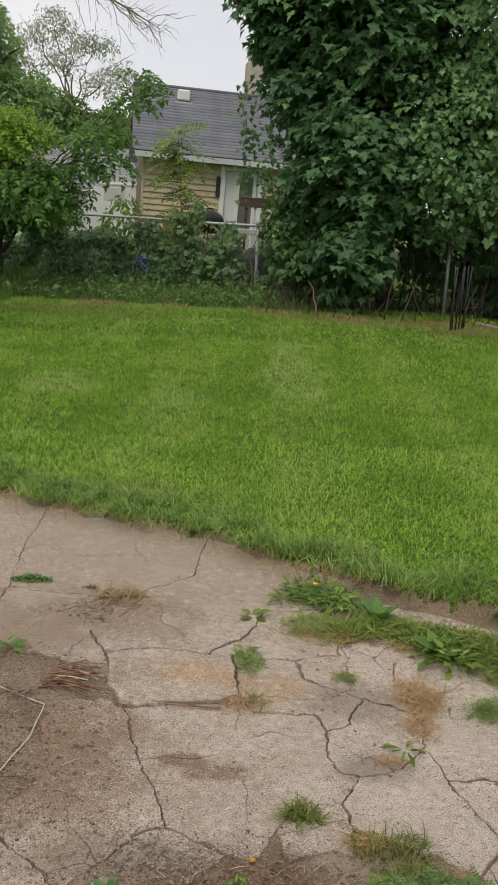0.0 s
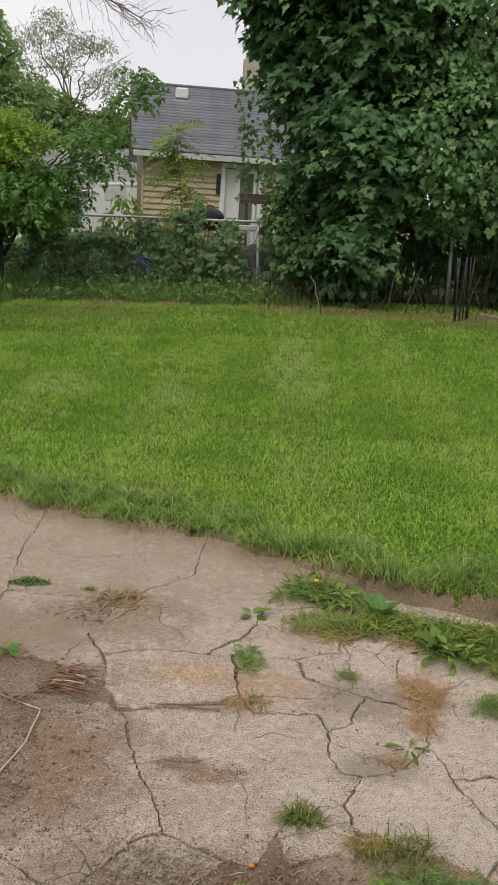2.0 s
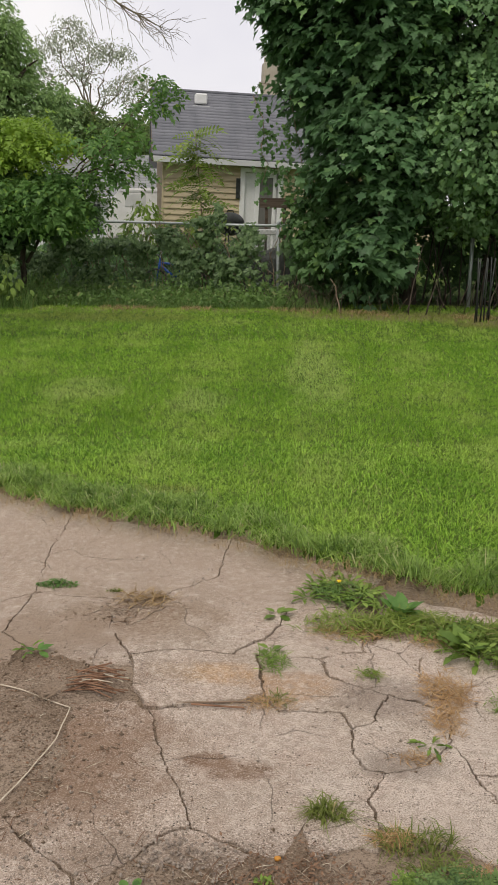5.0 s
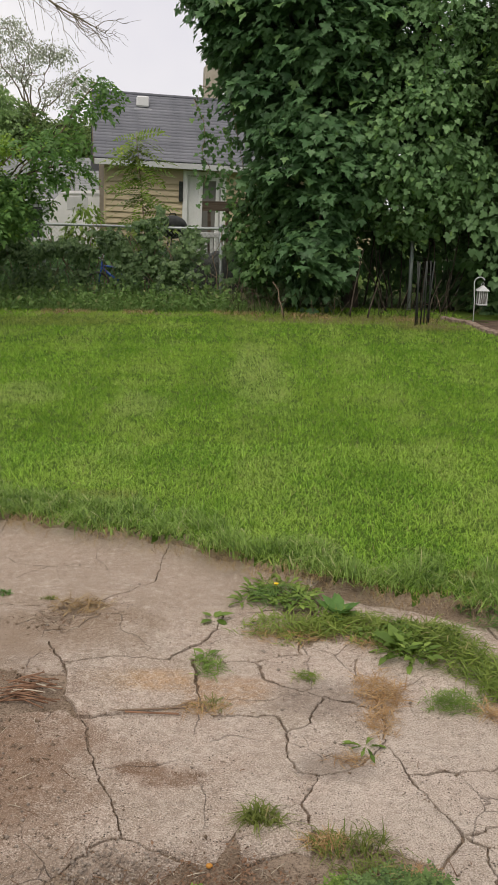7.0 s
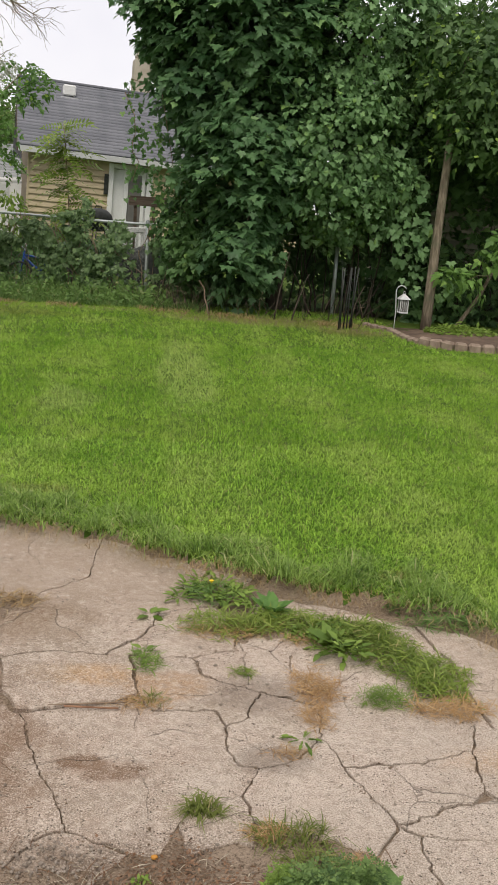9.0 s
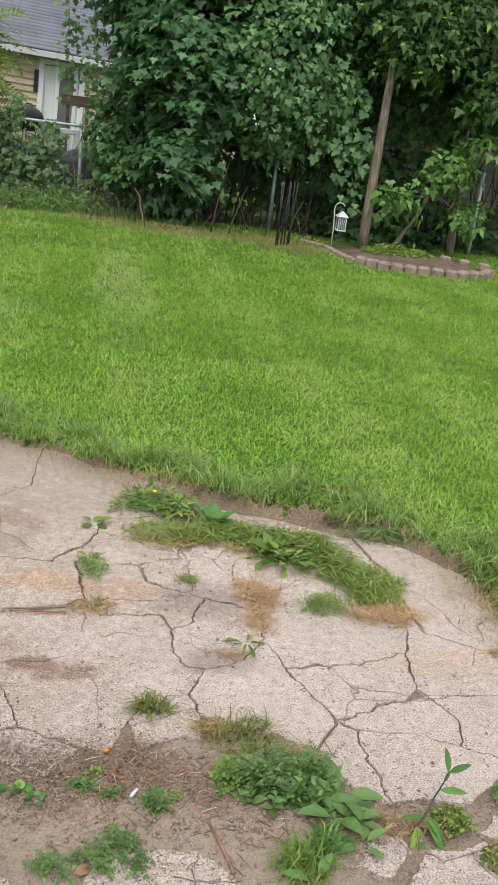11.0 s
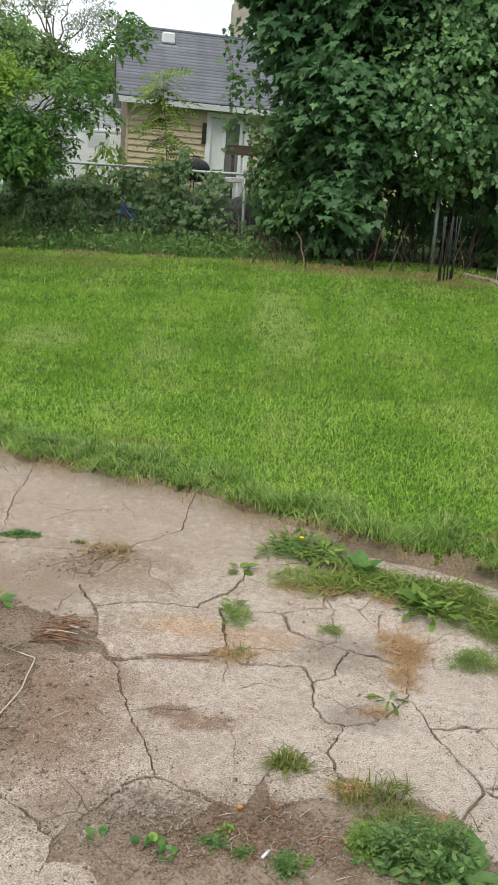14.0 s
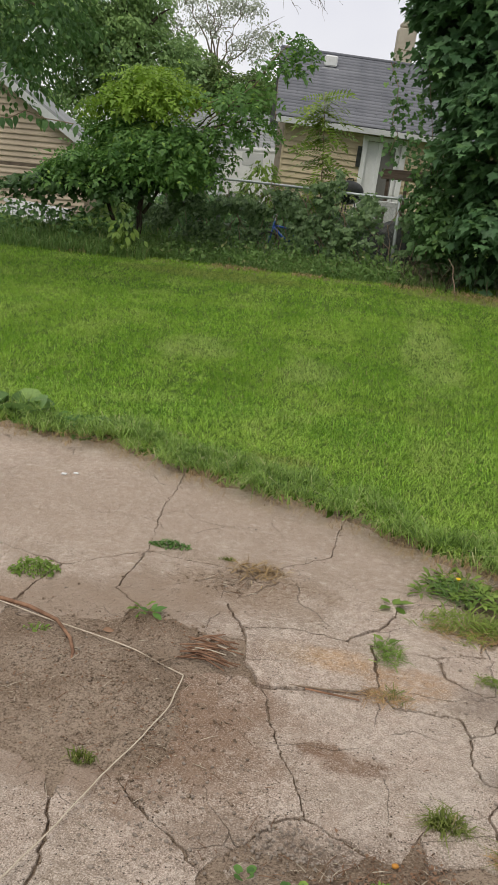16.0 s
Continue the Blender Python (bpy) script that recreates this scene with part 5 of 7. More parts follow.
wpart("foliage", tri_mesh("foliage", *crown([((5.1, 12.35, 1.38), (0.24, 0.2, 0.18)), ((5.6, 12.35, 1.68), (0.30, 0.2, 0.12)), ((5.40, 12.3, 0.80), (0.16, 0.14, 0.14)), ((4.50, 12.35, 0.88), (0.14, 0.12, 0.08))], 9, 0.17, ELDER_LEAF, 0.19, 15.0, hang=1.0, upness=0.6), SAPLING), SAPLING, low)
slant = thing("fallen_limb", "slanting grey limb leaning through the thicket", "branch", pose(4.55, 12.6, 0))
wpart("wood", tube_mesh("wood", bend((4.5, 12.55, 0.02), (5.7, 13.2, 1.9), -0.12, 0.02, 9), np.linspace(0.035, 0.015, 9), BARK, 6), BARK, slant)

skirt = thing("virginia_creeper", "small-leaved creeper curtain beside the fence post", "vine", pose(0.6, 14.1, 0))
wpart("leaves", tri_mesh("leaves", *crown([((0.55, 14.05, 1.35), (0.36, 0.4, 0.75)), ((0.75, 13.8, 0.8), (0.35, 0.4, 0.55)), ((1.9, 14.1, 1.6), (0.4, 0.3, 0.35))], 14, 0.22, GRAPE_LEAF, 0.095, 30.0, inner=0.5, hang=0.9), SHADY), SHADY, skirt)
wpart("stems", tri_mesh("stems", *joined([tube(bend((0.5 + 0.1 * k, 14.1, 0.0), (0.45 + 0.1 * k, 14.0, 1.9), 0.05, 0.03, 8), np.linspace(0.012, 0.005, 8), 5) for k in range(4)]), TWIG), TWIG, skirt)

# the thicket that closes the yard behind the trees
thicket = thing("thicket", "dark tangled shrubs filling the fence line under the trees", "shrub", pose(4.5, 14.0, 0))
# the clumps near y 15 are dark filler for the shade below the trees
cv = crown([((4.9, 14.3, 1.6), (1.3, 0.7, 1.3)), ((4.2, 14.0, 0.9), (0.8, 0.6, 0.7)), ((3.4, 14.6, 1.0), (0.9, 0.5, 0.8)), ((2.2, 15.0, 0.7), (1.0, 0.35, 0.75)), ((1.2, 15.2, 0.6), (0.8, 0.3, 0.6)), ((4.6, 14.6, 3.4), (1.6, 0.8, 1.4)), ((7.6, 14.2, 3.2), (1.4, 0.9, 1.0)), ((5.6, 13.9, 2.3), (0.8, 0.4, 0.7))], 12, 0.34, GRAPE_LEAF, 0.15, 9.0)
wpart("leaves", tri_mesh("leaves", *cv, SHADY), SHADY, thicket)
st = [tube(bend((x, y, 0), (x + rng.normal(0, 0.35), y + rng.normal(0, 0.2), rng.uniform(0.6, 2.2)), rng.normal(0, 0.12), 0.03, 6), np.linspace(0.016, 0.004, 6), 4) for x, y in zip(rng.uniform(2.2, 7.0, 60), rng.uniform(13.4, 14.5, 60))]
tangle = wpart("stem_tangle", tri_mesh("stem_tangle", *joined(st), DARK_BARK), DARK_BARK, thicket)
tangle["kind"] = "stuff"

brush = thing("brushwood", "dead brown twigs and dry stalks under the maple", "brushwood", pose(1.5, 13.2, 0), kind="stuff")
st = []
for x in np.concatenate([rng.uniform(0.0, 3.4, 90), rng.uniform(0.0, 0.9, 40)]):
    y = 13.6 - 0.27 * x + rng.normal(0, 0.35)
    h = rng.uniform(0.15, 0.5)
    st.append(tube(bend((x, y, 0.0), (x + rng.normal(0, 0.25), y - rng.uniform(-0.1, 0.25), h), rng.normal(0, 0.1), 0.02, 5), np.linspace(0.005, 0.002, 5), 3))
for x, y, tx, tz in ((1.85, 12.75, 2.05, 1.0), (2.1, 12.7, 2.35, 0.7), (0.9, 12.9, 0.75, 0.5), (2.9, 12.5, 3.15, 0.6)):
    st.append(tube(bend((x, y, 0.0), (tx, y + 0.2, tz), 0.08, 0.01, 6), np.linspace(0.014, 0.006, 6), 5))
wpart("twigs", tri_mesh("twigs", *joined(st[::3]), TWIG), TWIG, brush)
# two twigs in three are coloured dark to paint in shade under the maple
wpart("twigs", tri_mesh("twigs", *joined([v for k, v in enumerate(st) if k % 3]), DARK_BARK), DARK_BARK, brush)

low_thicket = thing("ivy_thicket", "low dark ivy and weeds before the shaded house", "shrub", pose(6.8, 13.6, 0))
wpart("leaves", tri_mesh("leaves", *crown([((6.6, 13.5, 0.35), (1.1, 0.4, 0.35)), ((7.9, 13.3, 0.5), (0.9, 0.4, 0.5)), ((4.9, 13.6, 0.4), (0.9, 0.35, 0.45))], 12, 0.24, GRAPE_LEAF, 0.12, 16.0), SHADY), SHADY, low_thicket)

# tall weeds along the fence
n = 9000
x = rng.uniform(-5.4, 0.9, n)
y = 13.15 + np.abs(rng.normal(0, 0.75, n)) + np.where(x < -2, 0.1 * (-2 - x), 0)
pw = np.column_stack([x, y, np.full(n, 0.02)])
strip = blades(pw, np.clip(0.10 + 0.16 * (y - 13.1), 0.08, 0.34), 0.010, 1.0)
n = 2600
x = rng.uniform(-5.2, 0.3, n)
y = 13.25 + np.abs(rng.normal(0, 0.6, n))
pos = np.column_stack([x, y, rng.uniform(0.05, 0.14, n) + 0.22 * np.clip(y - 13.2, 0, 1.3)])
weeds_leaf = cloud(OVAL_LEAF, pos, unit(rng.normal(0, 0.8, (n, 3)) + UP * 0.6 + (0, -0.4, 0)), unit(rng.normal(0, 1, (n, 3)) + (0, -0.5, -0.2)), rng.uniform(0.03, 0.10, n) * rng.uniform(0.6, 1.2, n))
tagged(new("fence_weeds", tri_mesh("fence_weeds", *joined([strip, weeds_leaf]), RANK)), "tall rank weeds and grass along the fence foot", "weeds", kind="stuff")
hx = rng.uniform(-5.0, 3.2, 2600)
hx = hx[np.sin(hx * 2.3) + np.sin(hx * 5.1 + 1) > 0.1]
dp = np.column_stack([hx, np.zeros(len(hx)), np.full(len(hx), 0.03)])
dp[:, 1] = 13.1 - np.clip(dp[:, 0], 0, 4) * 0.28 + rng.normal(0, 0.16, len(hx))
tagged(new("mown_hay", tri_mesh("mown_hay", *blades(dp, 0.07, 0.008, 2.0), STRAW)), "brown dry clippings along the edge of the lawn", "straw", kind="stuff")

# creepers over the fence
creeper = thing("creeper", "dark five-fingered creeper climbing over the fence", "vine", pose(-2.0, 15.0, 0))
n = 6800
s = rng.uniform(-0.9, 4.3, n)
bulk = 0.05 + 0.05 * (0.5 + 0.5 * np.sin(s * 2.1 + 0.7))
top = 1.06 + 0.12 * np.sin(s * 3.3 + 1.0) + np.where((s > 2.4) & (s < 3.5), 0.42 * np.sin((s - 2.4) / 1.1 * np.pi), 0)
zz = top * rng.random(n) ** 0.75 + 0.03
clot = np.array([noise.noise((a * 2.6, b * 2.6, 2.0)) for a, b in zip(s, zz)])
keep = (clot > -0.06) & ~((s > 3.4) & (rng.random(n) < 0.72)) & ~((np.abs(zz - 1.2) < 0.09) & (rng.random(n) < 0.6)) & ~((np.abs(s - 4.05) < 0.14) & (rng.random(n) < 0.85)) & ~((s > 1.75) & (s < 2.35) & (zz < 0.8) & (rng.random(n) < 0.8))
q = np.array([(*on_fence(v),) for v in s])
out = np.array([FD.y, -FD.x])
depth = rng.normal(0, 1, n) * bulk + 0.11
pos = np.column_stack([q + out * depth[:, None], zz])[keep]
mound_s, mound_z = rng.uniform(2.3, 3.8, 1700), rng.uniform(0.1, 1.6, 1700)
lump = np.array([noise.noise((a * 3.1, b * 3.1, 7.0)) for a, b in zip(mound_s, mound_z)])
ok = (lump > 0.03) & ((mound_s > 2.6) | (mound_z > 0.9)) & (mound_z < 1.42 + 0.22 * np.sin(mound_s * 9.0) - 0.9 * (mound_s - 3.05) ** 2)
mound_s, mound_z = mound_s[ok], mound_z[ok]
mq = np.array([(*on_fence(v),) for v in mound_s]) + np.column_stack([np.zeros(len(mound_s)), rng.normal(0.05, 0.13, len(mound_s))])
pos = np.concatenate([pos, np.column_stack([mq, mound_z])])
nn = len(pos)
cre = cloud(PALM_LEAF, pos, unit(rng.normal(0, 0.4, (nn, 3)) + (-0.2, -0.75, 0.6)), unit(rng.normal(0, 0.45, (nn, 3)) + (0, -0.3, -0.9)), rng.uniform(0.09, 0.16, nn))
wpart("leaves", tri_mesh("leaves", *cre, CREEPER), CREEPER, creeper)
st = []
for v in rng.uniform(-0.3, 4.4, 46):
    a, b = on_fence(v), on_fence(v + rng.normal(0, 0.4))
    st.append(tube(bend((a.x, a.y - 0.05, 0), (b.x, b.y - 0.05, rng.uniform(0.7, 1.3)), 0.05, 0.05, 7), 0.006, 4))
wpart("stem_tangle", tri_mesh("stem_tangle", *joined(st), TWIG), TWIG, creeper)["kind"] = "stuff"

# rank growth that fills the ground behind the fence
n = 6000
bx, by = rng.uniform(-5.2, 0.9, n), rng.uniform(16.6, 18.2, n)
by += 0.12 * np.abs(bx)
back = np.column_stack([bx, by, rng.random(n) ** 0.8 * (0.72 + 0.2 * np.sin(bx * 2.7)) + 0.04])
back_leaf = cloud(GRAPE_LEAF, back, unit(rng.normal(0, 0.5, (n, 3)) + (0, -0.5, 0.7)), unit(rng.normal(0, 0.8, (n, 3)) + (0, -0.3, -0.5)), rng.uniform(0.06, 0.13, n))
back_grass = blades(np.column_stack([rng.uniform(-5.2, 0.9, 2600), rng.uniform(16.4, 18.2, 2600), np.full(2600, 0.02)]), 0.45, 0.014, 0.7)
tagged(new("back_weeds", tri_mesh("back_weeds", *joined([back_leaf, back_grass]), SHADY)), "dark rank weeds standing behind the fence", "weeds", kind="stuff")

# shrubby tree at the end of the fence
shrub = thing("sumac_tree", "broad bushy tree with dark lower leaves and lime green top", "tree", pose(-4.3, 14.4, 0))
for a, b, r in (((-4.2, 14.5, -0.1), (-4.1, 14.3, 1.4), 0.06), ((-4.35, 14.4, -0.1), (-4.9, 14.2, 1.2), 0.04), ((-4.1, 14.4, 0.6), (-3.1, 14.1, 1.9), 0.03), ((-4.1, 14.35, 1.0), (-3.95, 14.2, 2.7), 0.03), ((-4.7, 14.3, 0.7), (-5.6, 14.0, 1.05), 0.025), ((-3.3, 14.1, 1.8), (-2.3, 14.0, 2.15), 0.015)):
    wpart("trunk" if r > 0.05 else "limb", tube_mesh("limb", bend(a, b, 0.08, 0.02, 8), np.linspace(r, r * 0.5, 8), DARK_BARK, 7), DARK_BARK, shrub)
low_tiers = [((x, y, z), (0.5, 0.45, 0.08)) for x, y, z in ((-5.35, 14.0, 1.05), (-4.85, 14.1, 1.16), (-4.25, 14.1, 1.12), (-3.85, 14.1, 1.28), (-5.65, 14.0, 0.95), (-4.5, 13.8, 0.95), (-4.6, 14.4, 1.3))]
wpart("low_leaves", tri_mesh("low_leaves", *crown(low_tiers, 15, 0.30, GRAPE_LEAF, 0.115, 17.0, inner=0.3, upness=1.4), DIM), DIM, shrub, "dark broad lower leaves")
tiers = [((x, y, z), (0.52, 0.45, 0.07)) for x, y, z in ((-4.65, 14.1, 1.48), (-4.05, 14.0, 1.60), (-3.5, 14.0, 1.52), (-4.35, 14.2, 1.92), (-3.7, 14.1, 1.86), (-5.0, 14.1, 1.30), (-4.0, 14.4, 1.75), (-3.75, 13.9, 1.36))]
wpart("upper_leaves", tri_mesh("upper_leaves", *crown(tiers, 14, 0.34, ASH_LEAF, 0.175, 27.0, inner=0.3, upness=1.6, hang=0.35), SUMAC), SUMAC, shrub, "green feathery leaves")
airy = [((x, y, z), (0.36, 0.32, 0.05)) for x, y, z in ((-3.05, 14.0, 1.74), (-2.7, 13.95, 2.0), (-3.3, 14.1, 2.05), (-2.5, 14.0, 2.25), (-2.9, 14.0, 2.45), (-2.35, 14.0, 2.6), (-2.3, 14.0, 2.12))]
airy += [((-1.98, 14.0, 3.06), (0.18, 0.2, 0.07)), ((-1.87, 14.0, 3.30), (0.12, 0.15, 0.06))]
for a, b in (((-3.3, 14.1, 1.8), (-2.4, 14.0, 2.62)), ((-2.4, 14.0, 2.62), (-1.86, 14.0, 3.32)), ((-3.1, 14.1, 1.9), (-2.2, 14.0, 2.2)), ((-3.5, 14.1, 2.0), (-2.85, 14.0, 2.45))):
    wpart("limb", tube_mesh("limb", bend(a, b, 0.05, 0.015, 7), np.linspace(0.012, 0.006, 7), TWIG, 5), TWIG, shrub)
wpart("airy_leaves", tri_mesh("airy_leaves", *crown(airy, 8, 0.28, ASH_LEAF, 0.17, 6.5, inner=0.3, upness=1.5, hang=0.4), SUMAC), SUMAC, shrub, "thin green feathery outer leaves")
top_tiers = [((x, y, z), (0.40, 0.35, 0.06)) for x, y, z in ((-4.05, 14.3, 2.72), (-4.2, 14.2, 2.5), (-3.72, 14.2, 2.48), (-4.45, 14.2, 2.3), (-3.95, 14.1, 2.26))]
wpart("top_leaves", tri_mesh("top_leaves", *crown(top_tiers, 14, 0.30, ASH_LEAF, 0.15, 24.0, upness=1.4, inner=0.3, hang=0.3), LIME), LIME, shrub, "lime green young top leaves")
for a, b, n in (((-3.3, 14.1, 1.9), (-1.78, 14.0, 3.12), 22), ((-3.1, 14.1, 2.0), (-2.1, 13.9, 2.45), 14), ((-3.2, 14.1, 1.8), (-2.2, 13.95, 1.95), 14)):
    line = bend(a, b, 0.10, 0.02, n)
    wpart("reaching_shoot", tube_mesh("reaching_shoot", line, np.linspace(0.012, 0.004, n), DARK_BARK, 5), DARK_BARK, shrub)
    q = line[n // 4:]
    lv = cloud(ASH_LEAF, q + rng.normal(0, 0.05, q.shape), unit(rng.normal(0, 0.4, q.shape) + (0, -0.6, 0.7)), unit(rng.normal(0, 0.6, q.shape) + (0.4, -0.2, -0.5)), rng.uniform(0.16, 0.27, len(q)))
    leafy = wpart("shoot_foliage", tri_mesh("shoot_foliage", *lv, SUMAC), SUMAC, shrub)
    leafy["kind"] = "stuff"

bright = thing("pokeweed", "bright green broad-leaved weed at the shrub's foot", "plant", pose(-4.05, 13.15, 0))
pp = np.column_stack([rng.normal(-4.05, 0.12, 34), rng.normal(13.1, 0.1, 34), rng.uniform(0.18, 0.58, 34)])
wpart("leaves", tri_mesh("leaves", *cloud(OVAL_LEAF, pp, unit(rng.normal(0, 0.35, pp.shape) + (0, -0.6, 0.7)), unit(pp - (-4.05, 13.2, 0.75) + rng.normal(0, 0.05, pp.shape)), rng.uniform(0.11, 0.17, 34)), WEED), WEED, bright)
wpart("stem", tube_mesh("stem", [(-4.05, 13.15, 0), (-4.05, 13.12, 0.3), (-4.04, 13.1, 0.58)], 0.012, WEED, 6), WEED, bright)

under = thing("undergrowth", "dim rank undergrowth below the shrub and garage", "weeds", pose(-6.0, 14.0, 0), kind="stuff")
n = 5200
ux, uy = rng.uniform(-8.6, -3.6, n), 12.75 + np.abs(rng.normal(0, 0.8, n))
pu = np.column_stack([ux, uy, np.full(n, 0.02)])
wpart("tall_grass", tri_mesh("tall_grass", *blades(pu, np.clip(0.2 + 0.22 * (uy - 12.7), 0.15, 0.55), 0.012, 0.8), RANK), RANK, under)
pl = np.column_stack([rng.uniform(-8.6, -4.2, 1500), rng.uniform(13.2, 14.6, 1500), rng.uniform(0.1, 0.6, 1500)])
wpart("leafy_weeds", tri_mesh("leafy_weeds", *cloud(OVAL_LEAF, pl, unit(rng.normal(0, 0.5, pl.shape) + (0, -0.5, 0.7)), unit(rng.normal(0, 1, pl.shape)), rng.uniform(0.06, 0.13, 1500)), SHADY), SHADY, under)

# saplings before the house
sapling = thing("sapling", "slim young tree with yellow-green feathery leaves", "tree", pose(-1.42, 16.0, 0))
stem = bend((-1.40, 16.0, 0), (-1.50, 16.0, 2.75), 0.05, 0.01, 10, (1, 0, 0))
wpart("trunk", tube_mesh("trunk", stem, np.linspace(0.016, 0.005, 10), TWIG, 6), TWIG, sapling)
n = 105
f = rng.uniform(0.32, 1.0, n)
pos = np.column_stack([np.interp(f, np.linspace(0, 1, 10), stem[:, k]) for k in range(3)])
a = rng.uniform(0, 2 * np.pi, n)
outw = np.column_stack([np.cos(a), 0.8 * np.sin(a), rng.uniform(-0.1, 0.6, n)])
wpart("leaves", tri_mesh("leaves", *cloud(SAPLING_LEAF, pos, unit(UP + rng.normal(0, 0.3, (n, 3)) + (0, -0.4, 0)), outw, rng.uniform(0.34, 0.62, n)), YOUNG), YOUNG, sapling)
bush = thing("garden_bush", "small bright green bush beside the house", "bush", pose(-2.78, 18.5, 0))
wpart("leaves", tri_mesh("leaves", *crown([((-2.78, 18.5, 0.95), (0.36, 0.35, 0.62))], 10, 0.2, OVAL_LEAF, 0.12, 34.0), WEED), WEED, bush)

# the tree whose boughs hang in from the side, with one dead limb
side_tree = thing("elm_tree", "dark leafy tree reaching in, with a dead bare limb", "tree", pose(-6.6, 9.6, 0))
wpart("trunk", tube_mesh("trunk", [(-6.6, 9.6, -0.1), (-6.6, 9.6, 1.5), (-6.5, 9.5, 3.2), (-6.2, 9.4, 5.0)], [0.22, 0.19, 0.17, 0.13], BARK, 12), BARK, side_tree)
for q in ((-4.4, 9.2, 3.3), (-3.8, 9.0, 2.8), (-5.0, 9.3, 4.4), (-4.0, 8.9, 1.95)):
    wpart("limb", tube_mesh("limb", bend((-6.5, 9.5, 3.0), q, 0.25, 0.03, 8), np.linspace(0.07, 0.012, 8), BARK, 7), BARK, side_tree)
wpart("crown", tri_mesh("crown", *crown([((-3.95, 9.0, 2.75), (0.72, 0.6, 0.5)), ((-4.5, 9.1, 3.4), (1.5, 0.9, 0.7)), ((-3.95, 8.95, 2.2), (0.38, 0.4, 0.3)), ((-3.5, 9.0, 2.62), (0.36, 0.35, 0.28)), ((-3.6, 9.0, 2.3), (0.25, 0.25, 0.16)), ((-5.6, 9.4, 4.2), (1.8, 1.5, 1.3))], 15, 0.22, OVAL_LEAF, 0.078, 16.0, inner=0.4, hang=0.8), SHADY), SHADY, side_tree)
q = bend((-4.3, 8.9, 1.70), (-3.3, 8.9, 1.74), 0.05, 0.02, 26)
wpart("low_spray", tri_mesh("low_spray", *cloud(OVAL_LEAF, q, unit(rng.normal(0, 0.4, q.shape) + (0, -0.8, 0.5)), unit(rng.normal(0, 0.3, q.shape) + (0.2, 0, -1)), rng.uniform(0.09, 0.14, 26)), SHADY), SHADY, side_tree)
wpart("low_twig", tube_mesh("low_twig", np.vstack([[(-5.6, 9.3, 2.6)], q[::4]]), 0.006, TWIG, 5), TWIG, side_tree)
dead = []
main = np.array([(-6.3, 9.4, 4.4), (-5.0, 9.0, 4.9), (-3.4, 8.5, 4.7), (-2.2, 8.1, 4.0), (-1.75, 8.0, 3.45), (-1.35, 8.0, 3.15), (-1.02, 8.0, 2.98)])
dead.append(tube(main, [0.06, 0.05, 0.038, 0.024, 0.014, 0.009, 0.004], 6))
dead_rng = np.random.default_rng(12)
for start, ways, length in ((main[4], 4, 0.55), (main[5], 7, 0.42), (main[6], 5, 0.28), ((-1.6, 8.0, 3.35), 5, 0.42), ((-1.2, 8.0, 3.08), 6, 0.36)):
    for _ in range(ways):
        way = unit(np.array([dead_rng.uniform(0.25, 1.0), dead_rng.normal(0, 0.3), dead_rng.uniform(-0.95, 0.1)]))
        end = np.array(start) + way * length * dead_rng.uniform(0.6, 1.2)
        line = bend(start, end, dead_rng.normal(0, 0.05), 0.012, 8)
        dead.append(tube(line, np.linspace(0.0034, 0.0013, 8), 4))
        for k in (3, 5, 6):
            way2 = unit(way + dead_rng.normal(0, 0.6, 3) - UP * 0.2)
            dead.append(tube(bend(line[k], line[k] + way2 * dead_rng.uniform(0.06, 0.2), 0, 0.008, 4), np.linspace(0.0018, 0.0010, 4), 3))
for x in (-1.62, -1.52, -1.56):
    dead.append(tube(bend((x, 8.0, 3.5), (x + dead_rng.uniform(-0.05, 0.12), 8.0, 2.95), 0.02, 0.015, 8), np.linspace(0.0034, 0.0013, 8), 4))
wpart("dead_limb", tri_mesh("dead_limb", *joined(dead), BARK), BARK, side_tree, "bare dead limb with fine twigs")

# distant trees
far_blobs = lumpy((-10.6, 31, 6.3), (1.7, 1.8, 2.0), 14, 0.36) + lumpy((-9.4, 31, 4.6), (1.9, 1.8, 1.2), 12, 0.36) + lumpy((-12.6, 31, 5.0), (2.2, 2.0, 2.6), 12, 0.36) + lumpy((-8.2, 30.4, 3.8), (1.0, 1.1, 0.9), 6, 0.4) + lumpy((-14.8, 30, 3.8), (2.4, 1.8, 2.6), 8, 0.4) + lumpy((-11.2, 30.5, 2.4), (2.4, 1.2, 1.2), 8, 0.4)
far_tree = tree("shade_tree", "full round green tree behind the outbuilding", (-9.5, 31, 0), [(-9.5, 31, -0.1), (-9.5, 31, 2.5), (-9.4, 31, 4.5)], 0.25,
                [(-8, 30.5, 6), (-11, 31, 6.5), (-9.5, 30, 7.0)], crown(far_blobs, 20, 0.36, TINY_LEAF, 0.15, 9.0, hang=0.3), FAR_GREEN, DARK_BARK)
hedge_blobs = lumpy((-6.0, 33, 3.6), (1.5, 1.3, 1.0), 9) + lumpy((-4.7, 32.6, 3.2), (0.9, 0.9, 0.9), 7) + lumpy((-7.3, 33, 3.7), (1.2, 1.1, 1.1), 7)
hedge_tree = tree("bushy_tree", "darker green bushy tree behind the roofs", (-6.0, 33, 0), [(-6.0, 33, -0.1), (-6.0, 33, 1.8), (-6.0, 33, 3.2)], 0.2,
                  [(-5.2, 32.5, 3.6), (-6.8, 32.8, 3.8)], crown(hedge_blobs, 20, 0.30, TINY_LEAF, 0.15, 11.0, hang=0.3), DUSK_GREEN, DARK_BARK)
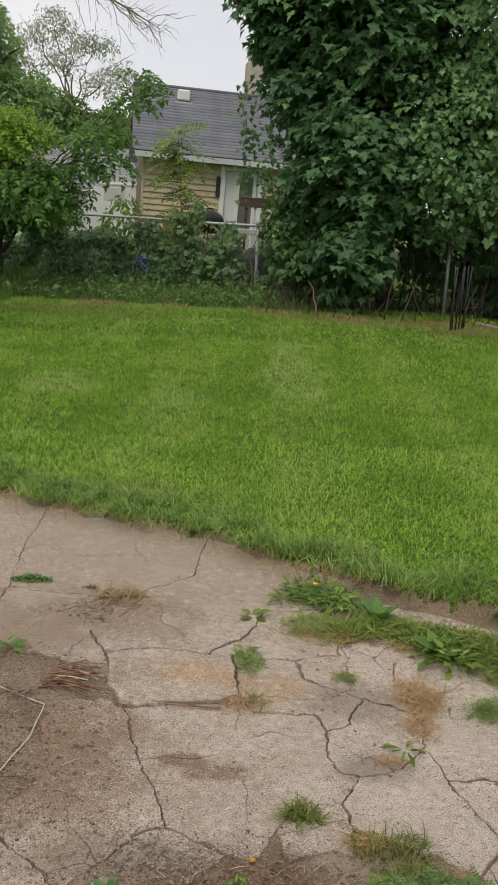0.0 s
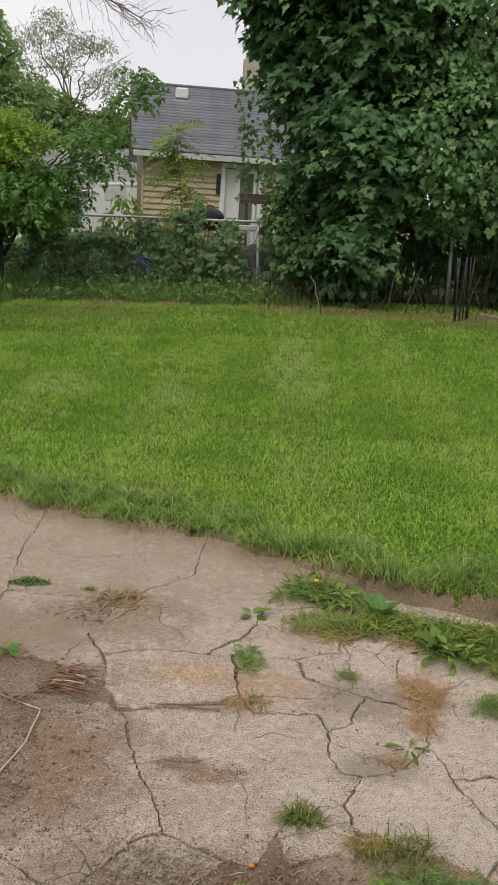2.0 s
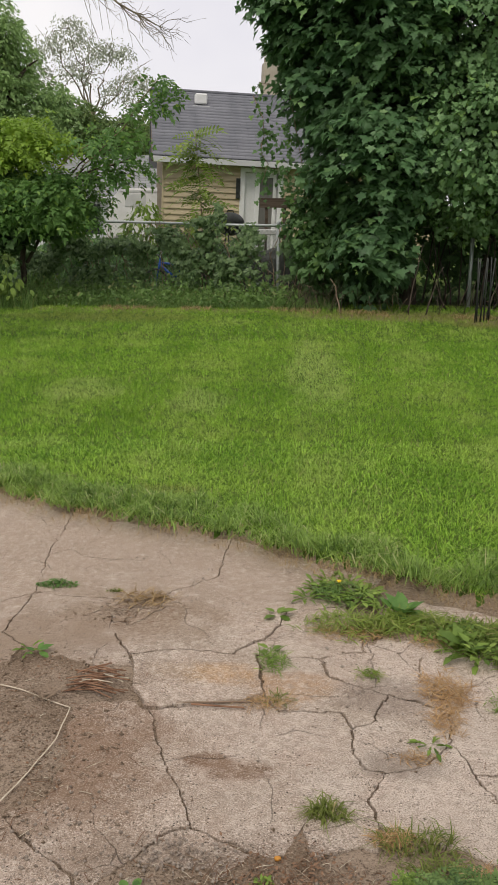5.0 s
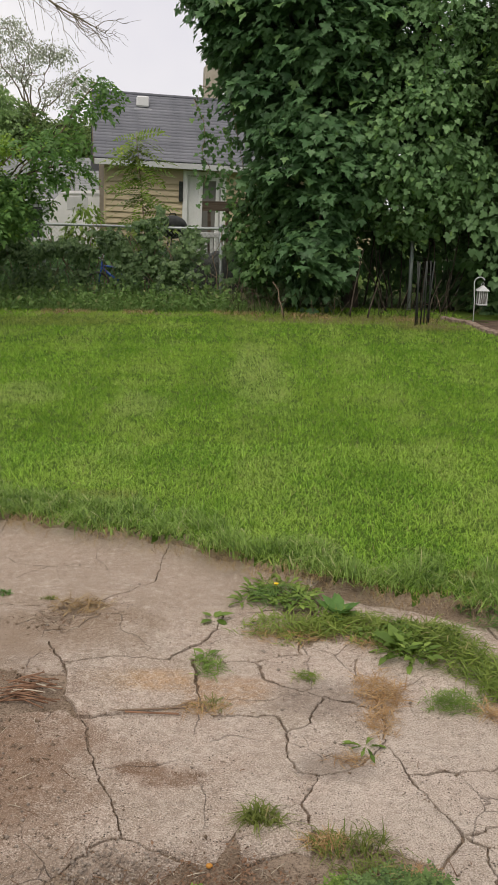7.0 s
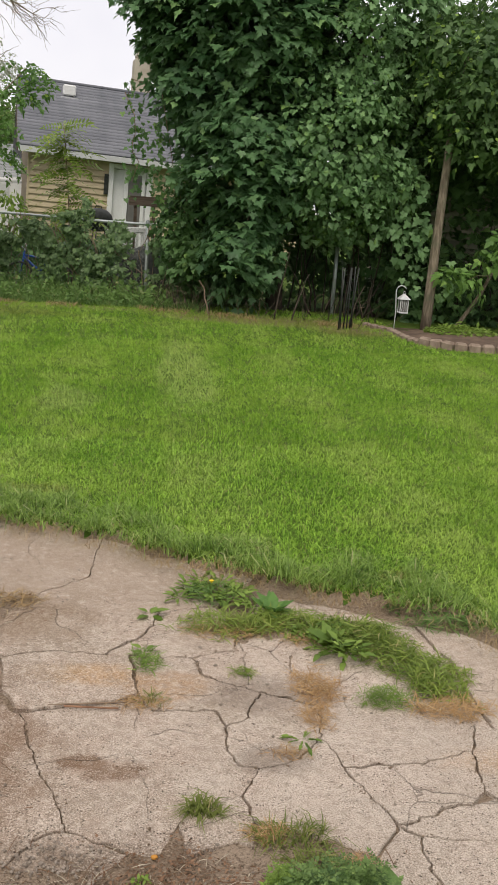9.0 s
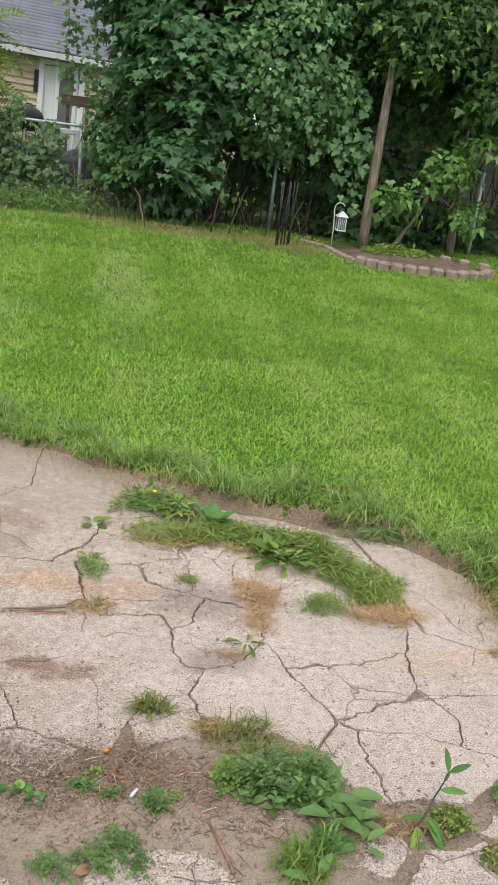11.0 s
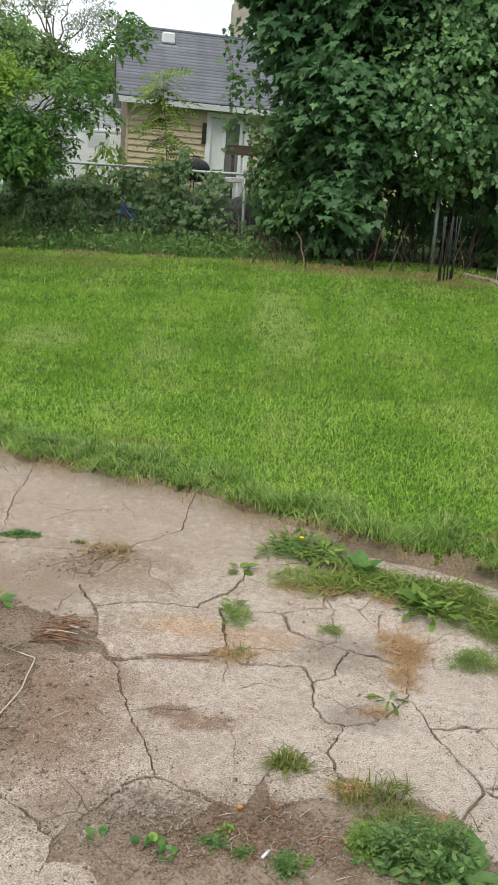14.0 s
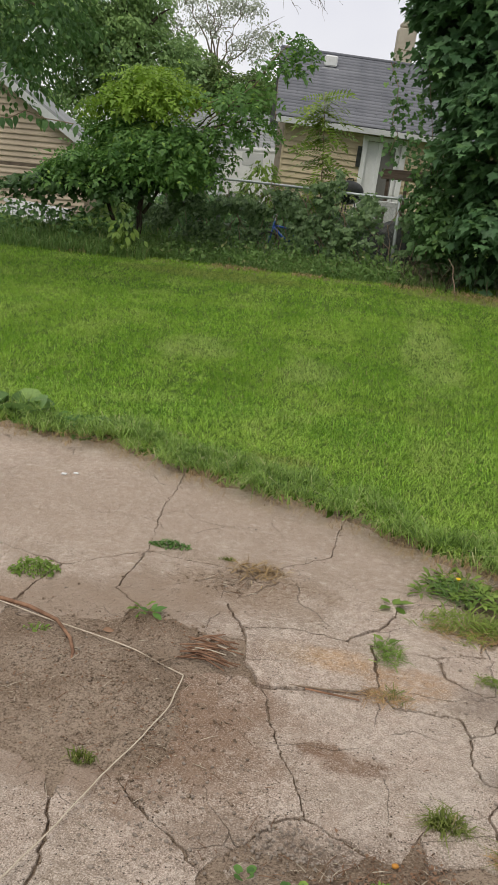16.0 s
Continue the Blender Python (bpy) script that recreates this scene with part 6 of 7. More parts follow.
loc_tops = [(-9.0, 36, 7.3), (-8.2, 36, 7.9), (-7.5, 36, 7.2), (-6.5, 36, 7.1), (-5.7, 36, 6.1), (-8.0, 36, 6.4), (-9.6, 36, 6.4), (-6.3, 36, 5.6)]
locust = thing("locust_tree", "tall thin locust with sparse pale leaves and grey limbs", "tree", pose(-7.4, 36, 0))
lt = [(-7.4, 36, -0.1), (-7.4, 36, 3.0), (-7.4, 36, 5.0)]
wpart("trunk", tube_mesh("trunk", lt, [0.16, 0.13, 0.10], BARK, 8), BARK, locust)
for q in loc_tops:
    line = bend((-7.4, 36, 4.6), q, 0.25, 0.09, 9)
    wpart("limb", tube_mesh("limb", line, np.linspace(0.042, 0.008, 9), BARK, 5), BARK, locust)
    sub = [tube(bend(line[k], line[k] + rng.normal(0, 0.5, 3) + UP * 0.5, 0.1, 0.05, 6), np.linspace(0.014, 0.004, 6), 4) for k in (4, 5, 6, 7, 8, 8)]
    wpart("twig_spray", tri_mesh("twig_spray", *joined(sub), BARK), BARK, locust)["kind"] = "stuff"
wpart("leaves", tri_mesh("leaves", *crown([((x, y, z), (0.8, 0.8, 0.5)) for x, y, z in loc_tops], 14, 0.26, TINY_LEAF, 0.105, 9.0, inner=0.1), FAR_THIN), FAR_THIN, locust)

# ---- behind the fence: railing, bicycle, clutter ----
railing = thing("deck_railing", "weathered brown wooden deck railing", "railing", pose(-0.36, 17.55, 0, 0, 0, 4))
for k, x in enumerate((0.05, 0.40, 0.74, 1.06)):
    part("post", boxed(x, -0.03, 0.0, x + 0.06, 0.03, 1.56, bevel=0.004), DECK_WOOD, railing)
part("top_board", boxed(-0.05, -0.055, 1.48, 1.35, -0.03, 1.66, bevel=0.004), DECK_WOOD, railing)
part("mid_board", boxed(-0.05, -0.055, 0.5, 1.35, -0.03, 0.62, bevel=0.004), DECK_WOOD, railing)
chair = thing("garden_chair", "white plastic garden chair behind the fence", "chair", pose(-0.42, 16.9, 0, 0, 0, 15))
for x in (0.0, 0.46):
    for y in (0.0, 0.42):
        part("leg", boxed(x, y, 0, x + 0.045, y + 0.045, 0.45 if y == 0 else 1.05, bevel=0.008), WHITE, chair)
part("seat", boxed(0.0, 0.0, 0.42, 0.505, 0.465, 0.46, bevel=0.01), WHITE, chair)
for k in range(4):
    part("back_slat", boxed(0.06 + k * 0.11, 0.43, 0.5, 0.12 + k * 0.11, 0.455, 1.02, bevel=0.006), WHITE, chair)
part("back_rail", boxed(0.0, 0.42, 0.98, 0.505, 0.465, 1.08, bevel=0.012), WHITE, chair)
for x in (0.0, 0.46):
    part("armrest", boxed(x - 0.01, -0.02, 0.64, x + 0.055, 0.45, 0.67, bevel=0.008), WHITE, chair)
grill = thing("kettle_grill", "black covered barbecue grill behind the creepers", "grill", pose(-0.95, 17.1, 0))
gbm = bmesh.new()
bmesh.ops.create_uvsphere(gbm, u_segments=20, v_segments=12, radius=0.27, matrix=pose(0, 0, 1.18))
for v in gbm.verts:
    v.co.z = 1.18 + (v.co.z - 1.18) * 0.8
part("kettle", gbm, BLACK_METAL, grill, smooth=True)
for a in (0.3, 2.4, 4.5):
    part("leg", tube_mesh("leg", [(0.12 * math.cos(a), 0.12 * math.sin(a), 1.0), (0.3 * math.cos(a), 0.3 * math.sin(a), 0.0)], 0.014, BLACK_METAL, 6), BLACK_METAL, grill)
part("handle", tube_mesh("handle", [(-0.06, -0.02, 1.38), (-0.05, -0.02, 1.43), (0.05, -0.02, 1.43), (0.06, -0.02, 1.38)], 0.012, BLACK_METAL, 6), BLACK_METAL, grill)


# invented dark lump, added in place of unidentified clutter behind the mesh
cover = bmesh.new()
bmesh.ops.create_grid(cover, x_segments=14, y_segments=10, size=0.5)
for v in cover.verts:
    u, w = v.co.x * 2, v.co.y * 2
    h = max(0.0, 1 - max(abs(u), abs(w)) ** 6)
    v.co = Vector((u * 0.52, w * 0.3, 0.02 + h * (0.72 + 0.10 * noise.noise((u * 2.1, w * 2.1, 3)))))
clutter_lump = thing("covered_pile", "dark lump standing in for clutter behind the fence", "tarpaulin", pose(-0.15, 16.2, 0))
part("tarpaulin", cover, BLACK_METAL, clutter_lump, smooth=True)


def bicycle(m):
    bike = thing("bicycle", "small blue child's bicycle leaning behind the fence", "bicycle", m)
    for x in (0.0, 0.72):
        ring = [(x + 0.2 * math.cos(a), 0, 0.22 + 0.2 * math.sin(a)) for a in np.linspace(0, 2 * math.pi, 25)]
        wheel = part("wheel", tube_mesh("wheel", ring, 0.02, RUBBER, 6), RUBBER, bike, "grey tyre")
        for k in range(8):
            a = k * math.pi / 4
            part("spoke", tube_mesh("spoke", [(x, 0, 0.22), (x + 0.19 * math.cos(a), 0, 0.22 + 0.19 * math.sin(a))], 0.003, GALV, 3), GALV, wheel)
    for pts, r in (([(0.0, 0, 0.22), (0.05, 0, 0.40), (0.10, 0, 0.62)], 0.016), ([(0.08, 0, 0.52), (0.24, 0, 0.36), (0.38, 0, 0.28)], 0.024), ([(0.38, 0, 0.28), (0.46, 0, 0.44), (0.52, 0, 0.58)], 0.02), ([(0.38, 0, 0.28), (0.72, 0, 0.22)], 0.014), ([(0.50, 0, 0.5), (0.72, 0, 0.22)], 0.012), ([(0.08, 0, 0.54), (0.50, 0, 0.50)], 0.018)):
        part("frame_tube", tube_mesh("frame_tube", pts, r, BLUE, 8), BLUE, bike)
    part("handlebar", tube_mesh("handlebar", [(0.02, -0.22, 0.70), (0.10, -0.12, 0.70), (0.10, 0.0, 0.62), (0.10, 0.12, 0.70), (0.02, 0.22, 0.70)], 0.012, GALV, 6), GALV, bike)
    part("saddle", boxed(0.44, -0.06, 0.57, 0.66, 0.06, 0.62, bevel=0.02), BLACK_METAL, bike)
    return bike


bicycle(pose(-2.2, 15.9, 0.0, 8, 0, -8))

# white timbers on the ground by the garage
for k, (x, y, z, rz, ln) in enumerate(((-8.5, 19.2, 0.30, -38, 2.4), (-8.3, 18.9, 0.24, -40, 2.2), (-8.6, 19.0, 0.16, -37, 2.6), (-8.4, 18.7, 0.08, -41, 2.3))):
    t = thing("timber", "weathered white painted board lying in a pile", "board", pose(x, y, z, 0, 0, rz), group="boards by the garage")
    part("board", boxed(0, -0.12, -0.07, ln, 0.12, 0.0, bevel=0.008), GREY_TRIM, t)

# ---- flower bed, lantern and stakes ----
bed = bmesh.new()
bmesh.ops.create_grid(bed, x_segments=30, y_segments=26, size=1.0)
for v in bed.verts:
    r = v.co.length
    v.co.x, v.co.y = 4.40 + v.co.x * 1.0, 11.55 + v.co.y * 0.98
    v.co.z = 0.03 + 0.09 * max(0.0, 1 - r * r) + 0.012 * noise.noise((v.co.x * 5, v.co.y * 5, 0))
tagged(new("flower_bed_soil", bm_mesh("flower_bed_soil", bed, BED_SOIL, True)), "low mounded brown soil of a flower bed", "soil", kind="structure")


def edging_block(m, size=1.0):
    t = thing("edging_block", "rounded pinkish concrete edging block of the bed border", "edging block", m, group="bed edging")
    bm = bmesh.new()
    box(bm, -0.090 * size, -0.06, -0.03, 0.090 * size, 0.06, 0.125 * size, bevel=0.026)
    for v in bm.verts:
        v.co.z -= 1.2 * v.co.x * v.co.x / size
        v.co += Vector((0, 0, 0.006 * noise.noise(v.co * 30)))
    part("block", bm, BLOCK, t)
    return t


edge_line = [Vector(v) for v in ((3.18, 12.5), (3.40, 12.05), (3.42, 11.35), (3.50, 10.90), (3.80, 10.52), (4.24, 10.44), (4.65, 10.36), (5.05, 10.52), (5.40, 10.95))]
first = None
run = [0.0]
for a, b in zip(edge_line, edge_line[1:]):
    run.append(run[-1] + (b - a).length)
s = 0.0
while s < run[-1] - 0.1:
    k = max(i for i in range(len(run) - 1) if run[i] <= s)
    f = (s - run[k]) / (run[k + 1] - run[k])
    q = edge_line[k].lerp(edge_line[k + 1], f)
    w = edge_line[k + 1] - edge_line[k]
    m = pose(q.x, q.y, 0.03, rng.normal(0, 2), rng.normal(0, 3), math.degrees(math.atan2(w.y, w.x)) + rng.normal(0, 4))
    if first is None:
        first = edging_block(m, 0.86)
        first_size = (0.8, 0.85, 0.55)
    else:
        block = copy_thing(first, m)
        if s < 1.7:
            block.scale = (0.8, 0.85, 0.55)
    s += 0.172
first.scale = first_size
for x, y, rz in ((5.05, 11.75, 20), (5.25, 11.55, -30), (5.45, 11.35, 10)):
    copy_thing(first, pose(x, y, 0.06, 4, 6, rz)).scale = (0.95, 1.0, 0.7)
cover = thing("ground_cover", "low leafy green ground cover in the bed", "plant", pose(4.3, 11.9, 0.05), kind="stuff")
n = 620
a, r = rng.uniform(0, 6.28, n), np.sqrt(rng.random(n))
pos = np.column_stack([4.32 + 0.5 * r * np.cos(a), 11.75 + 0.45 * r * np.sin(a), 0.10 + 0.14 * (1 - r * r) * rng.random(n)])
wpart("leaves", tri_mesh("leaves", *cloud(OVAL_LEAF, pos, unit(rng.normal(0, 0.4, pos.shape) + UP), unit(rng.normal(0, 1, pos.shape)), rng.uniform(0.05, 0.10, n)), WEED), WEED, cover)

hook = thing("shepherd_hook", "white metal shepherd's hook stuck in the bed", "hook", pose(3.50, 12.2, 0.03))
arc = [(0, 0, -0.05), (0.0, 0, 0.3), (-0.02, 0, 0.52)] + [(0.055 - 0.075 * math.cos(t), 0, 0.56 + 0.075 * math.sin(t)) for t in np.linspace(0, 2.7, 9)]
part("rod", tube_mesh("rod", arc, 0.008, GREY_TRIM, 6), GREY_TRIM, hook)
lantern = thing("lantern", "small white metal garden lantern hanging on a hook", "lantern", pose(3.60, 12.2, 0.30) @ Matrix.Scale(0.78, 4))
for x in (-0.07, 0.07):
    for y in (-0.07, 0.07):
        part("corner_bar", boxed(x - 0.008, y - 0.008, 0.0, x + 0.008, y + 0.008, 0.23), GREY_TRIM, lantern)
part("base", boxed(-0.085, -0.085, -0.02, 0.085, 0.085, 0.0, bevel=0.004), GREY_TRIM, lantern)
for y in (-0.07, 0.07):
    part("glass", boxed(-0.062, y - 0.003, 0.005, 0.062, y + 0.003, 0.225), PANE, lantern, "dim glass pane")
    for k in range(3):
        part("bar", tube_mesh("bar", [(-0.05 + 0.05 * k, y * 1.06, 0.0), (-0.03 + 0.03 * k, y * 1.06, 0.12), (-0.05 + 0.05 * k, y * 1.06, 0.23)], 0.004, GREY_TRIM, 4), GREY_TRIM, lantern)
lb = bmesh.new()
bmesh.ops.create_cone(lb, cap_ends=True, segments=4, radius1=0.15, radius2=0.03, depth=0.09, matrix=pose(0, 0, 0.275, 0, 0, 45))
part("roof", lb, GREY_TRIM, lantern)
part("ring", tube_mesh("ring", [(0.025 * math.cos(t), 0, 0.345 + 0.025 * math.sin(t)) for t in np.linspace(0, 6.28, 13)], 0.004, GREY_TRIM, 4), GREY_TRIM, lantern)

stakes = thing("garden_stakes", "bundle of black metal fence stakes and wire", "stakes", pose(2.75, 11.9, 0.02))
for k, (x, lean) in enumerate(((-0.12, 0.01), (-0.08, -0.02), (-0.03, 0.02), (0.03, 0.0), (0.08, 0.03), (0.12, -0.01))):
    part("stake", tube_mesh("stake", [(x, 0.05 * k, -0.05), (x + lean, 0.05 * k, 0.45), (x + 2 * lean, 0.05 * k, 0.86)], 0.010, BLACK_METAL, 6), BLACK_METAL, stakes)
for k in range(7):
    z = 0.1 + 0.11 * k
    part("wire", tube_mesh("wire", [(-0.13, 0.0, z), (0.0, 0.12, z + 0.01), (0.14, 0.25, z)], 0.003, BLACK_METAL, 4), BLACK_METAL, stakes)

# ---- weeds on the patio ----


def soil_z(x, y):
    return float(ground_height(np.array([x]), np.array([y]))[0])


def tuft(x, y, rx, ry, n, h, material, label, width=0.0040, lean=1.6, name="grass_tuft"):
    """Grass that has come up through a crack."""
    small = max(rx, ry) < 0.1
    lean = lean * (0.62 if small else 0.8)
    rx, ry = (rx * 0.66, ry * 0.66) if small else (rx, ry)
    a, r = rng.uniform(0, 2 * np.pi, n), np.sqrt(rng.random(n))
    ox, oy = rx * r * np.cos(a), ry * r * np.sin(a)
    pos = np.column_stack([x + ox, y + oy, np.full(n, -0.004)])
    away = unit(np.column_stack([ox / rx, oy / ry, np.zeros(n)]) + 1e-6)
    v = blades(pos, h * (1.05 - 0.45 * r) * rng.uniform(0.5, 1.1, n), width * 1.15, lean * (0.45 + 0.7 * r), away, 0.3)
    return tagged(new(name, tri_mesh(name, *v, material)), label, "grass")


LEAF_MESH = {}


def rosette(x, y, n, size, leaf, material, label, lift=0.35, name="weed"):
    """Broad leaves spreading from one root; each leaf is a part on a shared mesh."""
    plant = thing(name, label, "weed", pose(x, y, 0.0))
    key = (id(leaf), material.name)
    if key not in LEAF_MESH:
        LEAF_MESH[key] = tri_mesh("leaf", *leaf, material)
    for k in range(n):
        a = k * 2.4 + rng.uniform(0, 6) * 0.15
        out = np.array([math.cos(a), math.sin(a), 0.0])
        up = lift * rng.uniform(0.2, 1.3)
        yv = unit(out + UP * up + rng.normal(0, 0.12, 3))
        zv = unit(UP - out * up * 0.8 + rng.normal(0, 0.15, 3))
        zv = unit(zv - yv * (zv @ yv))
        xv = np.cross(yv, zv)
        s = size * rng.uniform(0.6, 1.15)
        ob = new("leaf", LEAF_MESH[key])
        ob.parent = plant
        m = Matrix.Identity(4)
        for c, v in enumerate((xv, yv, zv)):
            for r in range(3):
                m[r][c] = v[r] * s
        m.translation = Vector(out * 0.012 + UP * (0.008 + 0.01 * rng.random()))
        ob.matrix_basis = m
    return plant


def leafy_patch(x, y, rx, ry, n, h, size, leaf, material, label, name="weed_patch"):
    n, size = int(n * 1.7), size * 0.68
    a, r = rng.uniform(0, 2 * np.pi, n), np.sqrt(rng.random(n))
    pos = np.column_stack([x + rx * r * np.cos(a), y + ry * r * np.sin(a), 0.006 + h * (1 - r * r) * rng.random(n) ** 0.7])
    v = cloud(leaf, pos, unit(UP + rng.normal(0, 0.4, (n, 3))), unit(rng.normal(0, 1, (n, 3)) * (1, 1, 0.3)), size * rng.uniform(0.6, 1.2, n))
    stems = blades(pos * (1, 1, 0), np.maximum(pos[:, 2], 0.01), 0.003, 0.2)
    return tagged(new(name, tri_mesh(name, *joined([v, stems]), material)), label, "weed", kind="stuff" if n > 300 else "")


STRIP_LEAF = (np.array([(-0.030, 0, 0), (0.030, 0, 0), (0.038, 0.5, 0.12), (-0.038, 0.5, 0.12), (0, 1.0, 0.0)]), np.array([[0, 1, 2], [0, 2, 3], [3, 2, 4]]))

THREAD_LEAF = (STRIP_LEAF[0] * (0.55, 1, 1), STRIP_LEAF[1])


def mat(x, y, rx, ry, n, length, material, label, thick=0.012, name="grass_mat"):
    """Strands lying in all directions, in an uneven patch."""
    a, r = rng.uniform(0, 2 * np.pi, n), np.sqrt(rng.random(n))
    r = r * (0.80 + 0.28 * np.sin(3 * a + x * 40) * np.sin(2 * a + y * 30) + 0.14 * np.sin(7 * a + y * 50) + rng.normal(0, 0.10, n))
    pos = np.column_stack([x + rx * r * np.cos(a), y + ry * r * np.sin(a), 0.002 + thick * (1 - r * r).clip(0) * rng.random(n)])
    v = cloud(THREAD_LEAF if material is BROWN_MAT or length > 0.065 else STRIP_LEAF, pos, unit(UP + rng.normal(0, 0.35, (n, 3))), unit(rng.normal(0, 1, (n, 3)) * (1, 1, 0.22) + UP * 0.12), length * rng.uniform(0.4, 1.2, n))
    return tagged(new(name, tri_mesh(name, *v, material)), label, "grass", kind="stuff" if n > 300 else "")


DANDELION_LEAF = fan(mirrored([(0.0, 0.0), (0.03, 0.15), (0.075, 0.24), (0.035, 0.31), (0.10, 0.45), (0.05, 0.52), (0.125, 0.68), (0.08, 0.86), (0.0, 1.0)]), (0, 0.6), 0.35, 0.35)

tuft(0.19, 1.985, 0.075, 0.045, 210, 0.066, OLIVE, "olive green grass tuft in a slab crack", 0.0036, 2.4)
tuft(0.42, 1.88, 0.105, 0.045, 200, 0.065, OLIVE, "half-dry grass tuft spreading between slabs", 0.0034, 2.4)
mat(0.345, 1.895, 0.07, 0.035, 260, 0.04, BROWN_MAT, "dry straw in the grass between slabs", name="dry_grass_mat")
mat(0.375, 2.70, 0.055, 0.035, 130, 0.035, PATCH, "small green grass tuft on the concrete", 0.02)
mat(0.035, 2.775, 0.055, 0.10, 230, 0.045, WEED, "crabgrass tuft along a slab joint", 0.03)
mat(0.02, 2.51, 0.10, 0.045, 220, 0.045, BROWN_MAT, "dry brown grass caught in a joint", name="dry_grass_mat")
mat(0.05, 2.53, 0.06, 0.04, 70, 0.04, OLIVE, "sparse grass in a slab joint", 0.02)
rosette(0.05, 3.13, 6, 0.065, OVAL_LEAF, WEED, "small plantain rosette in a crack", 0.5)
rosette(0.03, 2.84, 5, 0.04, OVAL_LEAF, WEED, "small plantain seedling in a crack", 0.6)
rosette(0.51, 2.29, 9, 0.055, DANDELION_LEAF, WEED, "small bright dandelion rosette in a crack", 0.3)
mat(0.30, 3.32, 0.18, 0.11, 420, 0.05, RANK, "low dark weeds under the dandelions", 0.05)
for x, y, n, s in ((0.27, 3.34, 24, 0.085), (0.17, 3.28, 15, 0.07), (0.38, 3.28, 22, 0.085), (0.47, 3.20, 18, 0.085), (0.34, 3.40, 20, 0.085), (0.26, 3.44, 15, 0.075), (0.21, 3.37, 16, 0.075), (0.31, 3.28, 16, 0.07), (0.42, 3.34, 16, 0.075)):
    rosette(x, y, n, s, DANDELION_LEAF, WEED, "toothed dandelion rosette at the patio's edge", 0.7, "dandelion")
rosette(0.54, 3.16, 14, 0.09, OVAL_LEAF, SUMAC, "broad-leaved dock by the lawn edge", 0.8)
flower = bmesh.new()
bmesh.ops.create_cone(flower, cap_ends=True, segments=12, radius1=0.004, radius2=0.010, depth=0.008, matrix=pose(0.30, 3.33, 0.065))
fl = thing("dandelion_flower", "single yellow dandelion flower on a short stalk", "flower", pose(0.30, 3.33, 0))
wpart("bloom", flower, YELLOW, fl)
wpart("stalk", tube_mesh("stalk", [(0.305, 3.335, 0.0), (0.302, 3.333, 0.04), (0.30, 3.33, 0.063)], 0.002, WEED, 5), WEED, fl)
mat(0.36, 3.05, 0.23, 0.12, 750, 0.06, PATCH, "yellowing green grass patch over the slabs", 0.045)
mat(0.34, 3.01, 0.22, 0.09, 480, 0.05, BROWN_MAT, "brown dry grass under the patch", name="dry_grass_mat")
mat(0.62, 3.08, 0.16, 0.10, 560, 0.055, PATCH, "green grass patch creeping over the slabs", 0.04)
mat(0.60, 2.94, 0.08, 0.05, 160, 0.045, BROWN_MAT, "brown dry grass between green weeds", name="dry_grass_mat")
mat(0.86, 2.96, 0.20, 0.15, 1300, 0.06, PATCH, "fresh green grass patch creeping over the slabs", 0.05)
mat(1.03, 2.66, 0.15, 0.19, 1200, 0.06, PATCH, "fresh green grass patch beside the path", 0.05)
mat(0.94, 2.83, 0.13, 0.13, 700, 0.055, PATCH, "green grass joining two patches", 0.045)
mat(0.74, 3.03, 0.14, 0.09, 600, 0.055, PATCH, "green grass creeping between weeds", 0.045)
mat(0.50, 3.09, 0.12, 0.08, 420, 0.055, PATCH, "thin green grass between weeds", 0.04)
for x, y, n, s in ((0.70, 2.86, 14, 0.095), (0.77, 2.83, 16, 0.10), (0.73, 2.91, 13, 0.09), (0.79, 2.90, 12, 0.08)):
    rosette(x, y, n, s, OVAL_LEAF if n % 2 else DANDELION_LEAF, WEED, "bright broad-leaved weed in the grass", 0.8)
leafy_patch(0.76, 2.99, 0.22, 0.09, 170, 0.05, 0.034, OVAL_LEAF, WEED, "low leafy weeds among grass")
mat(0.83, 2.53, 0.11, 0.06, 620, 0.035, WEED, "dense fine green tuft on the slab edge", 0.045)
mat(0.61, 2.60, 0.10, 0.14, 620, 0.055, BROWN_MAT, "patch of orange-brown dead grass", 0.016, "dead_grass_patch")
mat(0.575, 2.43, 0.06, 0.09, 230, 0.05, BROWN_MAT, "orange-brown dead grass in a joint", 0.012, "dead_grass_patch")
mat(0.46, 2.24, 0.09, 0.03, 130, 0.045, BROWN_MAT, "wisp of dead grass in a joint", 0.012, "dead_grass_patch")
mat(1.04, 2.47, 0.17, 0.07, 650, 0.055, BROWN_MAT, "brown dead grass below the green patch", 0.018, "dead_grass_patch")
mat(1.36, 2.24, 0.06, 0.03, 110, 0.045, BROWN_MAT, "dry tuft at the path's crack", 0.015, "dry_grass_mat")
tuft(1.55, 2.72, 0.10, 0.26, 520, 0.085, OLIVE, "tall drying grass at the path's edge")
mat(1.50, 2.52, 0.09, 0.18, 320, 0.06, BROWN_MAT, "dry grass at the path's edge", name="dry_grass_mat")
mat(1.25, 3.08, 0.26, 0.06, 420, 0.055, RANK, "dark grass strip over the path's top", 0.04)
leafy_patch(-0.87, 3.37, 0.085, 0.03, 110, 0.025, 0.022, OVAL_LEAF, SUMAC, "flat knotweed mat in a crack")
tuft(-0.62, 3.33, 0.05, 0.02, 60, 0.03, OLIVE, "short grass in a crack")
mat(-0.48, 3.25, 0.15, 0.09, 240, 0.055, STRAW, "dry grass litter in the dirt", 0.02, "dead_grass_patch")
rosette(-0.83, 2.80, 9, 0.055, DANDELION_LEAF, WEED, "small green weed on bare concrete", 0.5)
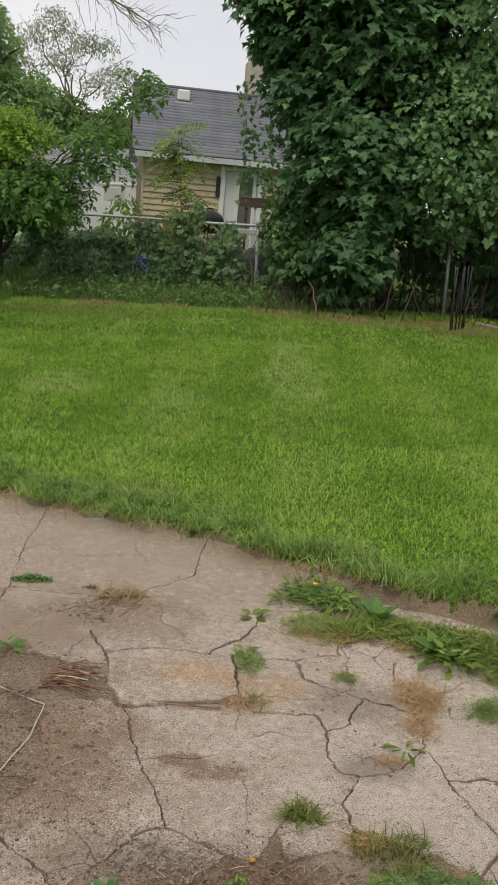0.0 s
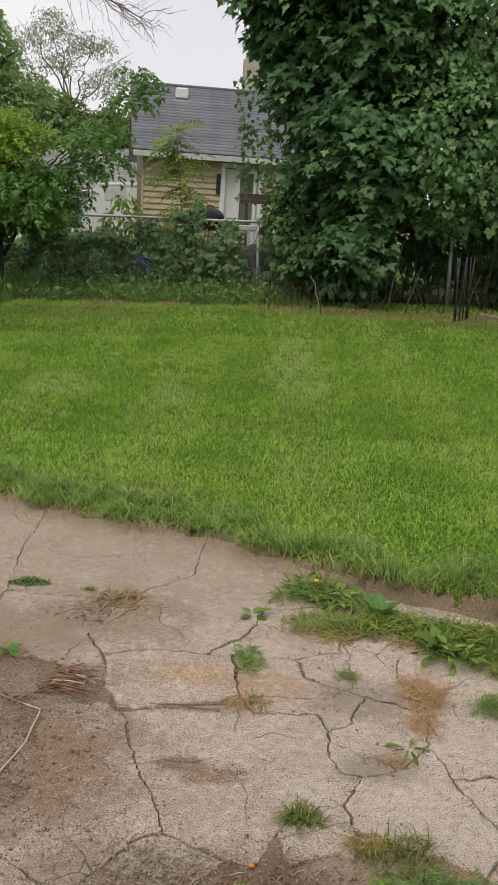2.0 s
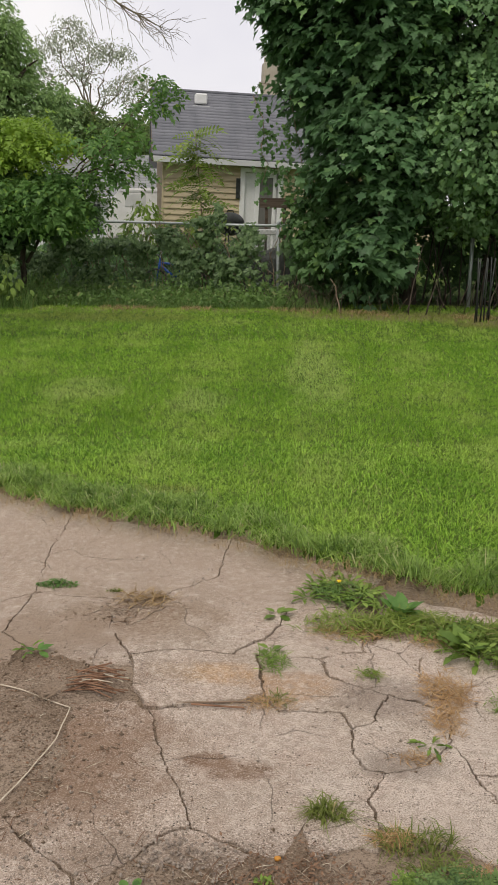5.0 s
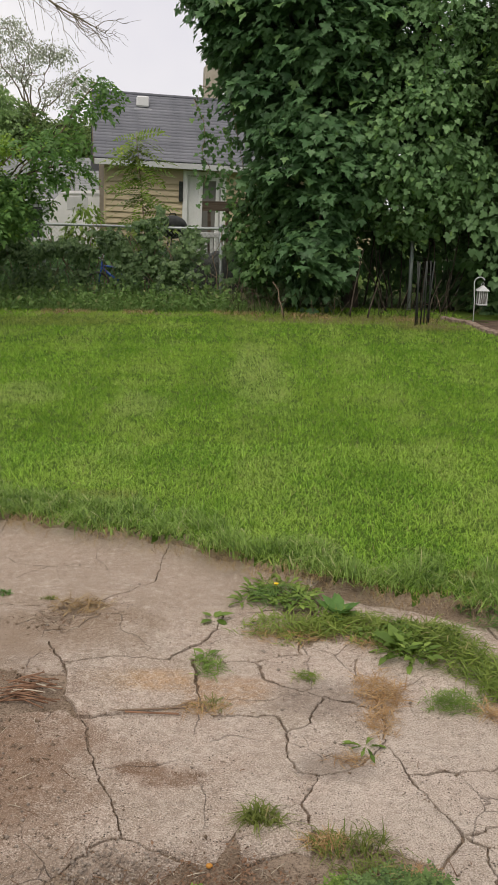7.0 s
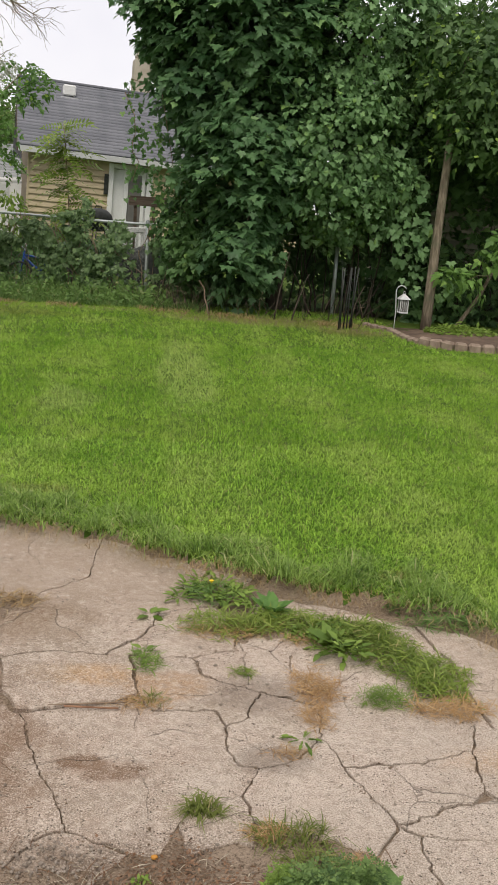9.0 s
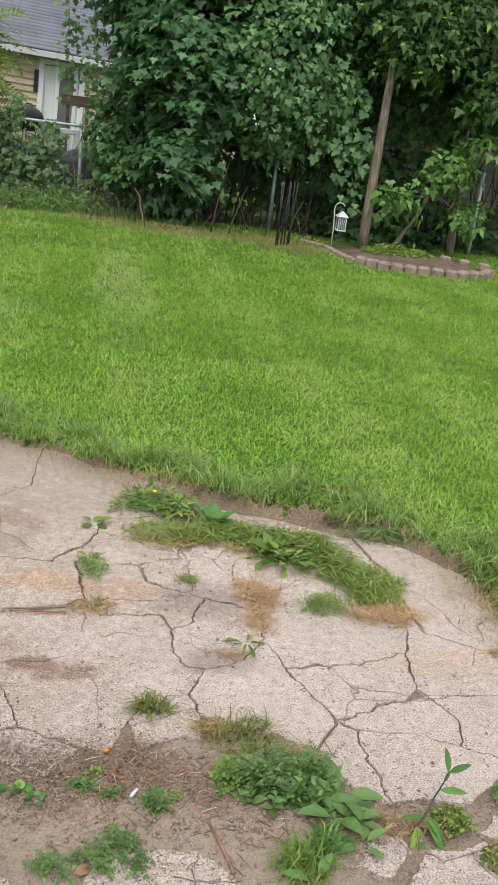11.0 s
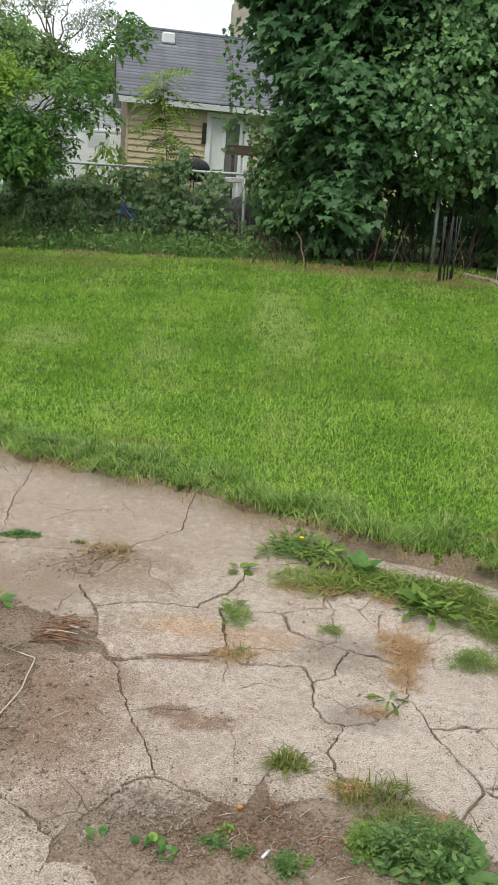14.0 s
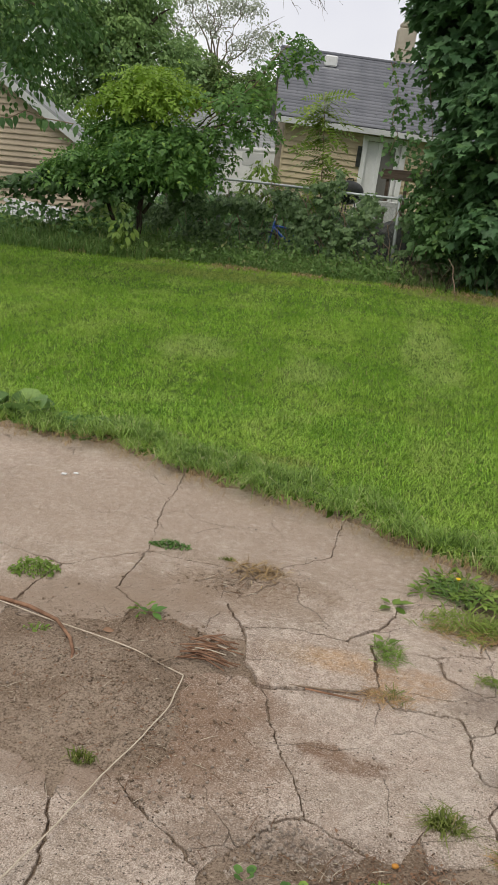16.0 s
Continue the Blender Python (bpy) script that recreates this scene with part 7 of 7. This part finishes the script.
rosette(-0.80, 2.79, 6, 0.05, OVAL_LEAF, SUMAC, "small green seedling on bare concrete", 0.5)
leafy_patch(-1.30, 2.98, 0.10, 0.06, 110, 0.05, 0.034, OVAL_LEAF, WEED, "low green weed in the joint")
tuft(-0.77, 1.99, 0.055, 0.03, 70, 0.045, OLIVE, "dark little tuft in the dirt")
leafy_patch(-1.13, 2.58, 0.05, 0.02, 22, 0.02, 0.024, OVAL_LEAF, WEED, "sparse seedlings in the dirt")
mat(-0.70, 2.49, 0.06, 0.06, 150, 0.045, TWIG, "brown dry tuft beside the cord", 0.035, "dry_grass_mat")
# the leafy corner close to the camera
FEATHER_LEAF = compound(4, 0.40, 0.30, 0.55, 0.35)
PLANTAIN_LEAF = fan(mirrored([(0.0, 0.0), (0.025, 0.12), (0.13, 0.26), (0.21, 0.45), (0.20, 0.65), (0.12, 0.86), (0.0, 1.0)]), (0, 0.5), 0.35, 0.40)


def stalks(x, y, rx, ry, n, h, size, leaf, material, label, name="weed_patch"):
    """Upright stems, each with a whorl of leaves all the way up, over an uneven plot."""
    a, r = rng.uniform(0, 2 * np.pi, n), np.sqrt(rng.random(n)) * (0.75 + 0.3 * np.sin(3 * rng.random() + np.arange(n)))
    root = np.column_stack([x + rx * r * np.cos(a), y + ry * r * np.sin(a), np.zeros(n)])
    tall = h * (1.1 - 0.5 * r) * rng.uniform(0.6, 1.15, n)
    per = 9
    f = np.tile(np.linspace(0.25, 1.0, per), n)
    base = np.repeat(root, per, 0)
    sway = np.repeat(rng.normal(0, 0.25, (n, 2)), per, 0)
    up = np.repeat(tall, per)
    pos = np.column_stack([base[:, :2] + sway * (f * up)[:, None], f * up])
    turn = np.arange(n * per) * 2.4
    out = np.column_stack([np.cos(turn), np.sin(turn), 0.35 + 0.5 * f])
    v = cloud(leaf, pos, unit(UP - 0.4 * out + rng.normal(0, 0.25, out.shape)), out + rng.normal(0, 0.2, out.shape), size * (1.25 - 0.7 * f) * rng.uniform(0.7, 1.2, n * per))
    stem = blades(root, tall, 0.0028, 0.25)
    return tagged(new(name, tri_mesh(name, *joined([v, stem]), material)), label, "weed", kind="stuff" if n > 60 else "")


stalks(0.44, 1.66, 0.11, 0.05, 30, 0.085, 0.046, FEATHER_LEAF, HERB, "feathery dark green weeds in the broken corner")
stalks(0.54, 1.68, 0.09, 0.06, 26, 0.080, 0.044, FEATHER_LEAF, HERB, "dense feathery weeds in the broken corner")
stalks(0.49, 1.61, 0.11, 0.05, 26, 0.070, 0.044, OVAL_LEAF, MEADOW, "leafy green weeds in the broken corner")
stalks(0.35, 1.68, 0.04, 0.06, 12, 0.070, 0.034, FEATHER_LEAF, WEED, "pale feathery weeds at the slab's corner")
mat(0.56, 1.76, 0.07, 0.035, 260, 0.035, BROWN_MAT, "brown seeding grass in the broken corner", 0.04)
mat(0.46, 1.78, 0.10, 0.05, 260, 0.04, OLIVE, "thin olive grass in the broken corner", 0.03)
tuft(0.49, 1.42, 0.09, 0.08, 300, 0.085, WEED, "long arching green grass in the broken corner", 0.0034, 2.0)
tuft(0.55, 1.47, 0.05, 0.05, 180, 0.075, SUMAC, "dark green grass blades in the broken corner", 0.0036, 2.0)
for x, y, n, s in ((0.625, 1.60, 8, 0.095), (0.60, 1.545, 7, 0.085), (0.645, 1.53, 7, 0.080), (0.57, 1.60, 6, 0.075), (0.635, 1.455, 5, 0.060), (0.50, 1.36, 4, 0.060)):
    rosette(x, y, n, s, PLANTAIN_LEAF, MEADOW, "broad plantain leaves in the broken corner", 0.75, "plantain")
seedling = thing("tall_seedling", "upright seedling with long narrow green leaves", "plant", pose(0.775, 1.50, 0))
sl = bend((0.775, 1.50, 0.0), (0.835, 1.50, 0.175), 0.008, 0.002, 8, (1, 0, 0))
wpart("stem", tube_mesh("stem", sl, np.linspace(0.0028, 0.0014, 8), DARK_BARK, 6), DARK_BARK, seedling)
BLADE_LEAF = fan(mirrored([(0.0, 0.0), (0.09, 0.2), (0.12, 0.45), (0.085, 0.75), (0.0, 1.0)]), (0, 0.45), 0.5, 0.30)
for at, dx, dy, dz, s in ((7, 0.10, 0.1, 1.0, 0.055), (7, 0.9, 0.1, 0.35, 0.055), (5, 0.95, -0.2, 0.15, 0.062), (6, 0.6, 0.5, 0.6, 0.03), (2, 0.75, -0.6, -0.55, 0.075), (2, 0.55, -0.8, -0.5, 0.078), (1, 0.05, -0.9, -0.45, 0.065), (1, -0.4, -0.8, -0.4, 0.055), (2, -0.9, -0.1, 0.1, 0.05)):
    lv = cloud(BLADE_LEAF, sl[at][None], unit(np.array([[-dx * dz * 0.5, -0.55, 0.8]])), unit(np.array([[dx, dy, dz]])), np.array([s * 1.25]))
    wpart("leaf", tri_mesh("leaf", *lv, SUMAC), SUMAC, seedling)
leafy_patch(0.885, 1.525, 0.06, 0.045, 170, 0.035, 0.020, OVAL_LEAF, PATCH, "low yellow-green clover between slabs")
mat(0.75, 1.52, 0.14, 0.05, 240, 0.045, BROWN_MAT, "dry litter in the gap", 0.012, "dead_grass_patch")
leafy_patch(1.09, 1.60, 0.05, 0.04, 110, 0.04, 0.024, OVAL_LEAF, SUMAC, "low weeds between slabs")
leafy_patch(0.98, 1.40, 0.07, 0.05, 100, 0.04, 0.026, OVAL_LEAF, OLIVE, "yellowing weeds between slabs")
stalks(-0.01, 1.675, 0.045, 0.02, 6, 0.026, 0.024, FEATHER_LEAF, MEADOW, "small lobed weeds on bare soil")
stalks(0.07, 1.65, 0.035, 0.015, 6, 0.03, 0.024, FEATHER_LEAF, HERB, "small feathery weeds on bare soil")
leafy_patch(0.03, 1.725, 0.025, 0.015, 26, 0.025, 0.02, OVAL_LEAF, WEED, "tiny weeds on bare soil")
stalks(0.165, 1.61, 0.035, 0.03, 11, 0.055, 0.028, FEATHER_LEAF, HERB, "feathery weeds on bare soil")
stalks(0.225, 1.625, 0.02, 0.012, 6, 0.03, 0.018, FEATHER_LEAF, WEED, "small feathery weeds on bare soil")
for x, y, rx, ry, n in ((0.08, 1.50, 0.05, 0.03, 22), (0.02, 1.475, 0.045, 0.03, 18), (0.11, 1.45, 0.04, 0.025, 14), (-0.06, 1.44, 0.05, 0.03, 16), (0.03, 1.43, 0.03, 0.02, 10)):
    stalks(x, y, rx, ry, n // 3, 0.026, 0.027, FEATHER_LEAF, HERB if n % 4 else MEADOW, "creeping lobed weeds on bare soil", "creeping_weed")
for x, y, n, s in ((-0.14, 1.66, 9, 0.022), (-0.11, 1.64, 8, 0.018), (-0.28, 1.69, 5, 0.026), (-0.17, 1.67, 7, 0.018)):
    rosette(x, y, n, s, ROUND_LEAF, SUMAC, "round-leaved mallow on bare soil", 0.7, "mallow")
for x, y in ((-2.18, 4.80), (-2.06, 4.76), (-2.32, 4.80), (-2.14, 4.92)):
    rosette(x, y, 12, 0.16, ROUND_LEAF, MEADOW, "large-leaved burdock at the lawn's corner", 0.9, "burdock")
leafy_patch(-1.72, 4.72, 0.42, 0.16, 600, 0.09, 0.055, OVAL_LEAF, SUMAC, "low broad-leaved weeds along the lawn edge")
leafy_patch(1.3, 3.22, 0.30, 0.10, 220, 0.05, 0.034, OVAL_LEAF, RANK, "clover along the lawn edge")

# ---- things lying about ----
cord = thing("cord", "pale cord lying loosely across the slabs", "cord", pose(-0.6, 2.45, 0))
cord_path = [(-1.9, 2.90), (-1.620, 2.795), (-1.313, 2.688), (-1.015, 2.603), (-0.777, 2.523), (-0.597, 2.433), (-0.600, 2.262), (-0.643, 2.086), (-0.694, 1.922), (-0.747, 1.705), (-0.798, 1.538), (-0.86, 1.36)]
fine = []
for (ax, ay), (bx, by) in zip(cord_path, cord_path[1:]):
    for f in np.linspace(0, 1, 8, endpoint=False):
        fine.append((ax + (bx - ax) * f + 0.0008 * math.sin(9 * f + ax), ay + (by - ay) * f, 0.018 + 0.003 * math.sin((ax + (bx - ax) * f) * 13)))
wpart("strand", tube_mesh("strand", fine, 0.0023, CORD, 6), CORD, cord)


def stick(name, label, path, r, material, category="stick"):
    t = thing(name, label, category, pose(path[0][0], path[0][1], 0))
    wpart("wood", tube_mesh(name, path, r, material, 6), material, t)
    return t


stick("root", "brown bent root lying on the dirt", [(-1.5, 2.76, 0.016), (-1.32, 2.71, 0.02), (-1.2, 2.68, 0.022), (-1.08, 2.62, 0.024), (-1.0, 2.53, 0.02), (-0.965, 2.46, 0.016), (-0.955, 2.41, 0.012)], np.array([0.008, 0.0075, 0.0075, 0.007, 0.0065, 0.006, 0.004]), RED_TWIG)
stick("stick", "reddish bare stick lying on soil", [(0.24, 1.63, 0.012), (0.265, 1.59, 0.014), (0.29, 1.54, 0.014), (0.31, 1.47, 0.012), (0.325, 1.40, 0.010)], np.linspace(0.003, 0.0045, 5), RED_TWIG)
stick("stick", "rusty brown stick lying in a slab joint", [(-0.22, 2.485, 0.008), (-0.14, 2.478, 0.008), (-0.05, 2.475, 0.006)], 0.0032, RED_TWIG)
stick("stick", "dark stick lying in a slab joint", [(-0.27, 2.495, 0.006), (-0.15, 2.50, 0.008), (0.02, 2.51, 0.008)], 0.0026, TWIG)
pile = thing("stick_pile", "small heap of reddish dry stalks in a hole", "sticks", pose(-0.56, 2.62, 0))
for k in range(34):
    x, y, a = rng.uniform(-0.60, -0.48), rng.uniform(2.54, 2.68), rng.uniform(-0.6, 0.7)
    ln = rng.uniform(0.03, 0.075)
    z = 0.004 + 0.0006 * k
    wpart("stalk", tube_mesh("stalk", [(x - ln * math.cos(a), y - ln * math.sin(a), z), (x, y, z + 0.004), (x + ln * math.cos(a), y + ln * math.sin(a), z)], rng.uniform(0.0016, 0.0030), RED_TWIG if k % 9 else CORD, 5), RED_TWIG, pile)
stick("cigarette_end", "white paper cigarette end on bare soil", [(0.112, 1.63, 0.022), (0.128, 1.652, 0.022)], 0.004, WHITE, "litter")
nut = bmesh.new()
bmesh.ops.create_icosphere(nut, subdivisions=2, radius=0.0062, matrix=pose(0.06, 1.81, 0.008))
for v in nut.verts:
    v.co.x = 0.06 + (v.co.x - 0.06) * 1.5
    v.co += Vector((0, 0, 0.002 * noise.noise(v.co * 90)))
tagged(new("nut_shell", bm_mesh("nut_shell", nut, ORANGE, True)), "orange nut shell on the broken slab edge", "nut")
for x, y in ((-1.57, 4.01), (-1.52, 4.04)):
    chip = bmesh.new()
    box(chip, x - 0.012, y - 0.008, 0.0, x + 0.012, y + 0.008, 0.007, bevel=0.002)
    for v in chip.verts:
        v.co.x += 0.006 * noise.noise(v.co * 60)
    tagged(new("paint_chip", bm_mesh("paint_chip", chip, WHITE)), "white chip lying on the concrete", "chip", "white chips")

# litter of straw, bark and grit on the dirt
pieces = []
for cx, cy, rx, ry, n in ((-0.95, 2.35, 0.38, 0.32, 260), (-0.6, 2.1, 0.28, 0.32, 190), (0.06, 1.72, 0.22, 0.10, 240), (0.3, 1.55, 0.4, 0.2, 320), (0.6, 1.50, 0.2, 0.15, 120), (-0.5, 3.15, 0.28, 0.10, 110), (-0.3, 2.9, 0.7, 0.7, 30), (0.5, 2.4, 0.7, 0.5, 25), (0.8, 1.56, 0.25, 0.06, 50), (-0.2, 1.75, 0.2, 0.1, 60), (-0.95, 3.6, 0.9, 0.6, 30)):
    for _ in range(n):
        x, y, a = rng.normal(cx, rx * 0.55), rng.normal(cy, ry * 0.55), rng.uniform(0, 3.14)
        ln, r = 0.004 + 0.026 * rng.random() ** 3, rng.uniform(0.0006, 0.0014)
        z = max(0.003, soil_z(x, y)) + 0.002
        pieces.append(tube([(x - ln * math.cos(a), y - ln * math.sin(a), z), (x, y, z + 0.002), (x + ln * math.cos(a), y + ln * math.sin(a), z)], r, 3))
half = len(pieces) // 5
order = rng.permutation(len(pieces))
for name, some, material, label in (("straw_litter", order[:half], CORD, "pale straw bits scattered on the dirt"), ("twig_litter", order[half:3 * half], TWIG, "brown twig bits scattered on the dirt"), ("dark_twig_litter", order[3 * half:], DEAD_LEAF, "dark twig bits scattered on the dirt")):
    tagged(new(name, tri_mesh(name, *joined([pieces[i] for i in some]), material)), label, "litter", kind="stuff")
grit = []
for cx, cy, rx, ry, n in ((-0.95, 2.3, 0.4, 0.3, 90), (0.0, 1.7, 0.35, 0.12, 150), (-0.2, 1.80, 0.14, 0.10, 320), (-0.55, 1.75, 0.2, 0.15, 160), (0.1, 3.2, 1.0, 0.6, 160), (-0.5, 1.95, 0.22, 0.2, 70), (0.4, 1.6, 0.3, 0.2, 60), (-0.45, 3.12, 0.25, 0.1, 50), (0.3, 2.3, 0.9, 0.7, 90), (0.75, 1.5, 0.25, 0.1, 50)):
    for _ in range(n):
        x, y = rng.normal(cx, rx * 0.6), rng.normal(cy, ry * 0.6)
        s = 0.0012 + 0.006 * rng.random() ** 2.2
        o = np.array([(1, 0, 0), (-1, 0, 0), (0, 1, 0), (0, -1, 0), (0, 0, 1), (0, 0, -1)], float) * s * rng.uniform(0.6, 1.3, (6, 1))
        z = max(0.0, soil_z(x, y)) + s * 0.4
        grit.append((o + (x, y, z), [[0, 2, 4], [2, 1, 4], [1, 3, 4], [3, 0, 4], [2, 0, 5], [1, 2, 5], [3, 1, 5], [0, 3, 5]]))
tagged(new("gravel", tri_mesh("gravel", *joined(grit), PEBBLE)), "loose concrete crumbs and grit on the patio", "gravel", kind="stuff")
bits = []
for cx, cy, rx, ry, n in ((0.06, 1.72, 0.13, 0.08, 900), (0.14, 1.80, 0.05, 0.07, 200), (0.25, 1.70, 0.10, 0.07, 260), (-0.05, 1.60, 0.16, 0.06, 260), (0.40, 1.54, 0.10, 0.10, 200), (-0.95, 2.38, 0.36, 0.3, 380), (-0.66, 2.2, 0.2, 0.28, 200), (0.1, 1.55, 0.3, 0.12, 220), (-0.73, 2.72, 0.14, 0.06, 120), (0.78, 1.50, 0.14, 0.05, 90)):
    bp = np.column_stack([rng.normal(cx, rx * 0.6, n), rng.normal(cy, ry * 0.6, n), np.zeros(n)])
    bp[:, 2] = [max(0.002, soil_z(u, w)) + 0.003 for u, w in bp[:, :2]]
    bits.append(cloud(TINY_LEAF, bp, unit(UP + rng.normal(0, 0.5, (n, 3))), rng.normal(0, 1, (n, 3)) * (1, 1, 0.2), 0.003 + 0.011 * rng.random(n) ** 2))
tagged(new("bark_litter", tri_mesh("bark_litter", *joined(bits), DEAD_LEAF)), "reddish brown bark bits strewn on the dirt", "litter", kind="stuff")
clods = []
clod_faces = [[0, 2, 4], [2, 1, 4], [1, 3, 4], [3, 0, 4], [2, 0, 5], [1, 2, 5], [3, 1, 5], [0, 3, 5]]


def clod(x, y, s, lift=0.0):
    o = np.array([(1, 0, 0), (-1, 0, 0), (0, 1, 0), (0, -1, 0), (0, 0, 0.8), (0, 0, -0.8)]) * s * rng.uniform(0.6, 1.4, (6, 1)) + rng.normal(0, 0.15 * s, (6, 3))
    clods.append((o + (x, y, lift + s * 0.3), clod_faces))


for cx, cy, rx, ry, n in ((-0.98, 2.36, 0.42, 0.34, 900), (0.05, 1.64, 0.42, 0.2, 800), (0.45, 1.58, 0.3, 0.25, 300), (-0.52, 3.14, 0.3, 0.12, 260), (-0.66, 2.2, 0.25, 0.3, 420), (-0.73, 2.74, 0.22, 0.09, 160), (0.85, 1.54, 0.3, 0.07, 160)):
    for _ in range(n):
        x, y = rng.normal(cx, rx * 0.55), rng.normal(cy, ry * 0.55)
        clod(x, y, 0.0012 + 0.0065 * rng.random() ** 3, max(0.0, soil_z(x, y)))
# dirt and crumbs that fill the cracks and spill over their edges
for rows in (LEFT_SLABS, FRONT_SLABS, MID_SLABS, HEART_SLABS, RIGHT_SLABS, NEAR_SLABS, BACK_SLABS[1:]):
    for corners in rows:
        for k, a in enumerate(corners):
            b = Vector(corners[(k + 1) % len(corners)])
            a = Vector(a)
            if (b - a).length > 0.6 or min(a.y, b.y) < 1.25:
                continue
            for _ in range(int((b - a).length * 130)):
                q = crack_wobble(a.lerp(b, rng.random()))
                if noise.noise((q.x * 5, q.y * 5, 3.3)) > -0.12:
                    spill = rng.random() < 0.3
                    wide = 0.012 if spill else 0.003
                    clod(q.x + rng.normal(0, wide), q.y + rng.normal(0, wide), 0.0010 + 0.0040 * rng.random() ** 2.5, 0.0 if spill else -0.026)
tagged(new("loose_dirt", tri_mesh("loose_dirt", *joined(clods), SOIL)), "brown dirt crumbs spilling from the cracks", "dirt", kind="stuff")
for x, y, s in ((-0.02, 1.42, 0.05), (-0.92, 2.62, 0.045), (0.35, 1.58, 0.035)):
    lv = cloud(OVAL_LEAF, np.array([[x, y, 0.014]]), unit(np.array([[0.2, -0.3, 0.9]])), np.array([[0.8, 0.3, 0.1]]), np.array([s]))
    tagged(new("dead_leaf", tri_mesh("dead_leaf", *lv, DEAD_LEAF)), "brown dead leaf on bare soil", "leaf")
